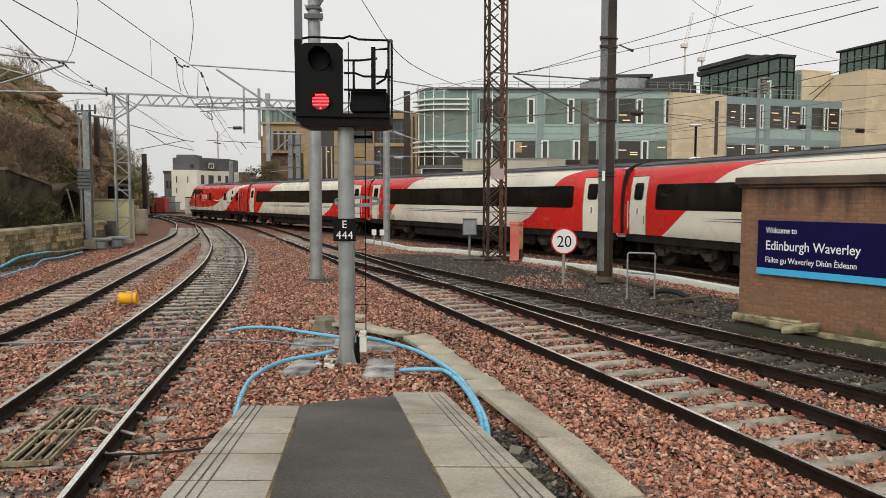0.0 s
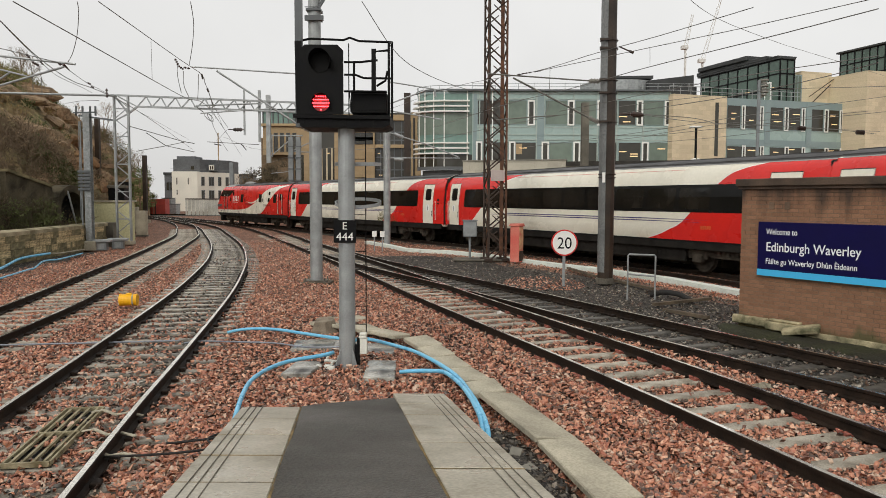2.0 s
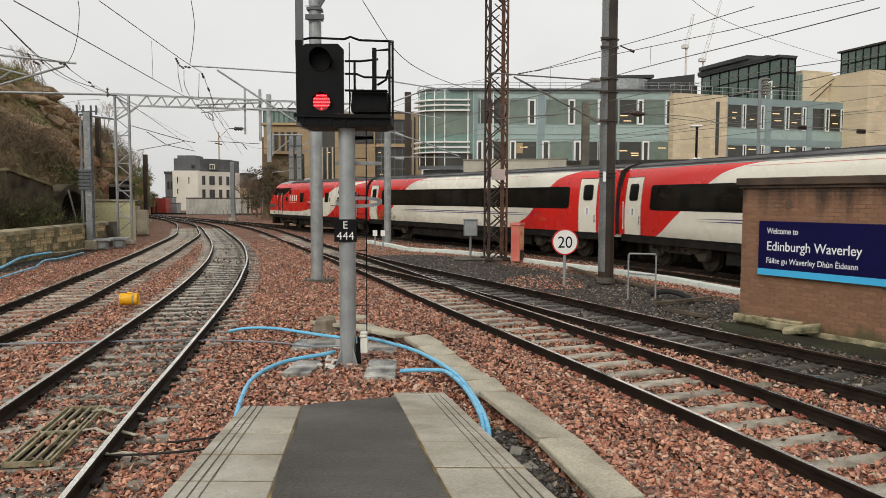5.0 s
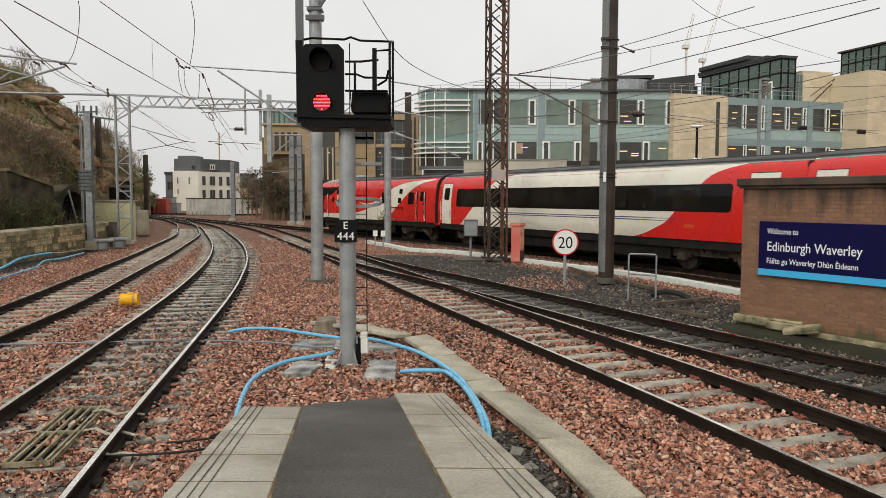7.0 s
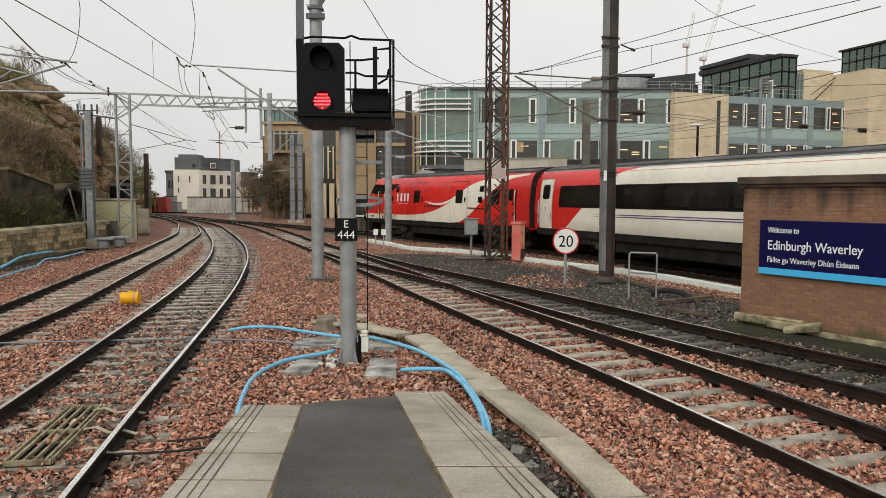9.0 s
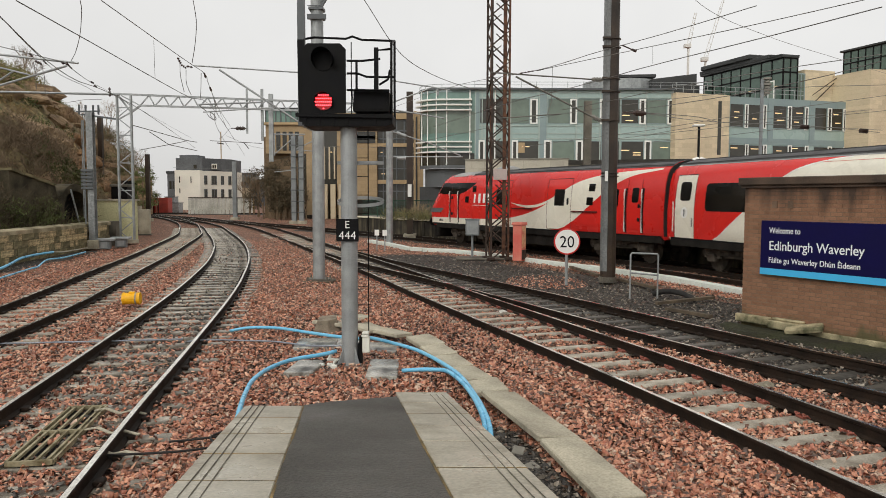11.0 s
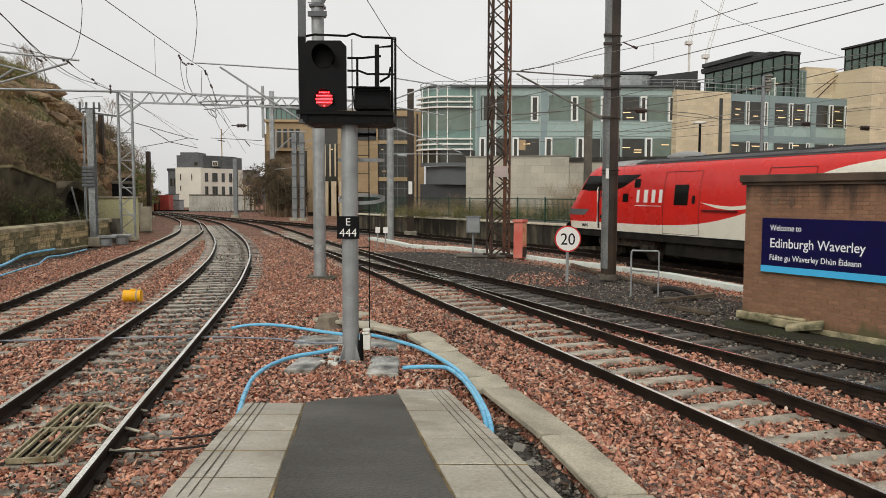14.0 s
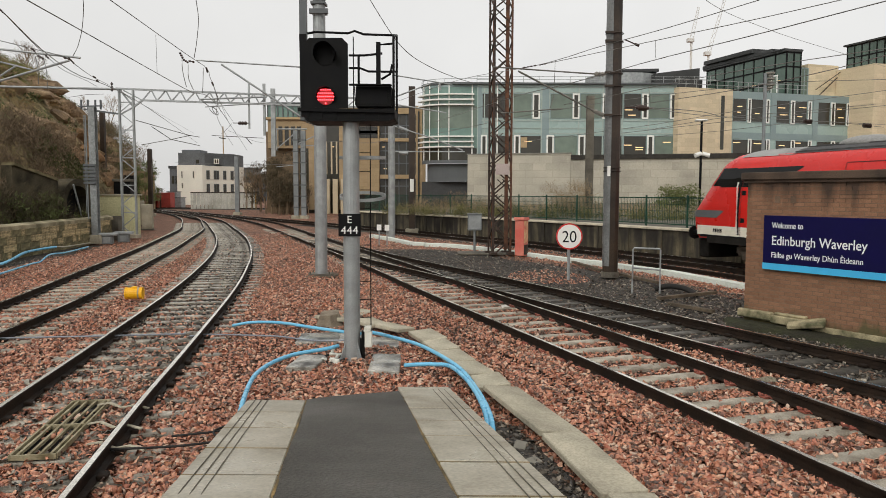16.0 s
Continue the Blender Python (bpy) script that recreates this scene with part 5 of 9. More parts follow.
tagged(o, "broken brown concrete block on the ballast", "block")


# ---- blue cable pipes ----
def pipe(pts, r, label, mat=M_BLUEPIPE, name="cable_pipe", n=10, ribs=False):
    c = spline(pts, 0.08)
    bm = tube(BM(), c, r, n)
    if ribs:
        for k in range(0, len(c) - 1, 2):
            d = c[k + 1] - c[k]
            tube(bm, [c[k], c[k] + d * 0.35], r + 0.004, n)
    return tagged(part(name, bm, mat, smooth=True), label, "pipe", group="cable pipes")


BP = "light blue plastic cable pipe snaking over the ballast"
pipe(((0.40, 6.2, -0.2), (0.44, 7.0, -0.06), (0.45, 7.6, 0.08), (0.335, 8.67, 0.1), (0.12, 9.8, 0.1), (-0.37, 11.04, 0.1), (-0.83, 11.7, 0.1), (-1.24, 12.2, 0.09), (-1.36, 12.35, 0.05)), 0.029, BP)
pipe(((0.34, 6.2, -0.2), (0.40, 7.1, -0.04), (0.40, 7.78, 0.08), (0.27, 8.8, 0.12), (0.045, 9.75, 0.1), (-0.18, 10.05, 0.06), (-0.45, 10.2, 0.02), (-0.66, 10.3, -0.02)), 0.029, BP)
pipe(((-1.95, 6.4, -0.1), (-2.18, 7.69, 0.1), (-2.36, 8.67, 0.1), (-2.43, 9.34, 0.1), (-2.37, 9.95, 0.1), (-2.17, 10.47, 0.1), (-1.77, 10.75, 0.12), (-1.58, 10.95, 0.14)), 0.029, BP)
pipe(((-1.45, 12.25, 0.06), (-1.9, 12.6, 0.04), (-2.5, 13.1, 0.02), (-3.1, 13.6, 0.0), (-3.7, 13.9, -0.05), (-4.15, 13.98, -0.14)), 0.028, BP)
pipe(((-1.6, 11.9, 0.02), (-2.2, 12.1, -0.03), (-2.9, 12.6, -0.06), (-3.6, 12.9, -0.1), (-4.2, 12.95, -0.1), (-4.6, 12.9, -0.13)), 0.014, "thin pale blue cable over the ballast", M_PALECABLE, "cable")
pipe(((-14.62, 22.41, -0.08), (-15.11, 24.95, -0.05), (-15.39, 26.08, 0.00), (-16.18, 28.27, 0.06), (-16.44, 29.70, 0.08), (-16.37, 31.00, 0.10)), 0.05, BP)
pipe(((-16.42, 31.00, 0.10), (-16.44, 31.83, 0.04), (-16.75, 33.42, 0.00), (-17.20, 35.67, -0.05)), 0.03, "grey plastic cable duct along the foot of the wall", M_CONC, "cable_duct")
pipe(((-13.03, 19.95, -0.10), (-13.57, 22.38, -0.09), (-14.32, 25.49, -0.08), (-14.49, 26.33, -0.08), (-15.32, 28.49, -0.02), (-15.44, 29.95, -0.05), (-16.10, 33.22, -0.06)), 0.032, BP)
pipe(((-4.6, 12.9, -0.08), (-6.2, 12.8, -0.11), (-7.8, 12.5, -0.1), (-9.4, 12.0, -0.1)), 0.014, "thin pale cable across the sleepers", M_PALECABLE, "cable")
for k, (x0, x1, y) in enumerate(((-1.9, -2.9, 7.4), (-2.0, -3.4, 7.0))):
    pipe(((x0, y - 0.6, -0.06), (x0 - 0.15, y, -0.02), (x0 - 0.4, y + 0.5, -0.05), (x0 - 0.1, y + 0.75, -0.04), (x0 + 0.2, y + 0.5, -0.05), (x0 - 0.5, y + 0.1, -0.06), (x1, y + 0.05, -0.10)), 0.012, "black rubber cable looped on the ballast", M_RUBBER, "cable")


# ---- the colour light signal ----
SX, SY = -1.43, 11.03
sig = thing("railway_signal", "grey post colour light signal showing a red aspect", "railway signal", pose(SX, SY, -0.12))
bm = tube(BM(), [(0, 0, 0), (0, 0, 3.6)], 0.122, 20)
part("post", bm, M_GALV, sig, "galvanised round post", smooth=False)
bm = BM()
box(bm, -0.2, 0.2, -0.2, 0.2, 0.0, 0.03, 0.005)
for a in range(4):
    t = radians(45 + 90 * a)
    slab = [(0.12, 0.03), (0.24, 0.03), (0.12, 0.30)]
    v = [bm.verts.new((math.cos(t) * u - s * 0.008 * math.sin(t), math.sin(t) * u + s * 0.008 * math.cos(t), z)) for s in (-1, 1) for u, z in slab]
    bm.faces.new(v[:3])
    bm.faces.new(v[3:][::-1])
    for i in range(3):
        bm.faces.new((v[i], v[(i + 1) % 3], v[3 + (i + 1) % 3], v[3 + i]))
    tube(bm, [(0.17 * math.copysign(1, math.cos(t)), 0.17 * math.copysign(1, math.sin(t)), 0.0), (0.17 * math.copysign(1, math.cos(t)), 0.17 * math.copysign(1, math.sin(t)), 0.075)], 0.016, 6)
part("base_plate", bm, M_GALV, sig)
# head
bm = BM()
hx0, hx1, hz0, hz1, c = -0.625, 0.0, 3.72, 4.70, 0.08
slab_xz(bm, [(hx0, hz0), (hx1, hz0), (hx1, hz1 - c), (hx1 - c, hz1), (hx0 + c, hz1), (hx0, hz1 - c)], -0.30, -0.27)
part("backplate", bm, M_BLACK, sig, "black backplate with cut corners")
bm = BM()
box(bm, hx0 + 0.06, hx1 - 0.06, -0.27, 0.12, hz0 + 0.05, hz1 - 0.06, 0.03)
part("head_case", bm, M_BLACK, sig)


def hood(cx, cz, r, d):
    """A cowl over a lens: a tube cut away below."""
    bm = BM()
    n = 28
    ring_v = []
    for k in range(n + 1):
        a = radians(-40 + 260 * k / n)
        x, z = cx + r * math.cos(a), cz + r * math.sin(a)
        reach = d * (0.35 + 0.65 * max(0, math.sin(a) * 0.5 + 0.5))
        ring_v.append([bm.verts.new((x, -0.30, z)), bm.verts.new((x, -0.30 - reach, z))])
    for q, w in zip(ring_v, ring_v[1:]):
        bm.faces.new((q[0], q[1], w[1], w[0]))
    res = bmesh.ops.solidify(bm, geom=bm.faces[:], thickness=0.008)
    return bm


cx = -0.315
for cz in (4.46, 3.88):
    part("hood", hood(cx, cz, 0.15 if cz > 4 else 0.13, 0.24 if cz > 4 else 0.11), M_BLACK, sig)
bm = tube(BM(), [(cx, -0.301, 4.45), (cx, -0.315, 4.45)], 0.135, 24)
part("dark_lens", bm, M_BLACK, sig)
bm = tube(BM(), [(cx, -0.301, 3.88), (cx, -0.315, 3.88)], 0.12, 24)
lens = part("red_lens", bm, M_LEDHALO, sig, "lit red lens of bright dots")
bm = BM()
for j in range(5):
    z = 3.88 + 0.092 - j * 0.047
    half = math.sqrt(max(0.0, 0.112 ** 2 - (z - 3.88) ** 2))
    n = max(2, int(2 * half / 0.024))
    if j == 4:
        n = 1
    for k in range(n):
        x = cx + (0 if n == 1 else -half + 2 * half * k / (n - 1))
        tube(bm, [(x, -0.315, z), (x, -0.325, z)], 0.0105, 6)
part("led_dots", bm, M_SIGNALRED, lens)["kind"] = "stuff"
# second indicator box
bm = BM()
box(bm, 0.105, 0.62, -0.28, -0.02, 3.74, 4.03, 0.012)
ind = part("indicator_box", bm, M_BLACK, sig, "unlit black route indicator box")
bm = BM()
slab_xz(bm, [(0.15, 3.78), (0.575, 3.78), (0.575, 3.99), (0.15, 3.99)], -0.288, -0.283)
part("indicator_face", bm, M_BLACK, ind)
bm = BM()
box(bm, 0.10, 0.625, -0.42, -0.28, 4.028, 4.042)
beam(bm, (0.105, -0.42, 4.03), (0.105, -0.28, 3.76), 0.012)
beam(bm, (0.62, -0.42, 4.03), (0.62, -0.28, 3.76), 0.012)
part("indicator_hood", bm, M_BLACK, ind)
for x in (0.2, 0.42, 0.5):
    part("strut", beam(BM(), (x, -0.15, 3.64), (x, -0.15, 3.75), 0.04), M_BLACK, ind)
# service platform and guard rails
bm = BM()
slab_xz(bm, [(-0.70, 3.70), (-0.60, 3.54), (0.56, 3.54), (0.66, 3.58), (0.66, 3.72)], -0.25, 0.55)
beam(bm, (-0.72, -0.27, 3.70), (0.66, -0.27, 3.68), 0.05, 0.05)
for x in np.linspace(-0.6, 0.6, 7):
    box(bm, x - 0.03, x + 0.03, -0.262, -0.25, 3.56, 3.68)
part("service_platform", bm, M_BLACK, sig, "black steel service platform")
bm = BM()
R = 0.018
tube(bm, [(-0.75, 0.5, 4.92), (-0.59, 0.5, 4.95), (-0.10, 0.5, 4.93), (0.0, 0.5, 4.965), (0.14, 0.5, 4.915), (0.64, 0.5, 4.90)], R, 6)
tube(bm, [(-0.09, 0.5, 4.60), (0.15, 0.5, 4.60), (0.42, 0.5, 4.63)], R, 6)
tube(bm, [(-0.09, 0.5, 4.41), (0.08, 0.5, 4.41), (0.21, 0.5, 4.36), (0.64, 0.5, 4.355)], R, 6)
tube(bm, [(-0.09, 0.5, 4.16), (0.2, 0.5, 4.16)], R, 6)
for x in (0.635, 0.64):
    tube(bm, [(x, -0.1 if x < 0.637 else 0.5, 3.62), (x, -0.1 if x < 0.637 else 0.5, 4.76 if x < 0.637 else 4.90)], R, 6)
tube(bm, [(0.635, -0.1, 4.76), (0.64, 0.5, 4.90)], R, 6)
tube(bm, [(0.62, -0.1, 4.66), (0.40, -0.1, 4.64), (0.40, -0.1, 4.03)], R, 6)
tube(bm, [(0.60, 0.1, 4.40), (0.57, 0.1, 4.26), (0.44, 0.1, 4.18)], R, 6)
tube(bm, [(0.06, 0.5, 3.62), (0.06, 0.5, 4.60)], R, 6)
tube(bm, [(-0.02, 0.5, 3.55), (-0.02, 0.5, 4.88)], 0.008, 6)
box(bm, 0.385, 0.445, -0.12, -0.05, 4.03, 4.68)
beam(bm, (-0.68, -0.05, 4.80), (-0.66, -0.05, 3.62), 0.06, 0.10)
part("guard_rail", bm, M_BLACK, sig, "black tubular guard rail")
bm = BM()
box(bm, -0.80, -0.70, 0.30, 0.42, 3.6, 9.0)
beam(bm, (-0.75, 0.36, 3.9), (-0.58, 0.30, 3.56), 0.09, 0.06)
part("side_mast", bm, M_GREYCLAD, sig, "dark grey channel mast")
# number plate of the signal
bm = BM()
box(bm, -0.172, 0.155, -0.150, -0.138, 1.88, 2.21, 0.003)
plate = part("signal_plate", bm, M_BLACK, sig, "black plate with white letters")
words("plate_letters", "E", 0.155, M_SIGNWHITE, pose(-0.01, -0.153, 2.075, 90), plate, "CENTER")
words("plate_letters", "444", 0.165, M_SIGNWHITE, pose(-0.008, -0.153, 1.915, 90), plate, "CENTER", 1.05)
bm = BM()
box(bm, -0.13, 0.13, -0.14, -0.10, 2.0, 2.04)
part("plate_bracket", bm, M_GALV, plate)
# ladder with hoops
bm = BM()
for x in (-0.03, 0.25):
    tube(bm, [(x, 0.32, 0.15), (x, 0.32, 3.6)], 0.008, 6)
for z in np.arange(0.6, 3.5, 0.28):
    tube(bm, [(-0.03, 0.32, z), (0.25, 0.32, z)], 0.006, 6)
lad = part("ladder", bm, M_BLACK, sig, "thin steel access ladder")
for z, lean in ((2.46, 0.17), (3.05, 0.03)):
    bm = BM()
    edge = [(0.12 + 0.35 * math.cos(a), 0.45 + 0.35 * math.sin(a)) for a in (2 * math.pi * k / 28 for k in range(29))]
    for (xa, ya), (xb, yb) in zip(edge, edge[1:]):
        beam(bm, (xa, ya, z + lean * (ya - 0.45)), (xb, yb, z + lean * (yb - 0.45)), 0.012, 0.05)
    part("hoop", bm, M_GALV, lad, "flat galvanised hoop")
# white fittings and cables at the foot
bm = BM()
box(bm, 0.195, 0.30, -0.08, 0.04, 0.22, 0.45, 0.006)
box(bm, 0.18, 0.285, -0.09, 0.05, 0.455, 0.49, 0.006)
box(bm, 0.19, 0.29, -0.08, 0.04, 0.495, 0.53, 0.006)
part("junction_box", bm, M_WHITE, sig, "white cable junction box")
bm = BM()
box(bm, 0.145, 0.19, -0.06, 0.04, -0.05, 0.46, 0.01)
tube(bm, [(0.15, -0.05, -0.05), (0.15, -0.05, 0.36)], 0.025, 8)
tube(bm, [(0.20, 0, 0.0), (0.34, -0.12, -0.01), (0.52, -0.05, 0.0)], 0.02, 8)
part("cable_conduit", bm, M_BLACK, sig)
for p, q in (((-0.33, -0.10, 0.12), (-0.13, -0.06, 0.10)), ((-0.30, -0.08, 0.12), (-0.24, -0.08, 0.24)), ((-0.22, -0.12, 0.02), (-0.20, -0.10, 0.12))):
    bm = tube(BM(), [p, ((Vector(p) + Vector(q)) / 2 + Vector((-0.01, 0, 0.01)))[:], q], 0.022, 8)
    part("cable_gland", bm, M_WHITE, sig)
for pts, r in ((((-0.14, -0.10, 0.10), (-0.22, -0.2, 0.03), (-0.36, -0.22, 0.01), (-0.52, -0.1, 0.0)), 0.02), (((-0.1, -0.13, 0.06), (-0.2, -0.3, 0.01), (-0.05, -0.36, 0.0), (0.14, -0.22, 0.02)), 0.015), (((-0.34, -0.1, 0.11), (-0.42, 0.05, 0.06), (-0.55, 0.3, 0.02), (-0.9, 0.55, 0.0)), 0.018)):
    part("loose_cable", tube(BM(), spline(pts, 0.05), r, 6), M_RUBBER, sig)
for x, y, z in ((-0.27, -0.2, 0.04), (-0.2, -0.26, 0.03), (-0.4, -0.16, 0.03)):
    part("cable_clip", box(BM(), x - 0.045, x + 0.045, y - 0.03, y + 0.03, z - 0.03, z + 0.05, 0.012), M_WHITE, sig)


# ---- trackside clutter ----
bm = tube(BM(), [(-0.19, 0, 0), (-0.17, 0, 0), (0.17, 0, 0), (0.19, 0, 0)], 0.135, 20)
for x in (-0.19, 0.17):
    tube(bm, [(x, 0, 0), (x + 0.03, 0, 0)], 0.145, 20)
for k in range(5):
    tube(bm, [(-0.12 + 0.06 * k, 0, 0), (-0.10 + 0.06 * k, 0, 0)], 0.139, 20)
box(bm, -0.05, 0.07, -0.06, 0.06, 0.12, 0.16, 0.01)
o = part("yellow_drum", bm, M_YELLOW)
o.matrix_basis = pose(-7.37, 17.35, 0.025, 0, 0, 8)
tagged(o, "yellow ribbed plastic drum lying on the ballast", "drum")
part("band", tube(BM(), [(0.095, 0, 0), (0.125, 0, 0)], 0.148, 20), M_CONC, o, "pale grey band")
grate = thing("drain_grating", "rusty steel cattle-grid style grating between the rails", "grating", pose(-4.10, 7.82, -0.115, 0, 0, 10))
bm = BM()
for x in (-0.21, 0.21):
    beam(bm, (x, -0.95, 0), (x, 0.95, 0), 0.022, 0.05)
for y in (-0.95, 0.0, 0.95):
    beam(bm, (-0.21, y, 0), (0.21, y, 0), 0.028, 0.05)
part("grating_frame", bm, M_MOSSYSTEEL, grate)
for x in np.linspace(-0.15, 0.15, 4):
    part("bar", beam(BM(), (x, -0.93, 0.005), (x, 0.93, 0.005), 0.026, 0.03), M_MOSSYSTEEL, grate)
# thin black box paints the dark of the pit under the bars
part("pit", box(BM(), -0.2, 0.2, -0.93, 0.93, -0.07, -0.028), M_BLACK, grate)
for x, y in ((-3.78, 8.48), (-3.55, 7.75), (-3.25, 7.1)):
    bm = BM()
    pts = [(-0.30, 0, 0.02), (-0.16, 0.0, 0.05), (0.0, 0.0, 0.0), (0.14, 0.02, 0.03), (0.32, 0.02, 0.0)]
    for a, b in zip(pts, pts[1:]):
        beam(bm, a, b, 0.045, 0.012)
    o = part("bond_strap", bm, M_CONC)
    o.matrix_basis = pose(x, y, -0.10, 0, 0, random.uniform(-15, 15))
    tagged(o, "bent flat metal bonding strap beside the rail", "strap", group="bonding straps")


# ---- masts and posts ----
def cantilever(th, post, z_top, z_low, reach, sign, drop, mat=M_GALV, insul=M_INSULGREY):
    """A bracket on a mast: top tube, inclined strut, registration arm and insulators."""
    x = post
    tube_ = BM()
    tube(tube_, [(x + sign * 0.42, 0, z_top), (x + sign * reach, 0, z_top + 0.2)], 0.022, 8)
    part("top_tube", tube_, mat, th)
    b = BM()
    tube(b, [(x + sign * 0.45, 0, z_low + 0.15), (x + sign * (reach - 0.75), 0, z_top + 0.08)], 0.028, 8)
    part("strut", b, mat, th)
    b = BM()
    tube(b, [(x + sign * 1.35, 0, z_top - 1.02), (x + sign * (reach - 0.25), 0, z_top - 1.16)], 0.018, 8)
    tube(b, [(x + sign * 1.75, 0, z_top - 1.03), (x + sign * 1.62, 0, z_low + 0.62)], 0.010, 6)
    part("registration_arm", b, mat, th)
    for za, zb in ((z_top - 0.01, z_top), (z_low, z_low + 0.15)):
        b = BM()
        for k in range(7):
            f = k / 7
            u0, u1 = 0.14 + 0.30 * f, 0.14 + 0.30 * (f + 0.1)
            tube(b, [(x + sign * u0, 0, za + (zb - za) * f), (x + sign * u1, 0, za + (zb - za) * (f + 0.1))], 0.075 if k % 2 else 0.055, 8)
        tube(b, [(x, 0, za), (x + sign * 0.45, 0, zb)], 0.03, 8)
        part("insulator", b, insul, th)


def clamp(b, z, r):
    box(b, -r - 0.03, r + 0.03, -r - 0.03, r + 0.03, z - 0.035, z + 0.035)
    tube(b, [(-r - 0.06, -r - 0.03, z + 0.06), (r + 0.06, -r - 0.03, z + 0.06)], 0.012, 6)


def round_mast(name, label, x, y, r, h, mat, turn=0.0, sides=16):
    th = thing(name, label, "catenary mast", pose(x, y, -0.14, 0, 0, turn))
    part("pole", tube(BM(), [(0, 0, 0), (0, 0, h)], r, sides), mat, th)
    b = BM()
    box(b, -r - 0.15, r + 0.15, -r - 0.15, r + 0.15, 0.07, 0.11)
    for sx in (-1, 1):
        for sy in (-1, 1):
            tube(b, [(sx * (r + 0.10), sy * (r + 0.10), 0.0), (sx * (r + 0.10), sy * (r + 0.10), 0.19)], 0.022, 6)
    part("base_plate", b, M_CONCDARK, th)
    part("foundation", box(BM(), -r - 0.22, r + 0.28, -r - 0.26, r + 0.2, -0.1, 0.068, 0.02), M_TIMBER, th)
    return th


m2 = round_mast("catenary_mast", "galvanised round overhead line mast on a bolted base", -3.81, 22.33, 0.185, 8.9, M_GALV)
cantilever(m2, 0.0, 6.22, 4.55, 3.65, -1, 0)
b = BM()
clamp(b, 8.05, 0.185)
clamp(b, 7.8, 0.185)
beam(b, (0.1, -0.1, 8.05), (0.55, -0.1, 8.75), 0.1, 0.07)
box(b, -0.24, 0.3, -0.28, -0.18, 7.72, 7.86)
part("clamp", b, M_GREYCLAD, m2)

mr = thing("catenary_mast", "weathered brown octagonal overhead line mast with a painted sky sheen", "catenary mast", pose(4.92, 22.56, -0.14))
part("pole", tube(BM(), [(0, 0, 0), (0, 0, 9.4)], 0.235, 10, r_end=0.225), M_BROWNPOLE, mr)
# pale strip paints the sky's reflection on the pole's left side
b = BM()
poly = [(-0.236, 0.35), (-0.236, 9.3), (-0.05, 9.3), (-0.05, 0.35)]
for z0, z1 in zip(np.linspace(0.35, 9.3, 10), np.linspace(0.35, 9.3, 10)[1:]):
    v = []
    for z in (z0, z1):
        for a in (172, 192, 212, 232, 250):
            t = radians(a)
            v.append(b.verts.new((0.243 * math.cos(t), 0.243 * math.sin(t), z)))
    for k in range(4):
        b.faces.new((v[k], v[k + 1], v[6 + k], v[5 + k]))
bmesh.ops.remove_doubles(b, verts=b.verts, dist=0.001)
part("bare_strip", b, M_SKYSHEEN, mr, "pale strip painted as the sky's reflection")
part("foot", tube(BM(), [(0, 0, 0), (0, 0, 0.17)], 0.27, 16), M_CONCDARK, mr)
cantilever(mr, -0.14, 6.08, 4.85, 3.46, -1, 0, M_DULLSTEEL)
for z in (4.85, 5.7, 6.08, 7.0, 7.25, 3.2, 3.3):
    b = BM()
    ring(b, (0, 0, z), 0.255, 0.016)
    if z not in (3.2, 3.3):
        box(b, -0.33, -0.05, -0.30, -0.24, z - 0.03, z + 0.03)
    part("band_clamp", b, M_BROWNPOLE, mr)
b = BM()
for u0, u1, r in ((0.30, 0.62, 0.02), (0.62, 0.68, 0.05), (0.68, 0.94, 0.085), (0.94, 1.0, 0.05)):
    tube(b, [(u0, -0.2, 5.10 - 0.05 * u0), (u1, -0.2, 5.10 - 0.05 * u1)], r, 10)
part("insulator", b, M_INSUL, mr, "dark brown ribbed insulator")
b = BM()
tube(b, [(0.25, -0.2, 7.05), (0.55, -0.2, 6.92)], 0.02, 6)
tube(b, [(0.55, -0.2, 6.92), (0.68, -0.2, 6.87)], 0.04, 8)
part("insulator", b, M_INSUL, mr)
b = BM()
box(b, -0.19, -0.10, -0.255, -0.235, 3.05, 3.35)
part("small_plate", b, M_SIGNWHITE, mr)

# rusty lattice tower
lt = thing("lattice_tower", "rusty square lattice steel tower with a pink plate", "lattice tower", pose(2.13, 30.88, -0.14, 0, 0, 12))
HW = 0.365
H = 13.0
for sx in (-1, 1):
    for sy in (-1, 1):
        b = BM()
        beam(b, (sx * HW, sy * HW, 0), (sx * HW, sy * HW, H), 0.07)
        part("leg", b, M_RUSTORANGE if sx > 0 > sy else M_RUST, lt)
b = BM()
n = 21
for k in range(n):
    z0, z1 = H * k / n, H * (k + 1) / n
    for sy in (-1, 1):
        s = 1 if k % 2 else -1
        beam(b, (s * HW, sy * HW, z0), (-s * HW, sy * HW, z1), 0.05)
        beam(b, (-s * HW, sy * HW, (z0 + z1) / 2), (0, sy * HW, z1), 0.035)
    for sx in (-1, 1):
        s = 1 if k % 2 else -1
        beam(b, (sx * HW, s * HW, z0), (sx * HW, -s * HW, z1), 0.05)
part("lattice", b, M_RUST, lt, "zigzag rusty bracing")
b = BM()
for x, y in ((0.12, -0.35), (0.20, -0.30), (-0.28, 0.2)):
    tube(b, [(x, y, 0.2), (x + 0.02, y, H)], 0.03, 6)
box(b, 0.10, 0.24, -0.39, -0.33, 0.3, H)
part("cable_riser", b, M_RUSTORANGE, lt)
b = BM()
box(b, -0.32, 0.26, -0.50, -0.485, 3.28, 3.72, 0.004)
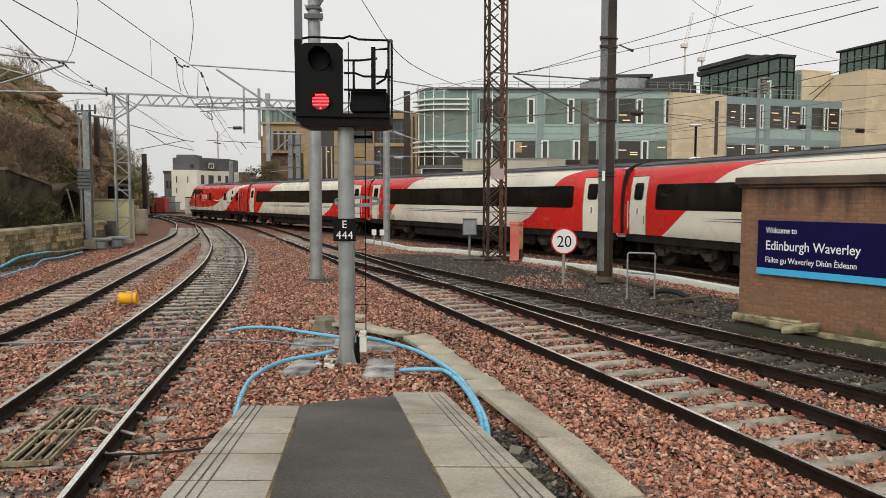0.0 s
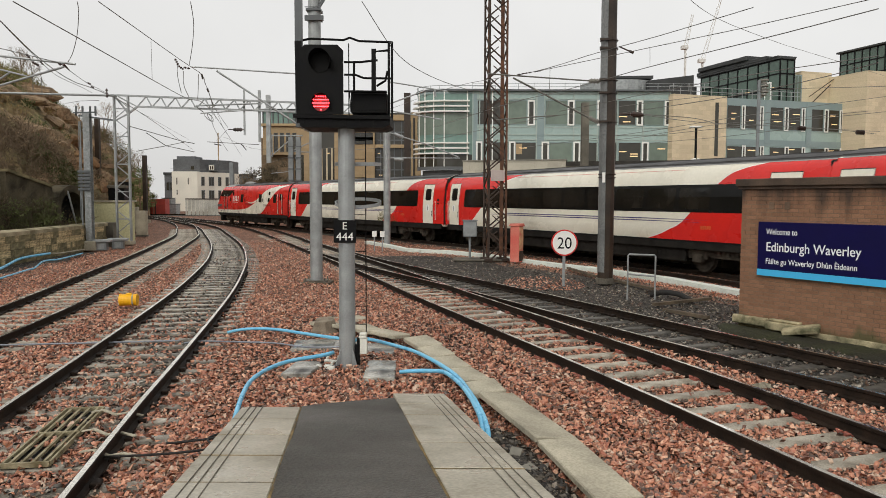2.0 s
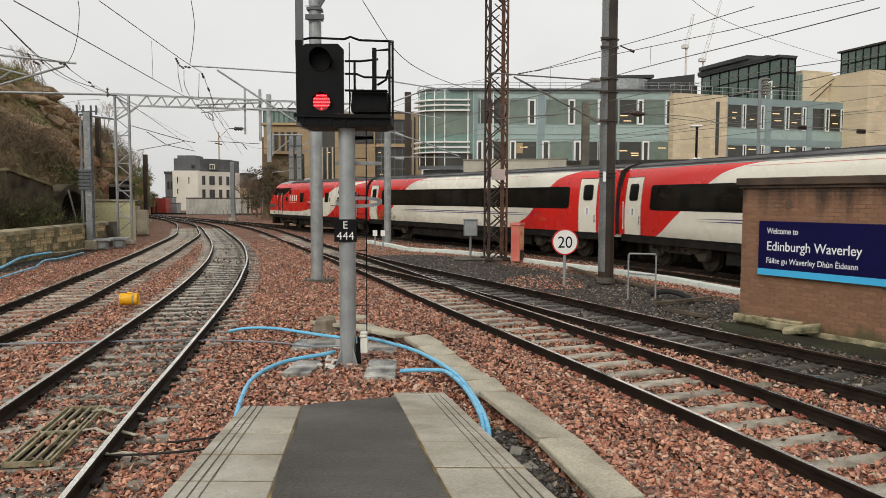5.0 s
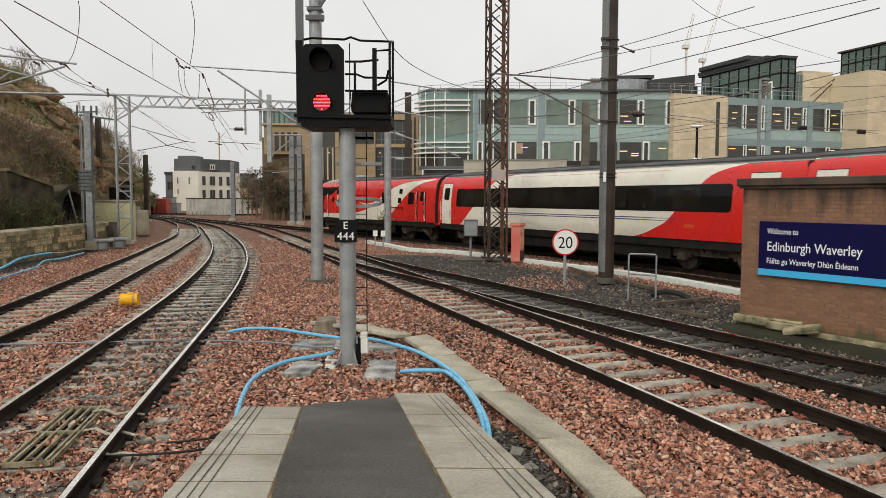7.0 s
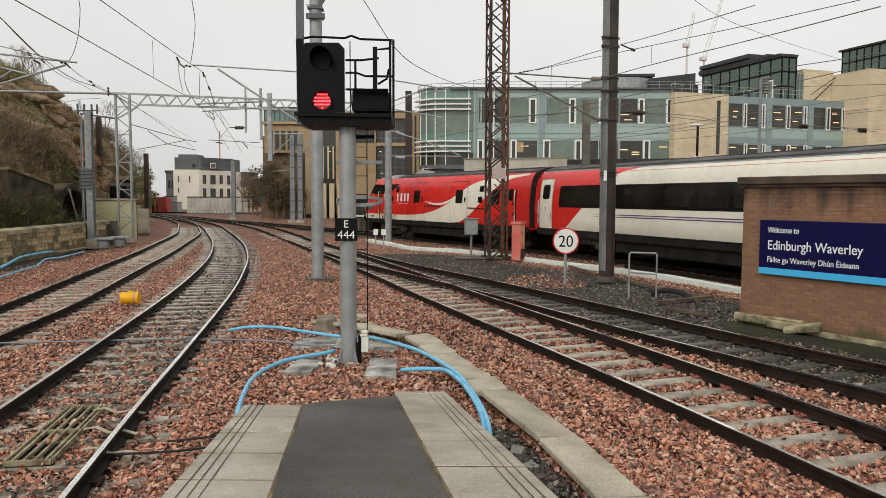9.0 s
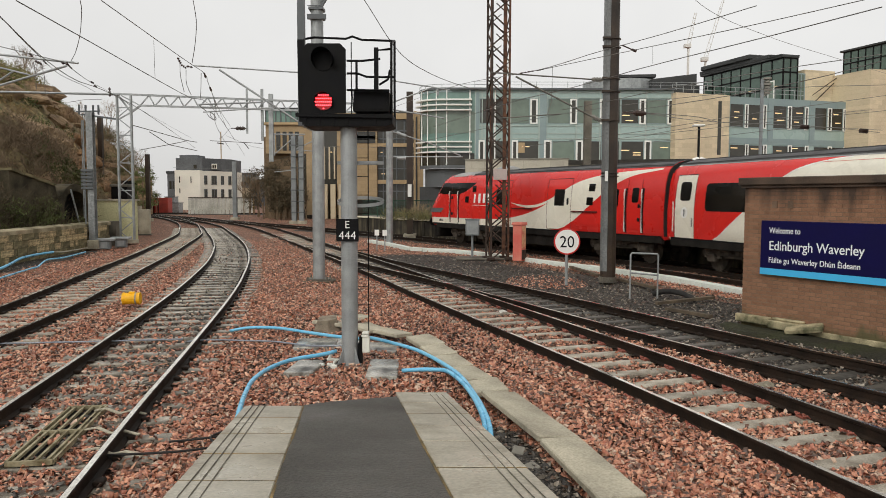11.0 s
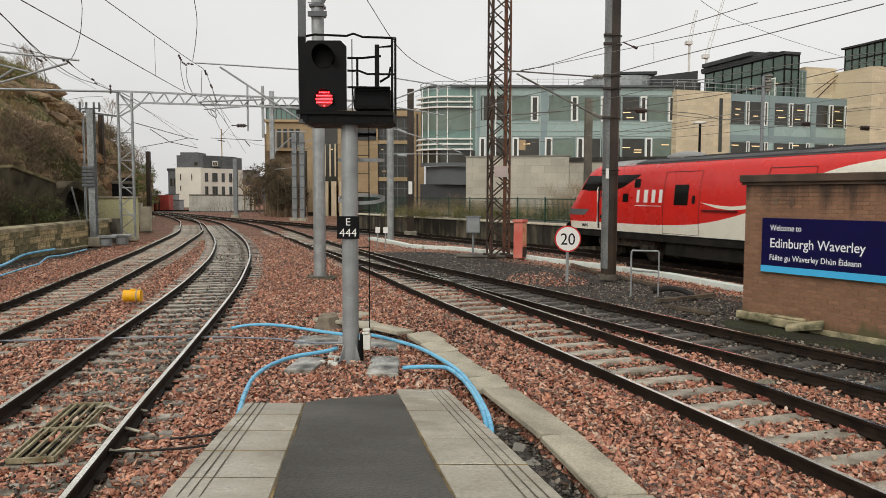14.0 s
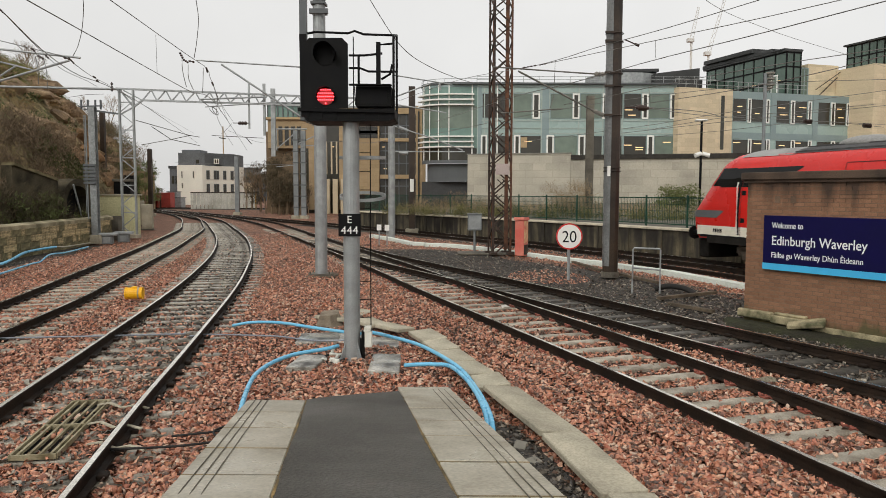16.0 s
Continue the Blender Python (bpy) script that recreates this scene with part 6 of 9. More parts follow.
part("blank_plate", b, M("pink_plate", (0.50, 0.42, 0.41), (0.44, 0.37, 0.36), rough=0.5), lt, "faded pinkish blank plate")
for sx in (-1, 1):
    for sy in (-1, 1):
        part("footing", box(BM(), sx * HW - 0.14, sx * HW + 0.14, sy * HW - 0.14, sy * HW + 0.14, 0, 0.12, 0.01), M_RUST, lt)

# faded red cabinet post
rb = thing("cabinet_post", "faded red pillar cabinet with peeling paint", "cabinet", pose(2.98, 30.2, -0.14, 0, 0, -33))
part("body", box(BM(), -0.20, 0.20, -0.20, 0.20, 0, 1.45, 0.02), M_FADEDRED, rb)
b = BM()
box(b, -0.24, 0.24, -0.24, 0.24, 1.45, 1.52, 0.015)
prism(b, [(-0.22, -0.22), (0.22, -0.22), (0.22, 0.22), (-0.22, 0.22)], 1.52, lambda x, y: 1.60 - 0.15 * max(abs(x), abs(y)))
part("cap", b, M_FADEDRED, rb)
part("peeling_face", box(BM(), 0.202, 0.208, -0.17, 0.17, 0.52, 1.42), M("peeled_paint", (0.72, 0.52, 0.30), (0.62, 0.20, 0.14), rough=0.7, s1=5, s2=30), rb, "pale peeled paint")
part("lower_door", box(BM(), 0.202, 0.21, -0.17, 0.17, 0.06, 0.46), M_RUST, rb)

gb = thing("relay_box", "small grey metal relay box on a thin post", "relay box", pose(1.13, 31.73, -0.14))
part("stem", tube(BM(), [(0, 0, 0), (0, 0, 0.95)], 0.05, 8), M_GREYPAINT, gb)
b = box(BM(), -0.29, 0.29, -0.16, 0.16, 0.95, 1.62, 0.015)
box(b, -0.32, 0.32, -0.19, 0.19, 1.62, 1.66, 0.01)
part("case", b, M_GREYPAINT, gb)
part("door", box(BM(), -0.25, 0.25, -0.175, -0.162, 1.0, 1.58, 0.004), M_GALV, gb)
part("foot_slab", box(BM(), -0.7, 1.5, -1.1, 0.3, -0.02, 0.05, 0.02), M_CONCDARK, gb)

# speed sign
sg = thing("speed_sign", "round white speed sign with a red rim reading 20", "railway sign", pose(3.54, 21.78, -0.14))
part("stem", tube(BM(), [(0, 0.03, 0), (0, 0.03, 1.3)], 0.045, 10), M_GALV, sg)
b = tube(BM(), [(0, -0.03, 1.28), (0, 0.0, 1.28)], 0.385, 40)
disc = part("disc", b, M_REDPAINT, sg, "red rim")
part("face", tube(BM(), [(0, -0.034, 1.28), (0, -0.029, 1.28)], 0.347, 40), M_SIGNWHITE, disc, "white face")
words("digits", "20", 0.48, M_BLACK, pose(0.0, -0.037, 1.11, 90), disc, "CENTER", 1.0, 0.92)
part("back_strap", box(BM(), -0.25, 0.25, 0.0, 0.02, 1.2, 1.26), M_GALV, disc)

# hand rail
hr = thing("hand_rail", "galvanised tubular hand rail frame", "hand rail", pose(5.04, 18.84, -0.14))
b = BM()
tube(b, [(-0.36, 0, 0), (-0.36, 0, 1.12), (-0.33, 0, 1.16), (0.31, 0, 1.14), (0.34, 0, 1.10), (0.34, 0, 0)], 0.024, 8)
part("frame", b, M_GALV, hr)
part("mid_rail", tube(BM(), [(-0.36, 0, 0.66), (0.34, 0, 0.60)], 0.022, 8), M_GALV, hr)
pipe(((5.45, 19.5, -0.1), (5.75, 19.3, 0.0), (6.05, 18.9, -0.02), (6.25, 18.5, -0.16)), 0.07, "thick black cable duct curving into the ground", M_RUBBER, "cable_duct")
for p, q in (((4.57, 27.2, -0.10), (5.01, 24.2, -0.10)), ((5.02, 24.1, -0.10), (5.9, 20.8, -0.09)), ((5.05, 17.75, -0.10), (6.75, 18.7, -0.08)), ((5.08, 17.0, -0.12), (5.7, 15.9, -0.12))):
    o = part("timber_edging", beam(BM(), p, q, 0.11, 0.07), M_TIMBER)
    tagged(o, "weathered timber edging laid on the ash", "timber", group="timber edgings")

# ---- white cable trough along the far line ----
tc = spline(TROUGH, 1.0)
tr = thing("white_trough", "white painted concrete cable trough on the ballast", "cable trough", kind="structure")
for k in range(len(tc) - 1):
    p, q = tc[k], tc[k + 1]
    d = q - p
    L = float(np.linalg.norm(d))
    bb = box(BM(), 0.01, L - 0.01, -0.16, 0.16, -0.22, -0.03, 0.012)
    box(bb, 0.05, L - 0.05, -0.165, -0.155, -0.16, -0.08)
    o = part("trough_cover", bb, M_TROUGH, tr)
    o.matrix_basis = pose(p[0], p[1], random.uniform(-0.01, 0.01), 0, 0, math.degrees(math.atan2(d[1], d[0])))

# ---- brick hut with the station sign ----
HP = pose(6.02, 15.07, -0.16, 0, 0, math.degrees(math.atan2(-2.42, 1.49)))
hut = thing("brick_hut", "small flat-roofed brown brick trackside hut", "hut", HP)
HUTL, HUTH = 6.0, 2.83
part("wall_core", box(BM(), 0.008, HUTL, 0.007, 3.0, 0, HUTH), M_MORTAR, hut)
b = BM()
box(b, -0.10, HUTL + 0.1, -0.10, 3.1, HUTH, HUTH + 0.15, 0.015)
box(b, -0.06, HUTL + 0.05, -0.05, 3.05, HUTH - 0.05, HUTH)
part("roof_slab", b, M_HUTSLAB, hut, "dark stained flat roof slab")
b = BM()
box(b, -0.06, 0.70, -0.14, 0.0, 0.09, 0.25, 0.02)
part("plinth", b, M_MOSSY, hut, "mossy concrete plinth")
part("plinth", box(BM(), 0.715, 1.58, -0.18, 0.0, 0.06, 0.22, 0.02), M_MOSSY, hut, "mossy concrete plinth")
part("plinth", box(BM(), 0.76, 1.40, -0.12, 0.0, 0.222, 0.27, 0.015), M_MOSSY, hut, "broken upper course of the plinth")
b = box(BM(), -0.32, 0.32, -0.14, 0.14, -0.05, 0.05, 0.02)
loose = part("loose_slab", b, M_MOSSY, hut, "tilted mossy concrete slab")
loose.matrix_basis = pose(1.52, -0.24, 0.17, 14, -9, 24)
b = BM()
box(b, 1.5, HUTL, -0.05, 0.0, 0.0, 0.12, 0.01)
part("plinth", b, M_MOSSY, hut)
for u in (0.62, 0.95):
    b = box(BM(), u, u + 0.11, -0.012, 0.02, 2.38, 2.52)
    for k in range(3):
        box(b, u + 0.01, u + 0.10, -0.02, -0.01, 2.39 + 0.045 * k, 2.41 + 0.045 * k)
    part("air_brick", b, M_MORTAR, hut)
sb = thing("station_sign", "navy blue station sign with white lettering and a cyan stripe", "sign", HP @ pose(0.45, -0.05, 0))
SW = 3.6
part("board", box(BM(), 0, SW, -0.035, 0.05, 1.09, 2.14, 0.004), M_NAVY, sb)
part("stripe", box(BM(), 0.0, SW, -0.040, -0.034, 1.09, 1.215), M_CYAN, sb, "cyan stripe")


def sign_line(text, u, z, cap, width):
    me = lettering(text, cap / 0.69, 0.002, bold=0.007)
    me.materials.clear()
    me.materials.append(M_SIGNLETTER)
    xs_ = [v.co.x for v in me.vertices]
    k = width / (max(xs_) - min(xs_))
    for v in me.vertices:
        v.co.x *= k
    o = new("lettering", me)
    o.matrix_basis = pose(u, -0.038, z, 90)
    o.parent = sb


sign_line("Welcome to", 0.180, 1.90, 0.110, 0.65)
sign_line("Edinburgh Waverley", 0.18, 1.575, 0.175, 1.845)
sign_line("Fàilte gu Waverley Dhùn Èideann", 0.18, 1.33, 0.105, 1.785)

# ---- far platform beyond the train ----
EDGE = cut(offset(C_RAIL, GAUGE + 0.80), -4, 58)
fp = thing("far_platform", "stone faced platform with a pale coping edge", "platform", kind="structure")
b = sweep(BM(), EDGE, ((0, -0.2), (0.35, -0.2), (0.35, 0.94), (0, 0.94)))
bmesh.ops.recalc_face_normals(b, faces=b.faces)
part("retaining_wall", b, M_DRIP, fp, "stained dark stone face")
b = BM()
t = tangents(EDGE)
rows = []
for p, d in zip(EDGE, t):
    rows.append([b.verts.new((p[0] + u * d[1], p[1] - u * d[0], z)) for u, z in ((0.3, 0.98), (3.0, 1.0), (9.0, 1.2), (22.0, 1.6))])
for q, w in zip(rows, rows[1:]):
    for k in range(3):
        b.faces.new((q[k], q[k + 1], w[k + 1], w[k]))
bmesh.ops.recalc_face_normals(b, faces=b.faces)
part("surface", b, M_CONCDARK, fp)
seg = 2
for k in range(0, len(EDGE) - seg, seg):
    p, q = EDGE[k], EDGE[k + seg]
    d = q - p
    L = float(np.linalg.norm(d))
    o = part("coping", box(BM(), 0.01, L - 0.01, -0.62, 0.10, 0.0, 0.09, 0.012), M_PALECOPE, fp)
    o.matrix_basis = pose(p[0], p[1], 0.92, 0, 0, math.degrees(math.atan2(d[1], d[0])))
    for j in range(2):
        if k % 4 == 0 and j == 0:
            bb = box(BM(), 0.1, 0.35, 0.0, 0.06, -0.1, 0.9, 0.01)
            o = part("pier", bb, M_DRIP, fp)
            o.matrix_basis = pose(p[0], p[1], 0.0, 0, 0, math.degrees(math.atan2(d[1], d[0])))

fence_line = offset(EDGE, 0.75)
FS = np.r_[0, np.cumsum(np.linalg.norm(np.diff(fence_line, axis=0), axis=1))]


def on_fence(s):
    return float(np.interp(s, FS, fence_line[:, 0])), float(np.interp(s, FS, fence_line[:, 1]))


fence = thing("green_fence", "dark green steel mesh fence along the far platform", "fence", kind="")
PITCH = 2.4
for k in range(int(FS[-1] / PITCH)):
    a, c = on_fence(k * PITCH), on_fence((k + 1) * PITCH)
    part("post", beam(BM(), (*a, 0.95), (*a, 2.32), 0.07), M_GREEN, fence)
    part("rail", beam(BM(), (*a, 2.22), (*c, 2.22), 0.045), M_GREEN, fence)
    part("rail", beam(BM(), (*a, 1.12), (*c, 1.12), 0.045), M_GREEN, fence)
    b = BM()
    n = 24
    for i in range(1, n):
        x, y = a[0] + (c[0] - a[0]) * i / n, a[1] + (c[1] - a[1]) * i / n
        beam(b, (x, y, 1.12), (x, y, 2.22), 0.013)
    for z in (1.4, 1.67, 1.94):
        beam(b, (*a, z), (*c, z), 0.012)
    part("mesh_panel", b, M_GREEN, fence)

# ---- left side: wall, mast, lattice mast and gantry ----
sw = thing("stone_wall", "low old sandstone block wall with a dark mossy coping", "wall", kind="structure")
WL = spline(((-15.8, 16), (-16.55, 27), (-17.35, 35), (-17.9, 39.6)), 0.2)
b = sweep(BM(), WL, ((-0.42, -0.2), (0.0, -0.2), (0.0, 0.95), (-0.42, 0.95)))
bmesh.ops.recalc_face_normals(b, faces=b.faces)
part("core", b, M_WALLDARK, sw)
b = sweep(BM(), WL, ((-0.5, 0.93), (0.1, 0.93), (0.1, 1.08), (-0.2, 1.16), (-0.5, 1.08)))
bmesh.ops.recalc_face_normals(b, faces=b.faces)
part("wall_coping", b, M_MOSSCOPE, sw, "dark mossy coping")
bm0 = box(BM(), 0.0, 1.0, -0.03, 0.10, 0.0, 1.0, 0.0)
for v in bm0.verts:
    if v.co.y < 0:
        v.co.x = 0.5 + (v.co.x - 0.5) * 0.985
        v.co.z = 0.5 + (v.co.z - 0.5) * 0.97
BLOCK = mesh_of(bm0, "wall_block", M_WALLSTONE)
BLOCK_DARK = BLOCK.copy()
BLOCK_DARK.materials[0] = M_WALLDARK
WS = np.r_[0, np.cumsum(np.linalg.norm(np.diff(WL, axis=0), axis=1))]
for row in range(4):
    s = 6.0 + random.uniform(0, 0.6)
    while s < WS[-1] - 0.6:
        L = random.choice((random.uniform(0.22, 0.45), random.uniform(0.5, 1.05)))
        x, y = float(np.interp(s, WS, WL[:, 0])), float(np.interp(s, WS, WL[:, 1]))
        x2, y2 = float(np.interp(s + L, WS, WL[:, 0])), float(np.interp(s + L, WS, WL[:, 1]))
        o = new("wall_block", BLOCK_DARK if random.random() < (0.82, 0.72, 0.48, 0.55)[row] else BLOCK)
        a = math.atan2(y2 - y, x2 - x)
        o.matrix_basis = pose(x + 0.05 * math.sin(a), y - 0.05 * math.cos(a), -0.18 + row * 0.28 + 0.006, 0, 0, math.degrees(a)) @ Matrix.Diagonal((L - 0.015, 1 + random.uniform(-0.15, 0.4), 0.272, 1))
        o.parent = sw
        s += L

ml = thing("catenary_mast", "grey steel mast with white flaking patches by the stone wall", "catenary mast", pose(-17.17, 36.24, -0.14, 0, 0, 5))
b = BM()
for y in (-0.17, 0.17):
    box(b, -0.15, 0.15, y - 0.015, y + 0.015, 0, 6.6)
box(b, -0.02, 0.02, -0.155, 0.155, 0, 6.6)
part("column", b, M_FLAKED, ml)
b = box(BM(), -0.26, 0.26, -0.26, 0.26, 0, 0.45, 0.02)
part("footing", b, M_CONC, ml)
b = BM()
tube(b, [(-0.26, -0.2, 0.3), (-0.26, -0.2, 6.2)], 0.035, 8)
tube(b, [(-0.33, -0.2, 1.5), (-0.33, -0.2, 6.2)], 0.02, 8)
part("cable_riser", b, M_GREYPAINT, ml)
b = BM()
for k in range(6):
    box(b, -0.42, 0.16, -0.26, -0.2, 2.9 + 0.17 * k, 3.02 + 0.17 * k, 0.01)
part("slatted_box", b, M_GREYCLAD, ml, "slatted grey equipment box")
b = BM()
beam(b, (-0.4, 0, 6.5), (1.2, 0, 6.3), 0.08)
beam(b, (-0.6, -0.1, 6.62), (0.5, -0.1, 6.66), 0.06)
for x in (-0.5, -0.2, 0.15, 0.4):
    tube(b, [(x, 0, 6.5), (x, 0, 6.95)], 0.05, 8)
part("switch_head", b, M_GREYCLAD, ml)


def lattice_mast(th, x, y, h, w, mat):
    b = BM()
    for sx in (-1, 1):
        beam(b, (x + sx * w, y, 0), (x + sx * w, y, h), 0.09, 0.16)
    part("leg", b, mat, th)
    b = BM()
    n = int(h / 0.62)
    for k in range(n):
        z0, z1 = h * k / n, h * (k + 1) / n
        s = 1 if k % 2 else -1
        beam(b, (x - s * w, y, z0), (x + s * w, y, z1), 0.045)
    part("bracing", b, mat, th)


gan = thing("gantry", "galvanised steel lattice gantry spanning the tracks", "gantry", pose(0, 0, -0.14))
lattice_mast(gan, -17.55, 41.0, 8.1, 0.38, M_GALV)
part("footing", box(BM(), -18.05, -17.05, 40.7, 41.3, 0, 0.2, 0.02), M_CONC, gan)
x0, x1, y0 = -18.1, -3.1, 41.0
top_z, low_z = (lambda x: 8.14 - 0.038 * (x - x0)), (lambda x: 7.51 - 0.028 * (x + 16.67))
b = BM()
beam(b, (x0, y0, top_z(x0)), (x1, y0, top_z(x1)), 0.10)
beam(b, (-16.67, y0, low_z(-16.67)), (x1, y0, low_z(x1)), 0.10)
part("chord", b, M_GALV, gan)
n = 17
b = BM()
for k in range(n):
    xa, xb = -16.67 + (x1 + 16.67) * k / n, -16.67 + (x1 + 16.67) * (k + 1) / n
    xm = xa + 0.62 * (xb - xa)
    beam(b, (xa, y0, low_z(xa)), (xm, y0, top_z(xm)), 0.06)
    beam(b, (xm, y0, top_z(xm)), (xb, y0, low_z(xb)), 0.06)
for p, q, w in (((-17.86, 8.05), (-17.17, 7.14), 0.08), ((-17.17, 7.14), (-16.67, 7.51), 0.10), ((-17.9, 6.75), (-17.17, 7.14), 0.07), ((-17.7, 8.05), (-16.67, 7.51), 0.06)):
    beam(b, (p[0], y0, p[1]), (q[0], y0, q[1]), w)
part("bracing", b, M_GALV, gan)
for x, za, zb, w in ((-10.88, 8.43, 6.0, 0.09), (-10.05, 8.43, 5.63, 0.13), (-9.57, 8.16, 4.5, 0.22)):
    part("drop_post", beam(BM(), (x, y0 + 0.1, za), (x, y0 + 0.1, zb), w), M_GALV, gan)
b = tube(BM(), [(-11.75, y0, 6.30), (-10.9, y0, 6.29)], 0.025, 6)
for k in range(7):
    tube(b, [(-11.45 + 0.07 * k, y0, 6.29), (-11.41 + 0.07 * k, y0, 6.29)], 0.11 if k % 2 else 0.08, 10)
part("insulator", b, M_INSUL, gan)
b = tube(BM(), [(-3.1, 44.26 - 3.2, 0), (-3.1, 44.26 - 3.2, 8.1)], 0.19, 12)
part("end_column", b, M_GALV, gan, "galvanised round end column")
b = BM()
tube(b, [(-2.95, 41.06, 6.15), (-1.0, 41.06, 5.55), (0.8, 41.06, 4.85)], 0.035, 8)
tube(b, [(-2.95, 41.06, 4.78), (0.9, 41.06, 4.78)], 0.03, 8)
for z, za in ((6.15, 6.0), (4.78, 4.78)):
    tube(b, [(-2.7, 41.06, z - 0.05), (-2.2, 41.06, za - 0.1)], 0.09, 10)
for p, q, r in (((-3.06, 41.06, 8.77), (0.19, 41.06, 8.26), 0.035), ((-3.07, 41.06, 7.53), (-0.95, 41.06, 8.32), 0.04), ((-3.07, 41.06, 7.22), (-0.11, 41.06, 6.74), 0.035), ((-0.48, 41.06, 8.35), (-0.45, 41.06, 7.96), 0.06)):
    tube(b, [(p[0], p[1], p[2] + 0.14), (q[0], q[1], q[2] + 0.14)], r, 8)
part("bracket", b, M_GALV, gan)
part("cross_tube", tube(BM(), [(-26, 38.5, 7.95), (-17.6, 40.6, 8.05)], 0.06, 8), M_GALV, gan)
for z in np.arange(1.4, 7.5, 1.5):
    part("cross_tie", beam(BM(), (-17.95, 41.0, z), (-17.15, 41.0, z), 0.06), M_GALV, gan)

# other masts in the distance
def simple_mast(x, y, r, h, mat, label, square=False):
    th = thing("catenary_mast", label, "catenary mast", pose(x, y, -0.14))
    b = BM()
    if square:
        box(b, -r, r, -r, r, 0, h)
    else:
        tube(b, [(0, 0, 0), (0, 0, h)], r, 12)
    part("pole", b, mat, th)
    part("footing", box(BM(), -r * 2, r * 2, -r * 2, r * 2, -0.1, 0.25, 0.03), M_CONC, th)
    return th


simple_mast(-24.1, 85.3, 0.22, 6.6, M_GREYPAINT, "plain grey steel mast beyond the junction", True)
for x in (-15.05, -14.3):
    th = simple_mast(x, 74.0, 0.22, 8.6, M_GREYPAINT, "grey steel twin mast with clamps", True)
    for z in np.arange(1.0, 8.0, 1.1):
        part("clamp", box(BM(), -0.28, 0.28, -0.28, 0.28, z, z + 0.12), M_GREYCLAD, th)
tb_ = thing("line_bracket", "galvanised tube brackets on the twin masts", "bracket", pose(0, 0, 0))
for pts, r in ((((-16.9, 74, 8.6), (-13.9, 74, 8.6)), 0.08), (((-17.0, 74, 6.6), (-15.0, 74, 8.3)), 0.06), (((-15.2, 74, 7.0), (-12.8, 74, 8.1)), 0.06), (((-15.2, 74, 7.1), (-13.0, 74, 6.95)), 0.05), (((-17.0, 74, 4.9), (-15.0, 74, 5.1)), 0.04), (((-16.9, 74, 8.7), (-16.9, 74, 6.5)), 0.05)):
    part("arm", tube(BM(), pts, r, 6), M_GALV, tb_)
th = simple_mast(-20.5, 95.0, 0.28, 10.5, M_GREYPAINT, "distant grey steel mast", True)
th = simple_mast(-28.1, 61.0, 0.17, 9.0, M_BROWNPOLE, "brown steel mast at the foot of the hill", True)
simple_mast(-31.9, 80.0, 0.2, 7.1, M_BROWNPOLE, "short brown steel mast beyond the parapet", True)
bp = simple_mast(-2.3, 47.6, 0.2, 9.2, M_BROWNPOLE, "brown steel mast beside the far platform", True)
part("plate", box(BM(), -0.12, 0.12, -0.30, -0.27, 2.6, 3.4), M_SIGNWHITE, bp)
simple_mast(8.45, 45.0, 0.21, 8.3, M_CONCDARK, "dark square post behind the platform fence", True)
ip = simple_mast(18.80, 45.0, 0.10, 9.66, M_GREYPAINT, "slim grey mast with a stack of pale insulators")
b = BM()
for k in range(6):
    tube(b, [(0.28, 0, 8.77 + 0.17 * k), (0.28, 0, 8.87 + 0.17 * k)], 0.26 if k % 2 else 0.17, 12)
tube(b, [(-0.1, 0, 8.62), (0.28, 0, 8.72)], 0.05, 6)
part("insulator_stack", b, M_INSULGREY, ip, "stack of pale ribbed insulators")
bl = thing("street_lamp", "black lamp column with a pale lantern and two cameras", "lamp post", pose(14.1, 42.0, 1.2))
part("column", tube(BM(), [(0, 0, 0), (0, 0, 5.2)], 0.07, 10), M_BLACK, bl)
part("lantern", box(BM(), -0.35, 0.3, -0.2, 0.2, 5.2, 5.32, 0.05), M_SIGNWHITE, bl)
for s in (-1, 1):
    part("security_camera", tube(BM(), [(0.05 * s, -0.1, 3.42), (0.4 * s, -0.25, 3.3)], 0.12, 10), M_SIGNWHITE, bl, "white camera housing")

# small trackside things on the left
for x, y, w, h, turn in ((-20.2, 50.0, 0.66, 1.72, 10), (-23.0, 55.5, 0.6, 1.9, 10)):
    cb = thing("equipment_cabinet", "pale grey metal equipment cabinet", "cabinet", pose(x, y, -0.15, 0, 0, turn), group="cabinets")
    part("case", box(BM(), -w / 2, w / 2, -0.3, 0.3, 0.08, h, 0.02), M_CONC, cb)
    part("door", box(BM(), -w / 2 + 0.05, w / 2 - 0.05, -0.315, -0.302, 0.15, h - 0.08), M_CONC, cb)
    part("plinth", box(BM(), -w / 2 - 0.05, w / 2 + 0.05, -0.35, 0.35, 0, 0.08), M_CONCDARK, cb)
for x, y in ((-16.75, 36.6), (-16.5, 37.9)):
    tb = thing("point_machine", "grey steel trackside machine box on legs", "machine box", pose(x, y, -0.15, 0, 0, 15), group="machine boxes")
    part("lid", box(BM(), -0.52, 0.42, -0.36, 0.36, 0.40, 0.52, 0.02), M_GALV, tb)
    part("case", box(BM(), -0.30, 0.22, -0.28, 0.28, 0, 0.40, 0.01), M_GREYPAINT, tb)
    part("door", box(BM(), -0.2, 0.12, -0.29, -0.283, 0.06, 0.34), M_GALV, tb)
tn = thing("tunnel_mouth", "portal painted as a black box in the foot of the bank", "tunnel", pose(-23.52, 54.0, -0.2, 0, 0, 10), kind="structure")
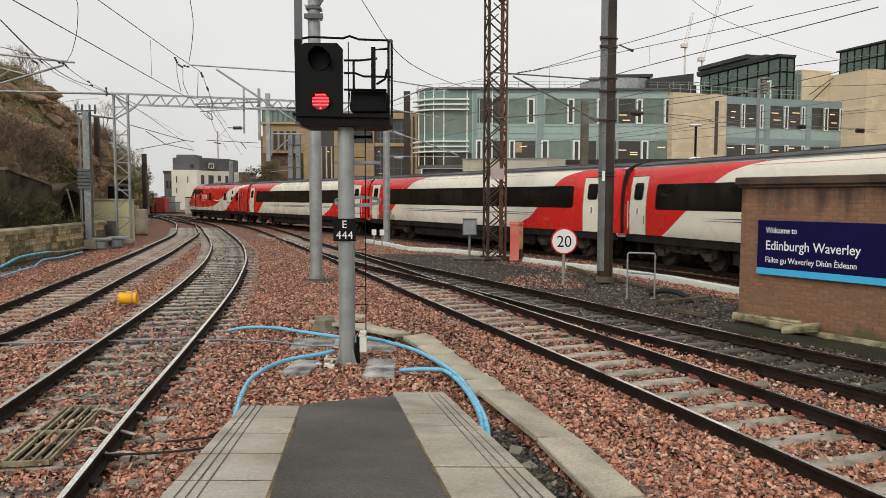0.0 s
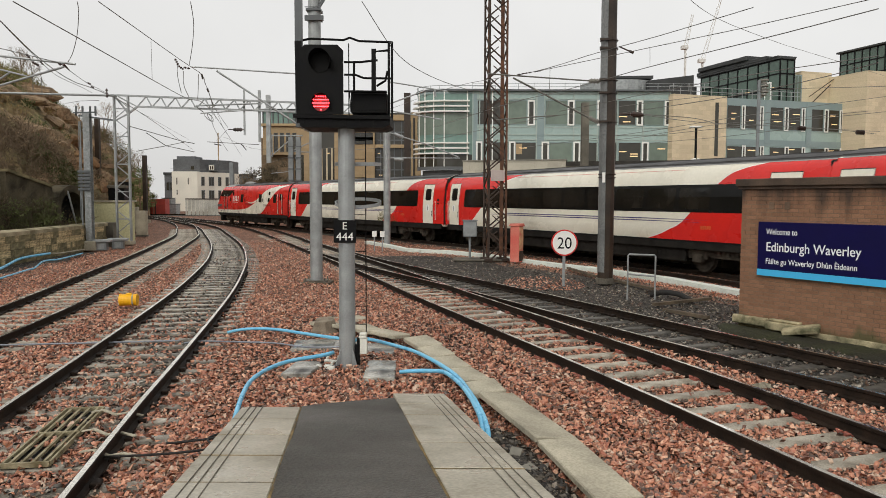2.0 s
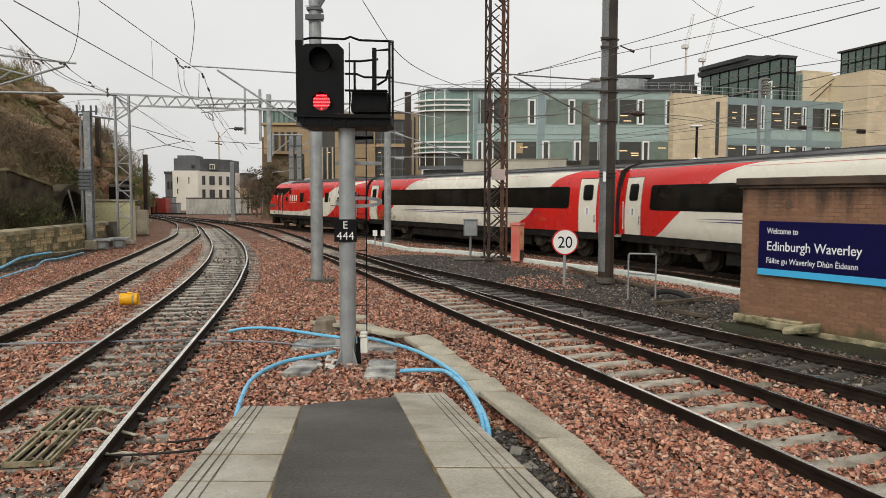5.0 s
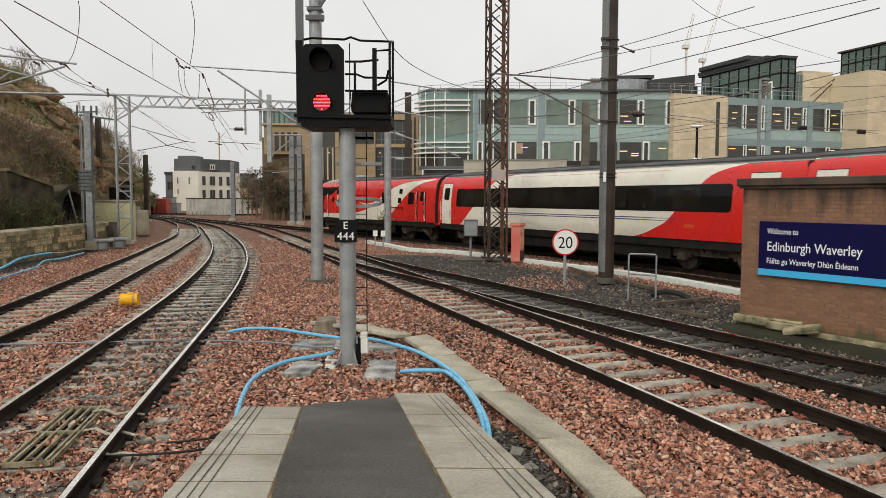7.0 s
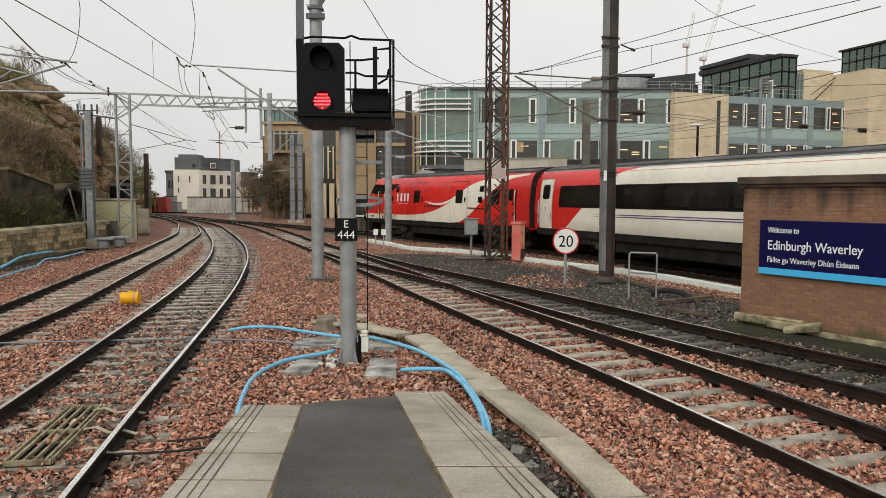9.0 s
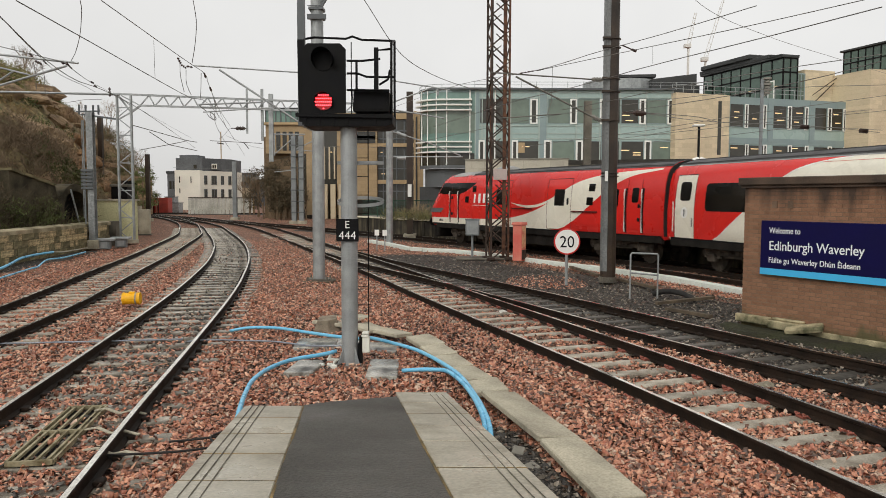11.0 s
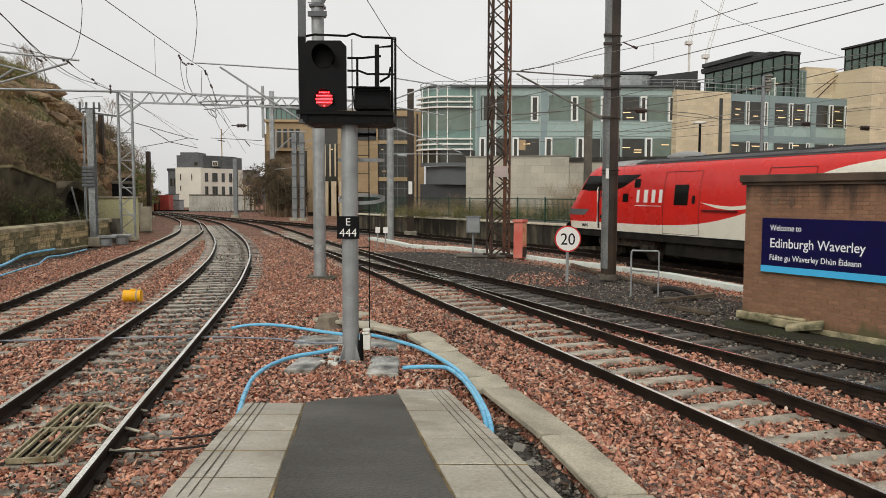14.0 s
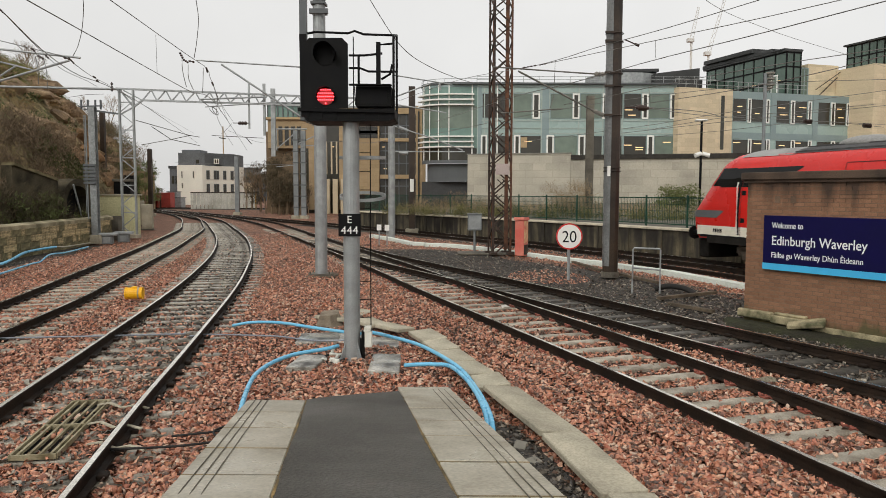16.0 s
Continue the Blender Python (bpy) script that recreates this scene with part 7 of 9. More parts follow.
# a solid black box paints the dark inside the portal
part("opening", box(BM(), -0.55, 0.55, -0.4, 1.5, 0.0, 3.32), M_BLACK, tn)
part("lintel", box(BM(), -0.62, 0.62, -0.5, 1.5, 3.32, 3.52, 0.03), M_CONCDARK, tn)
pw = thing("parapet", "pale yellow green rendered parapet wall", "wall", kind="structure")
part("face", box(BM(), -20.6, -18.35, 44.0, 44.4, -0.2, 2.18, 0.03), M("pale_yellow_paint", (0.60, 0.58, 0.36), (0.47, 0.46, 0.28), rough=0.8, s1=0.6, s2=12), pw)
part("cap", box(BM(), -20.7, -18.25, 43.9, 44.5, 2.18, 2.27), M_CONC, pw)
for x, y in ((-18.1, 39.9),):
    o = part("stored_beam", beam(BM(), (x - 0.55, y, 0.45), (x + 0.5, y, 0.45), 0.45, 1.3), M_CONCDARK)
    tagged(o, "dark stone block at the end of the wall", "wall end")
for x, y, w in ((-3.35, 36.2, 0.16), (-2.95, 36.0, 0.16)):
    mb = thing("marker_post", "small white trackside marker board", "marker", pose(x, y, -0.15), group="marker boards")
    part("stem", tube(BM(), [(0, 0, 0), (0, 0, 0.75)], 0.03, 6), M_GALV, mb)
    part("board", box(BM(), -0.11, 0.11, -0.03, 0.0, 0.72, 1.0), M_SIGNWHITE, mb)

# white paper and rag on the tracks
for x, y, s in ((1.25, 16.1, 0.12), (4.25, 9.8, 0.15)):
    b = BM()
    vs = [b.verts.new((x + s * math.cos(a) * random.uniform(0.6, 1.2), y + s * math.sin(a) * random.uniform(0.6, 1.2), -0.09 + random.uniform(0, 0.06))) for a in np.linspace(0, 5.6, 8)]
    c = b.verts.new((x, y, -0.02))
    for k in range(8):
        b.faces.new((vs[k], vs[(k + 1) % 8], c))
    r = bmesh.ops.solidify(b, geom=b.faces[:], thickness=0.006)
    tagged(part("litter", b, M_SIGNWHITE if s < 0.13 else M_CONC), "crumpled scrap of litter between the rails", "litter", group="litter")


# ---- overhead wires ----
def wire(pts, r=0.011, label="thin overhead line wire", sag=0.0, name="overhead_wire"):
    c = spline(pts, 0.9 if name == "overhead_wire" else 0.15) if len(pts) > 2 else np.linspace(pts[0], pts[1], 10)
    if sag:
        t = np.linspace(0, 1, len(c))
        c = c.copy()
        c[:, 2] -= sag * 4 * t * (1 - t)
    return tagged(part(name, tube(BM(), c, r, 5), M_WIRE), label, "wire", group="overhead wires")


for cat, con in (
        (((-6.36, 14.00, 6.01), (-7.10, 20.30, 6.13), (-7.15, 22.30, 6.06), (-7.59, 24.00, 6.06), (-8.10, 26.00, 6.06), (-9.69, 32.00, 6.19), (-11.64, 40.60, 6.21)),
         ((-5.61, 9.90, 4.95), (-5.96, 12.60, 4.99), (-6.66, 19.30, 4.99), (-6.98, 22.30, 5.10), (-10.14, 36.00, 5.15), (-15.03, 56.00, 5.51))),
        (((-8.87, 15.00, 6.00), (-10.13, 18.00, 6.17), (-11.02, 20.50, 6.18), (-12.29, 24.00, 6.28), (-14.40, 30.00, 6.80), (-16.71, 36.00, 7.37)),
         ((-6.10, 10.20, 4.89), (-6.42, 11.00, 4.95), (-7.40, 13.80, 4.96), (-8.23, 16.70, 4.99), (-8.62, 19.20, 5.06), (-10.23, 26.00, 5.19), (-17.39, 52.00, 5.79))),
        (((5.95, 14.63, 6.10), (4.89, 17.09, 6.10), (3.81, 19.25, 6.10), (2.56, 22.03, 6.10), (0.34, 30.00, 6.84), (-2.91, 41.00, 7.30)),
         ((5.97, 10.45, 5.03), (5.21, 12.35, 5.03), (4.08, 14.98, 5.03), (3.49, 16.66, 5.03), (2.83, 18.39, 5.03), (1.74, 20.89, 5.03), (-0.61, 33.00, 5.49))),
        (((8.60, 12.80, 6.10), (7.51, 14.62, 6.10), (6.47, 16.32, 6.10), (5.02, 18.46, 6.10), (4.13, 19.77, 6.10), (2.60, 22.03, 6.10)),
         ((7.98, 13.90, 5.05), (6.50, 16.01, 5.05), (5.05, 18.99, 5.05), (4.36, 20.76, 5.05), (3.36, 22.91, 5.05)))):
    wire(cat, 0.009, "upper catenary wire of the overhead line")
    wire(con, 0.0085, "contact wire of the overhead line")
for p, q in (((-7.19, 18.60, 6.24), (-7.18, 18.60, 5.31)), ((-8.10, 26.0, 6.06), (-7.72, 25.5, 5.10)), ((-8.90, 29.0, 6.12), (-8.5, 29.0, 5.12)), ((2.98, 21.2, 6.10), (2.95, 21.2, 5.04)),
             ((5.02, 18.46, 6.09), (5.03, 18.46, 5.68))):
    tagged(part("dropper", tube(BM(), [p, q], 0.005, 4), M_WIRE), "thin dropper wire between the overhead wires", "wire", group="droppers")
wire(((9.16, 15.94, 5.30), (8.85, 18.40, 5.30), (7.89, 21.54, 5.30), (6.59, 24.09, 5.30), (5.85, 25.52, 5.30)), 0.010)
wire(((-10.33, 20.50, 6.02), (-10.91, 22.00, 6.12), (-13.19, 28.00, 6.64), (-18.03, 40.50, 7.99), (-23.60, 60.00, 8.91), (-28.70, 85.00, 8.98)), 0.010)
wire(((-13.2, 14.0, 6.7), (-12.1, 18.0, 6.35), (-10.40, 20.50, 6.05)), 0.010)
wire(((-17.07, 34.00, 6.66), (-16.65, 35.00, 6.92), (-15.90, 36.00, 7.05)), 0.010)
wire(((-8.10, 26.00, 6.06), (-9.50, 31.00, 6.16), (-11.08, 36.00, 6.05), (-13.46, 45.00, 6.06), (-15.80, 55.00, 5.84)), 0.011)
wire(((-11.82, 41.00, 6.13), (-12.79, 43.00, 5.89), (-13.73, 45.00, 5.79)), 0.010)
wire(((9.2, 36.0, 15.5), (13.05, 40.0, 12.81), (21.1, 50.0, 13.1), (32.5, 62.0, 13.7), (52.0, 84.0, 15.3)), 0.014)
wire(((19.93, 34.00, 7.08), (13.14, 34.00, 6.13), (9.34, 36.00, 5.61), (3.65, 42.00, 5.19)), 0.012)
wire(((19.96, 34.00, 6.40), (13.15, 34.00, 5.70), (7.87, 38.00, 5.33)), 0.012)
wire(((17.57, 30.00, 6.93), (13.05, 32.00, 6.98), (5.81, 36.00, 6.46), (-1.51, 45.00, 5.77)), 0.012)
wire(((5.85, 22.60, 4.96), (10.48, 30.00, 5.47), (18.13, 38.00, 6.07), (25.89, 44.00, 6.40)), 0.012)
wire(((-2.92, 41.00, 5.32), (-5.22, 48.00, 5.56), (-10.14, 60.00, 6.34), (-19.56, 80.00, 5.95)), 0.012)
wire(((-20.50, 70.00, 8.11), (-18.31, 75.00, 7.30), (-13.79, 75.00, 8.10)), 0.012)
wire(((-32.86, 90.00, 5.96), (-23.35, 85.00, 5.53), (-14.95, 75.00, 5.18)), 0.012)
wire(((-2.41, 22.30, 8.18), (-1.52, 24.00, 7.04), (-0.58, 26.00, 6.68), (0.76, 29.00, 6.65), (1.73, 30.80, 6.78)), 0.012, "loose jumper cable hanging from the overhead line", name="jumper_cable")
wire(((-8.68, 18.00, 7.04), (-8.85, 18.40, 6.88), (-9.39, 19.40, 6.55), (-9.96, 20.30, 6.27), (-10.21, 20.50, 6.04)), 0.009, "loose jumper cable hanging from the overhead line", name="jumper_cable")
wire(((-6.00, 18.00, 7.05), (-6.20, 18.80, 6.71), (-6.58, 19.80, 6.36), (-6.90, 20.50, 6.02)), 0.009, "loose jumper cable hanging from the overhead line", name="jumper_cable")
for loop in (((-11.22, 20.50, 6.06), (-11.16, 20.50, 5.76), (-11.16, 20.50, 5.27)), ((-10.98, 20.50, 5.94), (-10.92, 20.50, 5.61), (-10.92, 20.50, 5.18)),
             ((-7.58, 21.50, 6.28), (-7.57, 21.50, 5.85), (-7.46, 21.50, 5.33)), ((-7.41, 21.50, 6.02), (-7.40, 21.50, 5.61), (-7.23, 21.50, 5.22)),
             ((-7.24, 22.30, 6.06), (-7.26, 22.30, 5.57), (-7.29, 22.30, 5.24))):
    wire(loop, 0.010, "short hanging jumper loop", name="jumper_cable")
# slack coil of wire below the gantry
coil = [(-12.78 + 0.30 * math.cos(a) * (1 - 0.02 * k), 40.8 + 0.02 * k, 6.82 - 0.16 * math.cos(a) + 0.16 * math.sin(a)) for k, a in enumerate(np.linspace(0, 12.5, 30))]
wire(coil, 0.018, "slack coil of wire hanging under the gantry", name="jumper_cable")
wire(((-13.43, 40.80, 7.41), (-13.2, 40.8, 7.2), (-12.9, 40.8, 6.98)), 0.02, "slack coil of wire hanging under the gantry", name="jumper_cable")

def beads(p, q, n, r=0.045, label="dark ribbed insulator on the overhead line"):
    """A string of ribbed discs from p to q."""
    p, q = Vector(p), Vector(q)
    b = tube(BM(), [p, q], r * 0.45, 6)
    for k in range(n):
        a = p + (q - p) * ((k + 0.3) / n)
        tube(b, [a, a + (q - p) * (0.35 / n)], r, 8)
    return tagged(part("insulator", b, M_INSUL), label, "insulator", group="line insulators")


for p, q, n, r in (((-7.64, 21.5, 6.36), (-7.55, 21.5, 6.18), 3, 0.05), ((-7.55, 21.5, 6.16), (-7.40, 21.5, 6.06), 3, 0.045), ((-7.40, 21.5, 6.12), (-7.25, 21.6, 6.1), 2, 0.045),
                   ((-7.15, 22.3, 6.06), (-7.40, 23.2, 6.06), 3, 0.04), ((-7.9, 25.2, 6.06), (-8.1, 26.0, 6.06), 2, 0.05),
                   ((-11.30, 20.5, 6.28), (-11.18, 20.5, 6.12), 3, 0.05), ((-11.16, 20.5, 6.08), (-10.98, 20.5, 5.98), 3, 0.05), ((-10.95, 20.5, 6.1), (-10.86, 20.5, 6.0), 2, 0.04),
                   ((-10.45, 20.5, 6.03), (-10.25, 20.5, 5.98), 2, 0.05), ((-10.5, 21.0, 6.05), (-10.91, 22.0, 6.12), 4, 0.03), ((-13.0, 27.6, 6.6), (-13.3, 28.4, 6.68), 3, 0.05), ((-14.1, 30.2, 6.84), (-14.4, 31.0, 6.92), 2, 0.06),
                   ((-18.0, 40.3, 7.75), (-18.05, 40.4, 8.25), 3, 0.09), ((2.56, 22.03, 6.10), (2.2, 22.6, 6.12), 4, 0.03), ((2.8, 21.75, 6.1), (2.62, 22.0, 6.1), 3, 0.028)):
    beads(p, q, n, r * 0.7)
wire(((8.24, 30.00, 4.97), (11.03, 30.00, 5.42), (15.21, 32.00, 5.91), (19.63, 34.00, 6.47)), 0.010)
wire(((9.34, 34.00, 4.96), (12.51, 34.00, 5.24), (14.27, 30.00, 5.25), (16.63, 30.00, 5.12), (17.37, 30.00, 5.03)), 0.010)
wire(((5.85, 22.60, 4.97), (8.68, 26.00, 5.21), (10.29, 28.00, 5.18)), 0.012)
beads((14.05, 29.90, 5.26), (14.38, 29.90, 5.24), 7, 0.095)
beads((16.40, 29.90, 5.11), (16.72, 29.90, 5.09), 7, 0.095)
# dark bracket arms on the far side of the gantry and beyond
fb = thing("line_bracket", "dark tube bracket holding the overhead line beyond the gantry", "bracket", pose(0, 0, 0))
for pts in (((-17.07, 41.00, 6.30), (-16.61, 42.00, 6.15), (-15.19, 44.00, 5.71), (-14.76, 44.50, 5.65)), ((-16.61, 42.00, 6.05), (-15.89, 43.00, 5.40), (-14.77, 44.50, 5.15)), ((-17.00, 41.50, 4.99), (-15.89, 43.00, 5.40), (-15.12, 44.00, 5.71))):
    part("arm", tube(BM(), pts, 0.02, 6), M_DULLSTEEL, fb)
fb2 = thing("line_bracket", "thin steel bracket tube under the gantry", "bracket", pose(0, 0, 0))
part("arm", tube(BM(), [(-13.43, 40.80, 7.41), (-9.99, 40.80, 7.54)], 0.045, 8), M_GALV, fb2)
part("arm", tube(BM(), [(-16.38, 52.00, 6.31), (-12.78, 52.00, 6.13)], 0.022, 6), M_BROWNPOLE, fb2)
part("arm", tube(BM(), [(-15.87, 52.00, 6.16), (-15.40, 52.00, 6.08)], 0.04, 6), M_BROWNPOLE, fb2)
part("arm", tube(BM(), [(-14.03, 52.00, 6.20), (-13.65, 52.00, 5.74)], 0.03, 6), M_BROWNPOLE, fb2)
lc = thing("line_bracket", "galvanised tube bracket holding the overhead line", "bracket", pose(0, 0, 0))
part("top_tube", tube(BM(), [(-12.92, 20.5, 6.33), (-9.99, 20.5, 6.02)], 0.03, 8), M_GALV, lc)
part("strut", tube(BM(), [(-12.66, 20.5, 5.27), (-10.3, 20.5, 5.95)], 0.032, 8), M_GALV, lc)
part("stay", tube(BM(), [(-14.27, 24.0, 6.51), (-13.73, 24.0, 6.38), (-13.25, 24.0, 6.26)], 0.03, 6), M_GALV, lc)
part("stay", tube(BM(), [(-14.28, 24.0, 6.06), (-13.77, 24.0, 6.38)], 0.03, 6), M_GALV, lc)
part("mast", tube(BM(), [(-12.92, 20.50, -0.2), (-12.92, 20.50, 8.0)], 0.18, 12), M_GALV, lc)


# ---- buildings beyond the platform ----
def blocks(name, c1, c2, mortar, bw, bh, rough=0.85, joint=0.012):
    """Coursed stone or block facing, seen from afar, in the plane of x and z."""
    m = M(name, c1, c2, rough=rough, s1=0.35, s2=9, var=0.10, bump=0.1)
    n, l = m.node_tree.nodes, m.node_tree.links
    bs = n["Principled BSDF"]
    tc = n.new("ShaderNodeTexCoord")
    sep, com = n.new("ShaderNodeSeparateXYZ"), n.new("ShaderNodeCombineXYZ")
    l.new(tc.outputs["Object"], sep.inputs[0])
    l.new(sep.outputs[0], com.inputs[0])
    l.new(sep.outputs[2], com.inputs[1])
    br = n.new("ShaderNodeTexBrick")
    br.inputs["Scale"].default_value = 1.0
    br.inputs["Brick Width"].default_value, br.inputs["Row Height"].default_value = bw, bh
    br.inputs["Mortar Size"].default_value = joint
    br.inputs["Color1"].default_value, br.inputs["Color2"].default_value = (1.06, 1.06, 1.06, 1), (0.88, 0.88, 0.88, 1)
    br.inputs["Mortar"].default_value = (*mortar, 1)
    l.new(com.outputs[0], br.inputs["Vector"])
    mul = n.new("ShaderNodeMixRGB")
    mul.blend_type = "MULTIPLY"
    mul.inputs[0].default_value = 1
    old = bs.inputs["Base Color"].links[0].from_socket
    l.new(old, mul.inputs[1])
    l.new(br.outputs["Color"], mul.inputs[2])
    l.new(mul.outputs[0], bs.inputs["Base Color"])
    return m


M_BLOCKWALL = blocks("concrete_block_wall", (0.49, 0.455, 0.39), (0.37, 0.345, 0.30), (0.72, 0.72, 0.72), 1.15, 0.62)
M_ASHLAR = blocks("pale_ashlar", (0.68, 0.575, 0.42), (0.61, 0.505, 0.37), (0.86, 0.85, 0.84), 0.9, 0.45)
M_OCHREBLOCK = blocks("ochre_ashlar", (0.40, 0.295, 0.18), (0.335, 0.245, 0.148), (0.82, 0.82, 0.82), 0.9, 0.45)


def window(th, x0, x1, z0, z1, y, pane_mat, frame_mat=M_SIGNWHITE, fw=0.09, bars=0):
    """A framed window in a wall facing -y: the frame, and the glass set back in it."""
    b = BM()
    box(b, x0, x1, y - 0.06, y, z0, z0 + fw)
    box(b, x0, x1, y - 0.06, y, z1 - fw, z1)
    box(b, x0, x0 + fw, y - 0.06, y, z0 + fw, z1 - fw)
    box(b, x1 - fw, x1, y - 0.06, y, z0 + fw, z1 - fw)
    for k in range(bars):
        x = x0 + (x1 - x0) * (k + 1) / (bars + 1)
        box(b, x - fw / 3, x + fw / 3, y - 0.05, y, z0 + fw, z1 - fw)
    w = part("window", b, frame_mat, th)
    part("pane", box(BM(), x0 + fw, x1 - fw, y - 0.02, y + 0.01, z0 + fw, z1 - fw), pane_mat, w)
    return w


# lamps in the rooms are glowing strips set just outside the opaque panes
def tube_light(th, x, z, y, L=1.0):
    o = part("ceiling_light", box(BM(), x, x + L, y - 0.045, y - 0.03, z, z + 0.09), M_ROOMLIGHT, th, "lit strip on the glass, for an office lamp inside")
    return o


G1 = 78.0
office = thing("office_building", "modern office building with pale green glass and sandstone panels", "building", pose(0, G1, 0))
# px, py are image columns and rows: placed to fit the camera's view
X = lambda px, d=G1: (px - 792) / 1320 * d
Z = lambda py, d=G1: 2.4 + (341.5 - py) / 1320 * d
b = BM()
box(b, X(842), X(1190), 0.05, 12, 0.5, Z(153))
part("wall", b, M_PANEL, office, "pale green glass cladding")
for py in (157, 166, 215, 228, 237, 278):
    part("floor_band", box(BM(), X(842), X(1190), -0.01, 0.06, Z(py) - 0.045, Z(py) + 0.045), M_PALEFRAME, office)
for px in (844, 855, 905, 955, 968, 1020, 1062, 1096, 1142, 1189):
    part("mullion", box(BM(), X(px) - 0.06, X(px) + 0.06, -0.02, 0.05, Z(278), Z(153)), M_PALEFRAME, office)
for a, c in ((844, 850), (956, 968), (1064, 1070)):
    part("blue_panel", box(BM(), X(a), X(c), -0.03, 0.05, Z(278), Z(157)), M_BLUEGREY, office, "blue grey panel")
UP = ((851, 898, 0), (898, 938, 1), (970, 1009, 1), (1022, 1060, 1), (1072, 1096, 0), (1098, 1129, 0), (1142, 1178, 1))
for a, c, lit in UP:
    window(office, X(a), X(c), Z(211), Z(168), 0.04, M_WINDOWLIT if lit else M_WINDOW, M_BLUEGREY, 0.05)
for a, c in ((939, 952), (1009, 1021), (1061, 1070), (1130, 1141), (1179, 1189)):
    window(office, X(a), X(c), Z(212), Z(168), -0.02, M_WINDOW, M_SIGNWHITE, 0.16)
for a, c, lit in ((870, 907, 0), (918, 958, 0), (978, 1018, 1), (1032, 1096, 0), (1099, 1139, 0), (1153, 1188, 1)):
    window(office, X(a), X(c), Z(276), Z(241), 0.04, M_WINDOWLIT if lit else M_WINDOW, M_BLUEGREY, 0.05)
for a, c in ((849, 860), (907, 918), (964, 977), (1020, 1032), (1140, 1152)):
    window(office, X(a), X(c), Z(277), Z(240), -0.02, M_WINDOW, M_SIGNWHITE, 0.16)
for x, z in ((X(1100), Z(258)), (X(1120), Z(266)), (X(1168), Z(253)), (X(1100), Z(197)), (X(1106), Z(206)), (X(925), Z(252)), (X(1120), Z(262))):
    tube_light(office, x, z, 0.02, 0.8)
part("warm_blind", box(BM(), X(919), X(930), 0.0, 0.012, Z(262), Z(244)), M_OCHRE, office)
# roof edge, rails and plant
b = BM()
box(b, X(800), X(1190), -0.35, 12, Z(153), Z(150))
part("roof_edge", b, M_GREYCLAD, office)
b = BM()
for z in (Z(143), Z(138)):
    beam(b, (X(842), 0.4, z), (X(1260), 0.4, z), 0.04)
for x in np.linspace(X(842), X(1250), 16):
    beam(b, (x, 0.4, Z(151)), (x, 0.4, Z(137)), 0.05)
part("roof_rail", b, M_GALV, office)
b = prism(BM(), [(X(890), 4), (X(1020), 4), (X(1020), 12), (X(890), 12)], Z(150) - 0.1, lambda x, y: Z(146) + 0.25 * (1 - ((x - X(930)) / (X(1020) - X(890))) ** 2) * 2)
part("roof", b, M_DARKROOF, office, "low dark curved roof")
b = BM()
tube(b, [(X(1125), 7, Z(152)), (X(1125), 7, Z(124))], 4.3, 24)
part("plant_drum", b, M_GALV, office, "grey curved roof plant room")
b = BM()
prism(b, [(X(1098), 3), (X(1172), 3), (X(1172), 9), (X(1098), 9)], Z(122), lambda x, y: Z(118) + 0.02 * (x - X(1098)))
prism(b, [(X(1160), 2), (X(1240), 2), (X(1240), 12), (X(1160), 12)], Z(152), lambda x, y: Z(128) + 0.12 * (x - X(1160)))
part("plant_roof", b, M_DARKROOF, office)
# curved glazed bay with white fins
bay = thing("curved_bay", "curved glass bay with white horizontal fins", "building", pose(X(842) - 2.9, G1 + 2.9, 0))
RB = 2.9


def arc_wall(b, r, z0, z1, a0=-90, a1=-190, n=14, t=0.1, x_out=2.9):
    """A wall that runs straight and then round the bay, as one closed shell."""
    pts = [(x_out, -r)] + [(r * math.cos(radians(a0 + (a1 - a0) * k / n)), r * math.sin(radians(a0 + (a1 - a0) * k / n))) for k in range(n + 1)]
    ins = [(x * (r - t) / r if i else x, y * (r - t) / r) for i, (x, y) in enumerate(pts)]
    rows = [[b.verts.new((*p, z0)), b.verts.new((*p, z1)), b.verts.new((*q, z1)), b.verts.new((*q, z0))] for p, q in zip(pts, ins)]
    for q, w in zip(rows, rows[1:]):
        for k in range(4):
            b.faces.new((q[k], q[(k + 1) % 4], w[(k + 1) % 4], w[k]))
    b.faces.new(rows[0][::-1])
    b.faces.new(rows[-1])
    bmesh.ops.recalc_face_normals(b, faces=b.faces)


b = BM()
arc_wall(b, RB - 0.05, Z(284), Z(153))
part("glazing", b, M_GREENGLASS, bay, "curved greenish glazing")
for z0, z1, m in ((Z(284), Z(263), M_WINDOW), (Z(228), Z(190), M_WINDOWLIT), (Z(157), Z(153), M_BLUEGREY), (Z(290), Z(284), M_GREYCLAD)):
    b = BM()
    arc_wall(b, RB - 0.02, z0, z1)
    part("glazing_band", b, m, bay)
b = BM()
arc_wall(b, RB - 0.6, Z(322), Z(290))
part("grey_base", b, M_GREYCLAD, bay, "dark grey cladding below the bay")
for py in (170, 179, 188, 243, 252, 261):
    b = BM()
    arc_wall(b, RB + 0.45, Z(py) - 0.07, Z(py) + 0.07, -90, -175, 12, 0.5, 2.6)
    part("fin", b, M_SIGNWHITE, bay, "white horizontal fin")
for a in (-90, -112, -134, -156):
    x, y = RB * math.cos(radians(a)), RB * math.sin(radians(a))
    part("mullion", beam(BM(), (x, y, Z(284)), (x, y, Z(153)), 0.1), M_SIGNWHITE, bay)
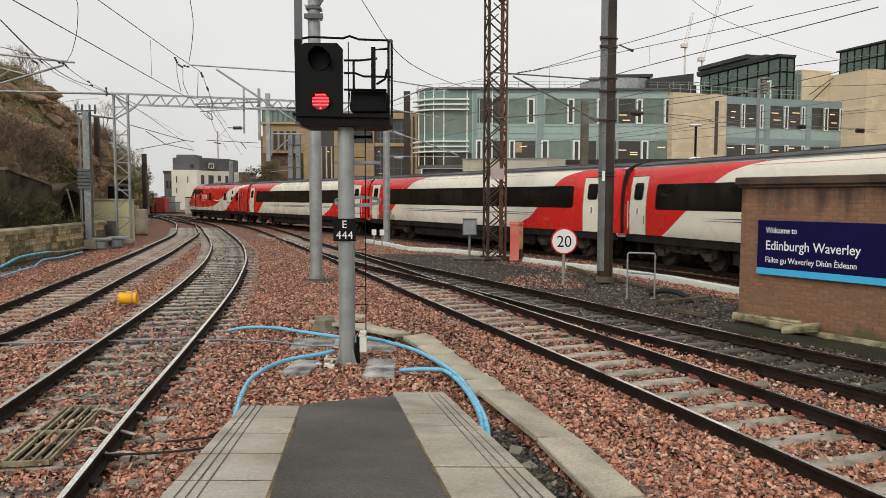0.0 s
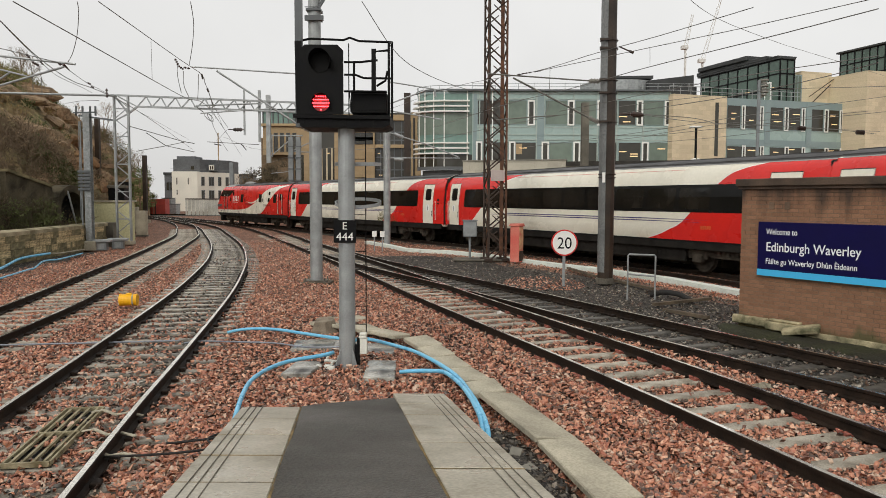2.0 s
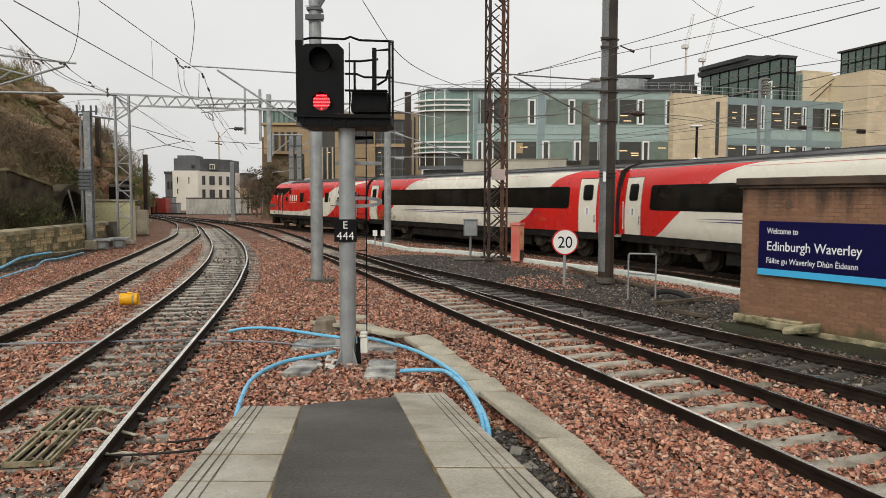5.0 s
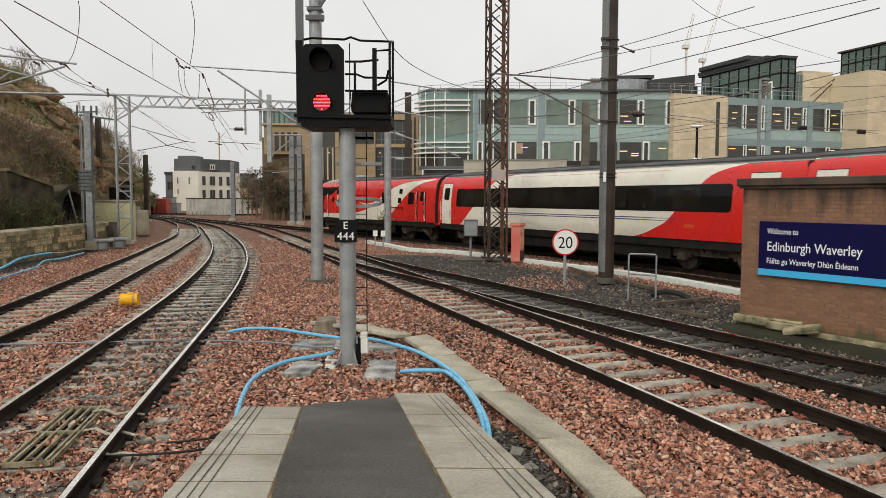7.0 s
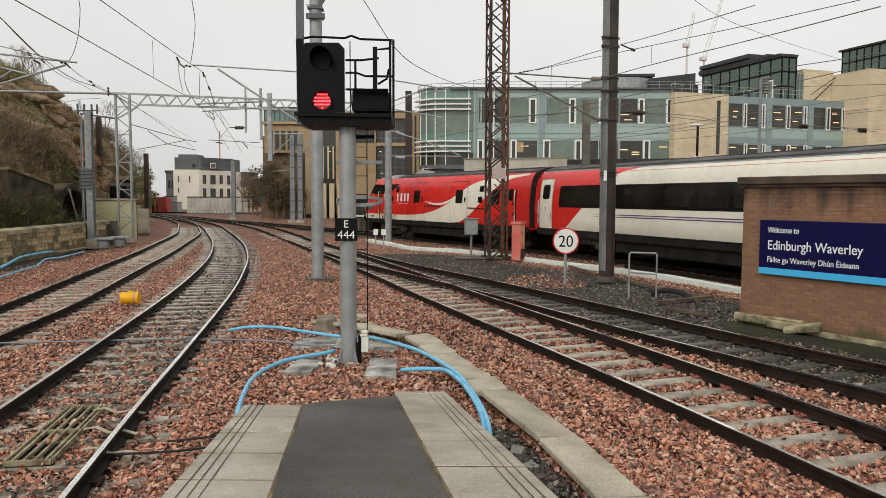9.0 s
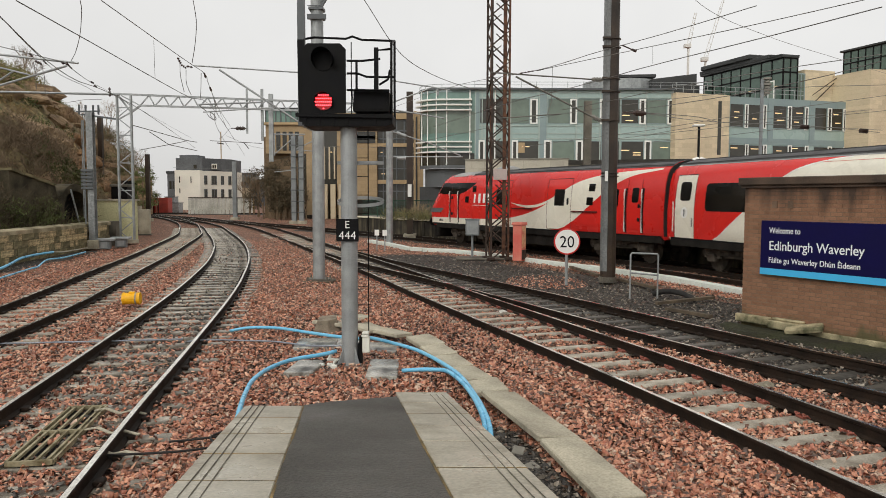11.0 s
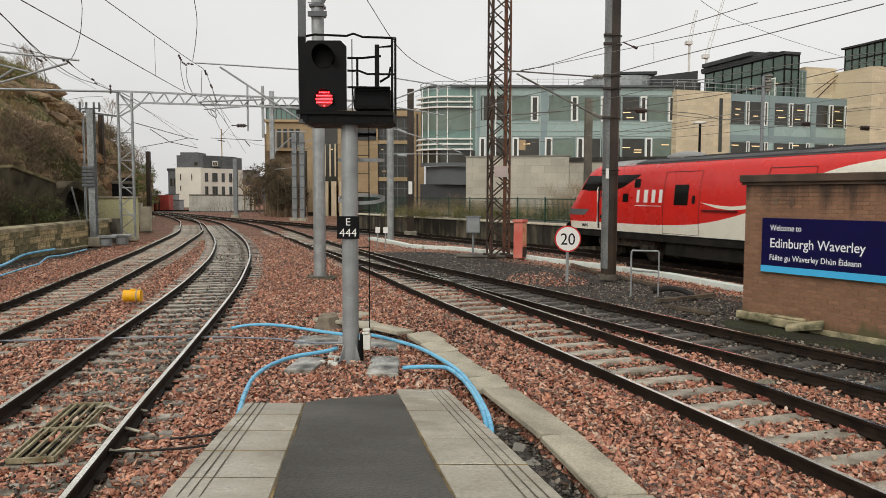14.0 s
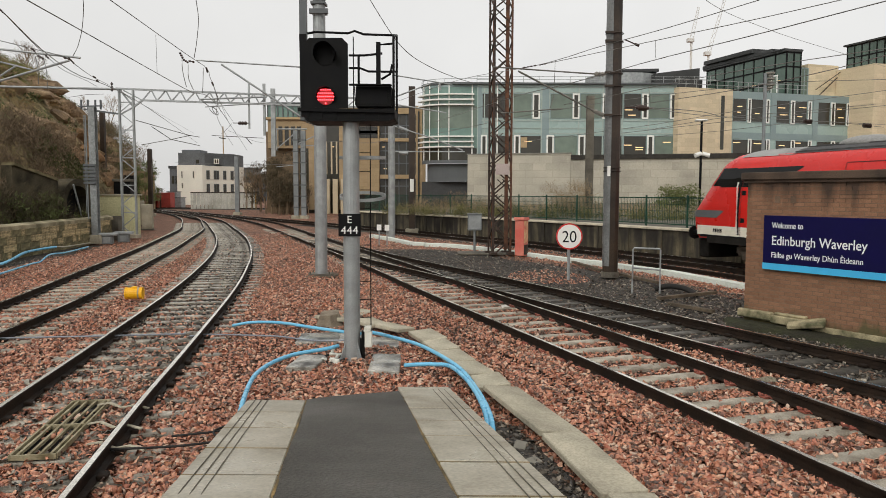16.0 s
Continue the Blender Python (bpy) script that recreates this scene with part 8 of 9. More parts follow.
for x in (2.4, 5.0):
    part("mullion", beam(BM(), (x, -RB, Z(284)), (x, -RB, Z(153)), 0.12), M_SIGNWHITE, bay)
b = BM()
pts = [(5.3, -RB, Z(143))] + [(RB * math.cos(radians(a)), RB * math.sin(radians(a)), Z(143)) for a in range(-90, -200, -10)]
tube(b, pts, 0.03, 5)
tube(b, [(x, y, z - 0.35) for x, y, z in pts], 0.025, 5)
for p in pts[::2]:
    beam(b, (p[0], p[1], Z(152)), p, 0.05)
part("roof_rail", b, M_GALV, bay)
b = BM()
arc_wall(b, RB + 0.1, Z(152.5), Z(149.5), t=3.0)
part("roof_edge", b, M_GREYCLAD, bay)

# the wing that turns away, with stone panels
wing = thing("office_wing", "office wing with sandstone panels and rows of windows", "building", pose(X(1188), G1 - 0.4, 0, 0, 0, 17.5))
cosw, sinw = math.cos(radians(17.5)), math.sin(radians(17.5))


def WX(px):
    """Distance along the wing for an image column."""
    r = (px - 792) / 1320
    return (r * (G1 - 0.4) - X(1188)) / (cosw - r * sinw)


def WZ(py, px):
    d = G1 - 0.4 + WX(px) * sinw
    return 2.4 + (341.5 - py) / 1320 * d


part("stone_panel", box(BM(), 0, WX(1284), -0.35, 8, 0.5, WZ(157, 1190)), M_ASHLAR, wing, "pale sandstone panel")
part("slot_window", box(BM(), WX(1264), WX(1270), -0.37, -0.3, WZ(265, 1266), WZ(172, 1266)), M_WINDOW, wing)
zt = WZ(163, 1290)
part("wall", box(BM(), WX(1284), WX(1492), 0.05, 10, 0.5, zt), M_PANEL, wing, "pale green glass cladding")
part("blue_band", box(BM(), WX(1284), WX(1492), 0.0, 0.06, WZ(175, 1290), zt), M_BLUEGREY, wing)
part("blue_band", box(BM(), WX(1284), WX(1492), 0.0, 0.06, WZ(245, 1290), WZ(234, 1290)), M_BLUEGREY, wing)
for a, c in ((1288, 1313), (1320, 1345), (1363, 1388), (1396, 1418), (1435, 1458), (1466, 1486)):
    window(wing, WX(a), WX(c), WZ(216, 1290), WZ(175, 1290), 0.04, M_WINDOW, M_BLUEGREY, 0.06)
    window(wing, WX(a) + 0.1, WX(c) + 0.3, WZ(272, 1290), WZ(246, 1290), 0.04, M_WINDOW, M_BLUEGREY, 0.06)
    for z in (WZ(188, 1290), WZ(203, 1290), WZ(254, 1290)):
        if random.random() < 0.75:
            tube_light(wing, WX(a) + random.uniform(0.1, 0.6), z + random.uniform(-0.2, 0.2), 0.02, random.uniform(0.5, 1.0))
for a, c in ((1314, 1320), (1346, 1352), (1389, 1396), (1419, 1425), (1459, 1466), (1486, 1491)):
    window(wing, WX(a), WX(c), WZ(217, 1290), WZ(175, 1290), -0.02, M_WINDOW, M_SIGNWHITE, 0.12)
    window(wing, WX(a) + 0.15, WX(c) + 0.15, WZ(272, 1290), WZ(245, 1290), -0.02, M_WINDOW, M_SIGNWHITE, 0.12)
for px in (1355, 1428):
    part("blue_panel", box(BM(), WX(px), WX(px) + 0.7, -0.04, 0.05, WZ(240, 1290), zt), M_BLUEGREY, wing)
b = BM()
for z in (zt + 0.55, zt + 1.0):
    beam(b, (WX(1190), 0.3, z), (WX(1420), 0.3, z), 0.05)
for x in np.linspace(WX(1190), WX(1420), 14):
    beam(b, (x, 0.3, zt - 0.2), (x, 0.3, zt + 1.0), 0.05)
part("roof_rail", b, M_GALV, wing)
# dark glass pavilions on the roof, whose long sides run back from the wing
def pavilion(px, v0, long, wide, z0, z1, panes):
    """A glass box with a grid of black bars, its corner set by image column."""
    r = (px - 792) / 1320
    u = (r * (G1 - 0.4 + v0 * cosw) - X(1188) + v0 * sinw) / (cosw - r * sinw)
    part("pavilion", box(BM(), u, u + wide, v0, v0 + long, z0, z1), M_PAVILION, wing, "dark green glass roof pavilion")
    b = BM()
    for v in np.linspace(v0, v0 + long, panes):
        box(b, u - 0.06, u + 0.01, v - 0.07, v + 0.07, z0, z1)
    for z in (z0 + 0.1, z0 + 0.35 * (z1 - z0), z0 + 0.68 * (z1 - z0), z1 - 0.05):
        box(b, u - 0.07, u + 0.01, v0, v0 + long, z - 0.07, z + 0.07)
        box(b, u, u + wide, v0 - 0.07, v0 + 0.01, z - 0.07, z + 0.07)
    for x in np.linspace(u, u + wide, 3):
        box(b, x - 0.07, x + 0.07, v0 - 0.06, v0 + 0.01, z0, z1)
    part("pavilion_frame", b, M_BLACK, wing, "black glazing frame")
    b = BM()
    box(b, u - 0.25, u + wide + 0.1, v0 - 0.15, v0 + long + 0.5, z1, z1 + 0.22, 0.03)
    part("pavilion_roof", b, M_DARKROOF, wing, "dark flat roof")
    return u


pz0 = zt - 0.2
pu = pavilion(1379, 1.2, 13.8, 1.9, pz0, 17.9, 9)
b = BM()
box(b, pu - 0.3, pu + 2.0, 3.2, 15.6, 18.1, 18.55, 0.05)
box(b, pu - 0.6, pu + 1.6, 6.0, 15.0, 18.55, 19.05, 0.05)
part("pavilion_roof", b, M_DARKROOF, wing, "stepped dark roof")
for k in range(8):
    part("roof_rib", box(BM(), pu - 0.4, pu + 2.2, 1.2 + 0.25 * k, 1.32 + 0.25 * k, 18.12, 18.24), M_DARKROOF, wing)
b = BM()
box(b, pu - 5.0, pu - 0.3, 15.5, 19.0, pz0 - 0.5, 16.9)
part("pavilion_roof", b, M_DARKROOF, wing)
b = BM()
box(b, pu - 0.10, pu - 0.03, 2.4, 3.4, pz0, pz0 + 2.6)
part("pavilion_door", b, M_SIGNWHITE, wing, "white framed door")
part("door_pane", box(BM(), pu - 0.12, pu - 0.09, 2.55, 3.25, pz0 + 0.15, pz0 + 2.45), M_WINDOWLIT, wing)
for k in range(7):
    v, z = 2.0 + 1.3 * k, pz0 + random.uniform(0.6, 2.4)
    part("ceiling_light", box(BM(), pu - 0.045, pu - 0.03, v, v + 0.7, z, z + 0.09), M_ROOMLIGHT, wing, "lit strip on the glass, for an office lamp inside")
# stone stair tower and end block
part("stone_panel", box(BM(), WX(1440), WX(1494), 2.0, 9, zt - 0.5, WZ(112, 1450)), M_ASHLAR, wing, "pale sandstone upper wall")
window(wing, WX(1426), WX(1440), zt - 0.1, WZ(118, 1430), 1.9, M_WINDOWLIT, M_BLUEGREY, 0.12, 1)
part("stone_tower", box(BM(), WX(1490), WX(1640), -3.2, 9, 0.5, WZ(114, 1495) - 0.6), M_ASHLAR, wing, "tall sandstone end block")
part("slot_window", box(BM(), WX(1537), WX(1541), -3.24, -3.1, WZ(250, 1537), WZ(190, 1537)), M_WINDOW, wing)
pavilion(1590, 0.6, 8.8, 4.0, WZ(114, 1495) - 0.8, 20.9, 9)
b = BM()
for k in range(7):
    beam(b, (WX(1455) + 0.35 * k, 1.5, zt + 0.2 + 0.30 * k), (WX(1455) + 0.35 * k + 0.4, 1.5, zt + 0.5 + 0.30 * k), 0.08)
beam(b, (WX(1448), 1.4, zt + 0.8), (WX(1492), 1.4, zt + 3.0), 0.07)
part("roof_stair", b, M_RUST, wing)

# block retaining wall before the offices
bwall = thing("block_wall", "long grey concrete block retaining wall with a dark coping", "wall", kind="structure")
RW = pose(X(826, 66), 66.0, 0, 0, 0, -16.0)
r = part("face", box(BM(), 0, 9.0, 0, 0.6, 0.5, 5.72), M_BLOCKWALL, bwall)
r.matrix_basis = RW
r = part("face", box(BM(), 9.0, 42.0, 0.15, 0.75, 0.5, 5.25), M_BLOCKWALL, bwall)
r.matrix_basis = RW
r = part("wall_coping", box(BM(), 9.0, 42.0, 0.0, 0.9, 5.25, 5.62), M_COPING, bwall)
r.matrix_basis = RW
r = part("wall_coping", box(BM(), -0.05, 9.05, -0.06, 0.66, 5.72, 5.82), M_GREYWALL, bwall)
r.matrix_basis = RW
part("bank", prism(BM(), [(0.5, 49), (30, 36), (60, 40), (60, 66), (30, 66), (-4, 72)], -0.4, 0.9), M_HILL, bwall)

# older stone offices
D2 = 92.0
stone = thing("stone_offices", "ochre stone office building with dark windows and a glazed corner", "building", pose(0, D2, 0))
X2, Z2 = (lambda px: X(px, D2)), (lambda py: Z(py, D2))
M_FARBRICK = M("brown_brick_far", (0.20, 0.14, 0.09), (0.13, 0.095, 0.06), rough=0.9, s1=0.4, s2=6)
part("brick_flank", box(BM(), X2(468), X2(532), 1.0, 12, -0.2, Z2(234)), M_FARBRICK, stone, "dark brown brick flank")
part("wall", box(BM(), X2(530), X2(752), 0.35, 14, -0.2, Z2(190)), M_WINDOW, stone, "dark glazed wall")
part("stone_upper", box(BM(), X2(474), X2(546), 0.2, 8, Z2(264), Z2(212)), M_OCHREBLOCK, stone, "ochre ashlar upper storey")
part("cornice", box(BM(), X2(470), X2(548), -0.1, 8, Z2(214), Z2(210)), M_OCHRE, stone)
part("glass_attic", box(BM(), X2(471), X2(536), 1.2, 10, Z2(211), Z2(186)), M_GREENGLASS, stone, "green glass attic corner")
for a in range(471, 540, 9):
    part("attic_mullion", box(BM(), X2(a) - 0.06, X2(a) + 0.06, 1.1, 1.22, Z2(211), Z2(186)), M_GREYCLAD, stone)
part("attic_frame", box(BM(), X2(468), X2(540), 0.8, 10.1, Z2(186), Z2(183)), M_DARKROOF, stone)
for a in (482, 493, 504, 515, 526):
    window(stone, X2(a), X2(a + 7), Z2(259), Z2(226), 0.18, M_WINDOW, M_DARKROOF, 0.1)
# ochre piers and bands before the dark glazing
for a, c, low, high, y in ((546, 556, 372, 205, 0.0), (600, 612, 372, 205, 0.0), (632, 671, 345, 218, -0.3), (735, 752, 372, 190, -0.2)):
    part("stone_pier", box(BM(), X2(a), X2(c), y, 0.5, Z2(low), Z2(high)), M_OCHREBLOCK, stone, "ochre stone pier")
for a, c, low, high in ((600, 736, 252, 246), (600, 736, 317, 310), (546, 752, 204, 194)):
    part("stone_band", box(BM(), X2(a), X2(c), -0.1, 0.45, Z2(low), Z2(high)), M_OCHRE, stone, "ochre stone band")
for a in (577, 586, 595, 619, 626):
    part("mullion", box(BM(), X2(a) - 0.09, X2(a) + 0.09, 0.2, 0.4, Z2(309), Z2(252)), M_SANDSTONE, stone)
for a in (681, 692, 705, 718, 729):
    part("mullion", box(BM(), X2(a) - 0.06, X2(a) + 0.06, 0.25, 0.38, Z2(368), Z2(205)), M_GREYCLAD, stone)
for py in (224, 238, 268, 290, 330):
    part("transom", box(BM(), X2(672), X2(735), 0.27, 0.37, Z2(py) - 0.07, Z2(py) + 0.07), M_GREYCLAD, stone)
for py in (226, 232):
    window(stone, X2(636), X2(668), Z2(py + 14), Z2(py), -0.3, M_WINDOW, M_DARKROOF, 0.12, 2)
for px, py in ((560, 268), (585, 262), (622, 300), (676, 262), (690, 270), (712, 232), (678, 300), (628, 262)):
    tube_light(stone, X2(px), Z2(py), 0.33, 0.4)
for a in (576, 590, 604):
    part("column", box(BM(), X2(a), X2(a) + 0.6, -0.9, -0.3, -0.2, Z2(318)), M_SANDSTONE, stone, "pale stone column")
part("drain_pipe", tube(BM(), [(X2(740), -0.3, 0), (X2(740), -0.3, Z2(200))], 0.09, 8), M_DARKROOF, stone)

# white rendered house with a slate roof, far off
D3 = 150.0
X3, Z3 = (lambda px: X(px, D3)), (lambda py: Z(py, D3))
house = thing("white_house", "white rendered house with a grey slate mansard roof", "house", pose(0, D3, 0))
part("wall", box(BM(), X3(313), X3(358), 0, 12, -0.2, Z3(294)), M_RENDER, house, "white render")
part("wall", prism(BM(), [(X3(358), 0), (X3(403), 6), (X3(403), 12), (X3(358), 12)], -0.2, Z3(295)), M_RENDER, house)
part("roof", prism(BM(), [(X3(311), 1.5), (X3(358), 1.5), (X3(397), 7.0), (X3(397), 14), (X3(311), 14)], Z3(295), Z3(272)), M_SLATE, house, "grey slate mansard")
part("roof_block", box(BM(), X3(313), X3(345), 3, 8, Z3(272), Z3(266)), M_SLATE, house)
for px, a, c in ((320, 318, 304), (340, 318, 304), (320, 336, 325)):
    window(house, X3(px), X3(px + 4), Z3(a), Z3(c), -0.02, M_WINDOW, M_RENDER, 0.12)
for px in (365, 376, 387, 397):
    f = (px - 358) / 45
    for a, c in ((319, 303), (342, 327)):
        h = 0.6 if px == 376 else 0.36
        w = window(house, -h, h, Z3(a), Z3(c), -0.03, M_WINDOW, M_GREYCLAD, 0.1, 1)
        w.matrix_basis = pose(X3(358) + f * (X3(403) - X3(358)), f * 6, 0, 0, 0, math.degrees(math.atan2(6, X3(403) - X3(358))))
for px in (345,):
    window(house, X3(px) - 0.4, X3(px) + 0.5, Z3(292), Z3(283), 1.45, M_WINDOW, M_SLATE, 0.12)
part("dormer", box(BM(), X3(371), X3(382), 2.6, 6, Z3(292), Z3(280)), M_GREYCLAD, house, "grey dormer with a dark window")
window(house, X3(372), X3(381), Z3(291), Z3(282), 2.55, M_WINDOW, M_RENDER, 0.12, 1)
part("tall_aerial", tube(BM(), [(X3(380), 6, Z3(272)), (X3(380), 6, Z3(222))], 0.12, 6), M_OCHRE, house)
# corrugated screen, red containers
screen = thing("corrugated_screen", "pale corrugated metal screen at the edge of the yard", "screen", pose(X(336, 114), 114.0, -0.2))
n = int((X(452, 114) - X(336, 114)) / 0.3)
for k in range(n):
    part("sheet", beam(BM(), (0.3 * k + 0.15, 0.1 * (k % 2), 0), (0.3 * k + 0.15, 0.1 * (k % 2), 2.45), 0.27, 0.06), M_CORRUGATED, screen)
part("rail", box(BM(), 0, 0.3 * n, -0.05, 0.16, 2.45, 2.6), M_RUST, screen)
part("end_post", tube(BM(), [(0.3 * n + 0.1, 0, 0), (0.3 * n + 0.1, 0, 2.5)], 0.12, 8), M_YELLOW, screen)
for px, w in ((268, 0.8), (283, 2.3)):
    ct = thing("red_container", "red metal storage container by the far line", "container", pose(X(px, 120), 120, -0.2), group="red containers")
    part("body", box(BM(), -w / 2 - 0.4, w / 2 + 0.4, 0, 2, 0, 2.5 if w > 2 else 2.0, 0.05), M_CONTAINER, ct)
    part("door_ribs", box(BM(), -0.1, 0.1, -0.03, 0.0, 0.1, 1.9), M_RUST, ct)
for px, z1, w, d in ((303, 2.6, 1.6, 126), (312, 1.6, 1.4, 124)):
    ct = thing("store_shed", "small grey metal store shed in the yard", "shed", pose(X(px, d), d, -0.2), group="yard sheds")
    part("body", box(BM(), -w / 2, w / 2, 0, 2, 0, z1, 0.05), M_GALV, ct)
    part("lid", box(BM(), -w / 2 - 0.1, w / 2 + 0.1, -0.1, 2.1, z1, z1 + 0.1), M_GREYCLAD, ct)
# blocks of the town behind
for k, (px0, px1, top, d, m) in enumerate(((300, 318, 298, 175, M_SLATE), (405, 470, 312, 220, M_SLATE), (425, 447, 300, 215, M_GREYCLAD), (398, 430, 322, 190, M_SANDSTONE))):
    tb = thing("distant_house", "distant grey town building", "building", pose(X(px0, d), d, -0.3), group="distant buildings")
    w = X(px1, d) - X(px0, d)
    part("wall", box(BM(), 0, w, 0, 10, 0, Z(top, d)), m, tb)
    part("roof", box(BM(), -0.2, w + 0.2, -0.2, 10, Z(top, d), Z(top, d) + 0.6), M_DARKROOF, tb)
    for i in range(3):
        window(tb, w * (0.15 + 0.28 * i), w * (0.15 + 0.28 * i) + 1.0, Z(top, d) * 0.55, Z(top, d) * 0.8, -0.02, M_WINDOW, M_GREYCLAD, 0.12)
# tower cranes over the roofs
M_CRANE = M("crane_grey", (0.66, 0.66, 0.66), (0.6, 0.6, 0.6), rough=0.7)
for px, py0, py1, tip in ((1213, 112, 75, (1224, 20)), (1243, 112, 98, (1272, -5))):
    d = 260.0
    cr = thing("tower_crane", "distant pale lattice tower crane", "crane", pose(X(px, d), d, 0), group="cranes")
    part("mast", beam(BM(), (0, 0, 0), (0, 0, Z(py1, d)), 0.6), M_CRANE, cr)
    tx, tz = X(tip[0], d) - X(px, d), Z(tip[1], d)
    b = BM()
    for s in (-0.6, 0.6):
        beam(b, (s, 0, Z(py1, d)), (tx + s * 0.5, 0, tz), 0.16)
    n = 14
    for k in range(n):
        f, g = k / n, (k + 1) / n
        z0 = Z(py1, d)
        s = 0.6 if k % 2 else -0.6
        beam(b, (tx * f + s, 0, z0 + (tz - z0) * f), (tx * g - s, 0, z0 + (tz - z0) * g), 0.10)
    part("jib", b, M_CRANE, cr)
    part("cab", box(BM(), -1.4, 0.7, -1, 1, Z(py1, d) - 0.9, Z(py1, d) + 0.3), M_CRANE, cr)


# ---- the hillside on the far side of the stone wall ----
TOE = np.array([(10, -17.0), (30, -18.4), (45, -20.8), (55, -24.0), (65, -27.5), (75, -31.5), (85, -37.0), (95, -42.5), (105, -48.0), (112, -52.0), (125, -66.0), (170, -105.0)])


def smooth01(t):
    t = np.clip(t, 0, 1)
    return t * t * (3 - 2 * t)


def hill_height(x, y):
    """Height of the bank: a steep face behind the wall, and a second face beyond the tunnels."""
    d = np.interp(y, TOE[:, 0], TOE[:, 1]) - x
    cap = np.interp(y, (10, 40, 55, 75, 95, 170), (8.2, 11.0, 14.6, 16.8, 17.0, 17.0))
    h1 = cap * (1 - np.exp(-np.maximum(d, 0) * np.interp(y, (30, 45, 85, 100), (2.3, 2.6, 2.4, 1.7)) / cap)) * 1.02
    back = smooth01((y - 109) / 9.0) * np.interp(x / y, (-1.0, -0.62, -0.50, -0.445, -0.42, -0.404), (17, 15.5, 14.0, 11.0, 6.5, 0.0))
    return np.maximum(h1, back)


def terraced(x, y):
    """The bank's height with its rock benches and small lumps."""
    h = float(hill_height(x, y))
    if h > 0.3:
        q = Vector((x * 0.16, y * 0.16, 0))
        h += min(1, h / 3) * (1.1 * noise.noise(q) + 0.5 * noise.noise(q * 3.1) + 0.3 * noise.noise(q * 7.3))
        bench = smooth01((h - 2.5) / 2.0) * (0.55 + 0.45 * noise.noise(q * 1.3 + Vector((5, 1, 0))))
        h += 0.22 * bench * math.sin(h * 2 * math.pi / 1.45 + 1.5 * noise.noise(q * 0.9))
    return h


bm = BM()
gx = np.r_[np.arange(-120, -52, 1.6), np.arange(-52, -16.9, 0.42)]
gy = np.r_[np.arange(10, 30, 1.2), np.arange(30, 80, 0.7), np.arange(80, 168, 1.3)]
rows = []
for y in gy:
    rows.append([bm.verts.new((x, y, terraced(x, y) + BED - 0.12)) for x in gx])
for q, w in zip(rows, rows[1:]):
    for k in range(len(gx) - 1):
        bm.faces.new((q[k], q[k + 1], w[k + 1], w[k]))
hill = tagged(part("hillside", bm, M_HILL, smooth=True), "steep brown hillside with benches of bare rock, turf and scrub", "hillside", kind="structure")


def ground_z(x, y):
    return terraced(x, y) + BED - 0.1


# rock ledges on the face
for k in range(44):
    y = random.uniform(44, 92)
    d = random.uniform(2, 9.0)
    x = float(np.interp(y, TOE[:, 0], TOE[:, 1])) - d
    b = BM()
    bmesh.ops.create_icosphere(b, subdivisions=2, radius=1.0)
    sx, sy, sz = random.uniform(0.5, 1.1), random.uniform(1.2, 3.6), random.uniform(0.25, 0.7)
    for v in b.verts:
        n = noise.noise(v.co * 1.7 + Vector((k, 0, 0)))
        v.co = Vector((v.co.x * sx, v.co.y * sy, v.co.z * sz)) * (1 + 0.5 * n)
    o = part("rock_ledge", b, M_ROCK)
    o.matrix_basis = pose(x, y, ground_z(x, y) - 0.1, 0, 0, random.uniform(-20, 20))
    tagged(o, "weathered brown rock ledge on the hillside", "rock", group="rock ledges")

# bare orange rock steps
for k in range(16):
    y = random.uniform(47, 64)
    d = random.uniform(0.4, 3.6)
    x = float(np.interp(y, TOE[:, 0], TOE[:, 1])) - d
    b = BM()
    bmesh.ops.create_icosphere(b, subdivisions=2, radius=1.0)
    sx, sy, sz = random.uniform(0.4, 0.8), random.uniform(1.5, 3.2), random.uniform(0.3, 0.8)
    for v in b.verts:
        n = noise.noise(v.co * 2.1 + Vector((k, 7, 0)))
        v.co = Vector((v.co.x * sx, v.co.y * sy, v.co.z * sz)) * (1 + 0.4 * n)
    o = part("rock_step", b, M_ORANGEROCK)
    o.matrix_basis = pose(x, y, ground_z(x, y), 0, 0, random.uniform(-12, 12) + 20)
    tagged(o, "bare orange brown rock step in the bank", "rock", group="rock steps")

# old arch and wing wall at the foot, and a tunnel mouth further on
ar = thing("old_arch", "old stone arch with a sloping wing wall in the bank", "arch", pose(-18.95, 37.6, -0.2, 0, 0, 86), kind="structure")
b = BM()
n = 12
outer = [(1.35 * math.cos(radians(180 * k / n)), 2.05 + 1.2 * math.sin(radians(180 * k / n))) for k in range(n + 1)]
inner = [(1.0 * math.cos(radians(180 * k / n)), 2.05 + 0.85 * math.sin(radians(180 * k / n))) for k in range(n + 1)]
for k in range(n):
    slab_xz(b, [inner[k], outer[k], outer[k + 1], inner[k + 1]], -0.3, 0.5)
for s in (-1, 1):
    slab_xz(b, [(s * 1.0, 0), (s * 1.35, 0), (s * 1.35, 2.05), (s * 1.0, 2.05)], -0.3, 0.5)
part("arch_ring", b, M_OLDWALL, ar, "dark stone arch ring")
# black plate inside the arch paints the shade of its recess
part("recess", slab_xz(BM(), [(-1.0, 0), (1.0, 0)] + inner, 0.35, 0.45), M_BLACK, ar)
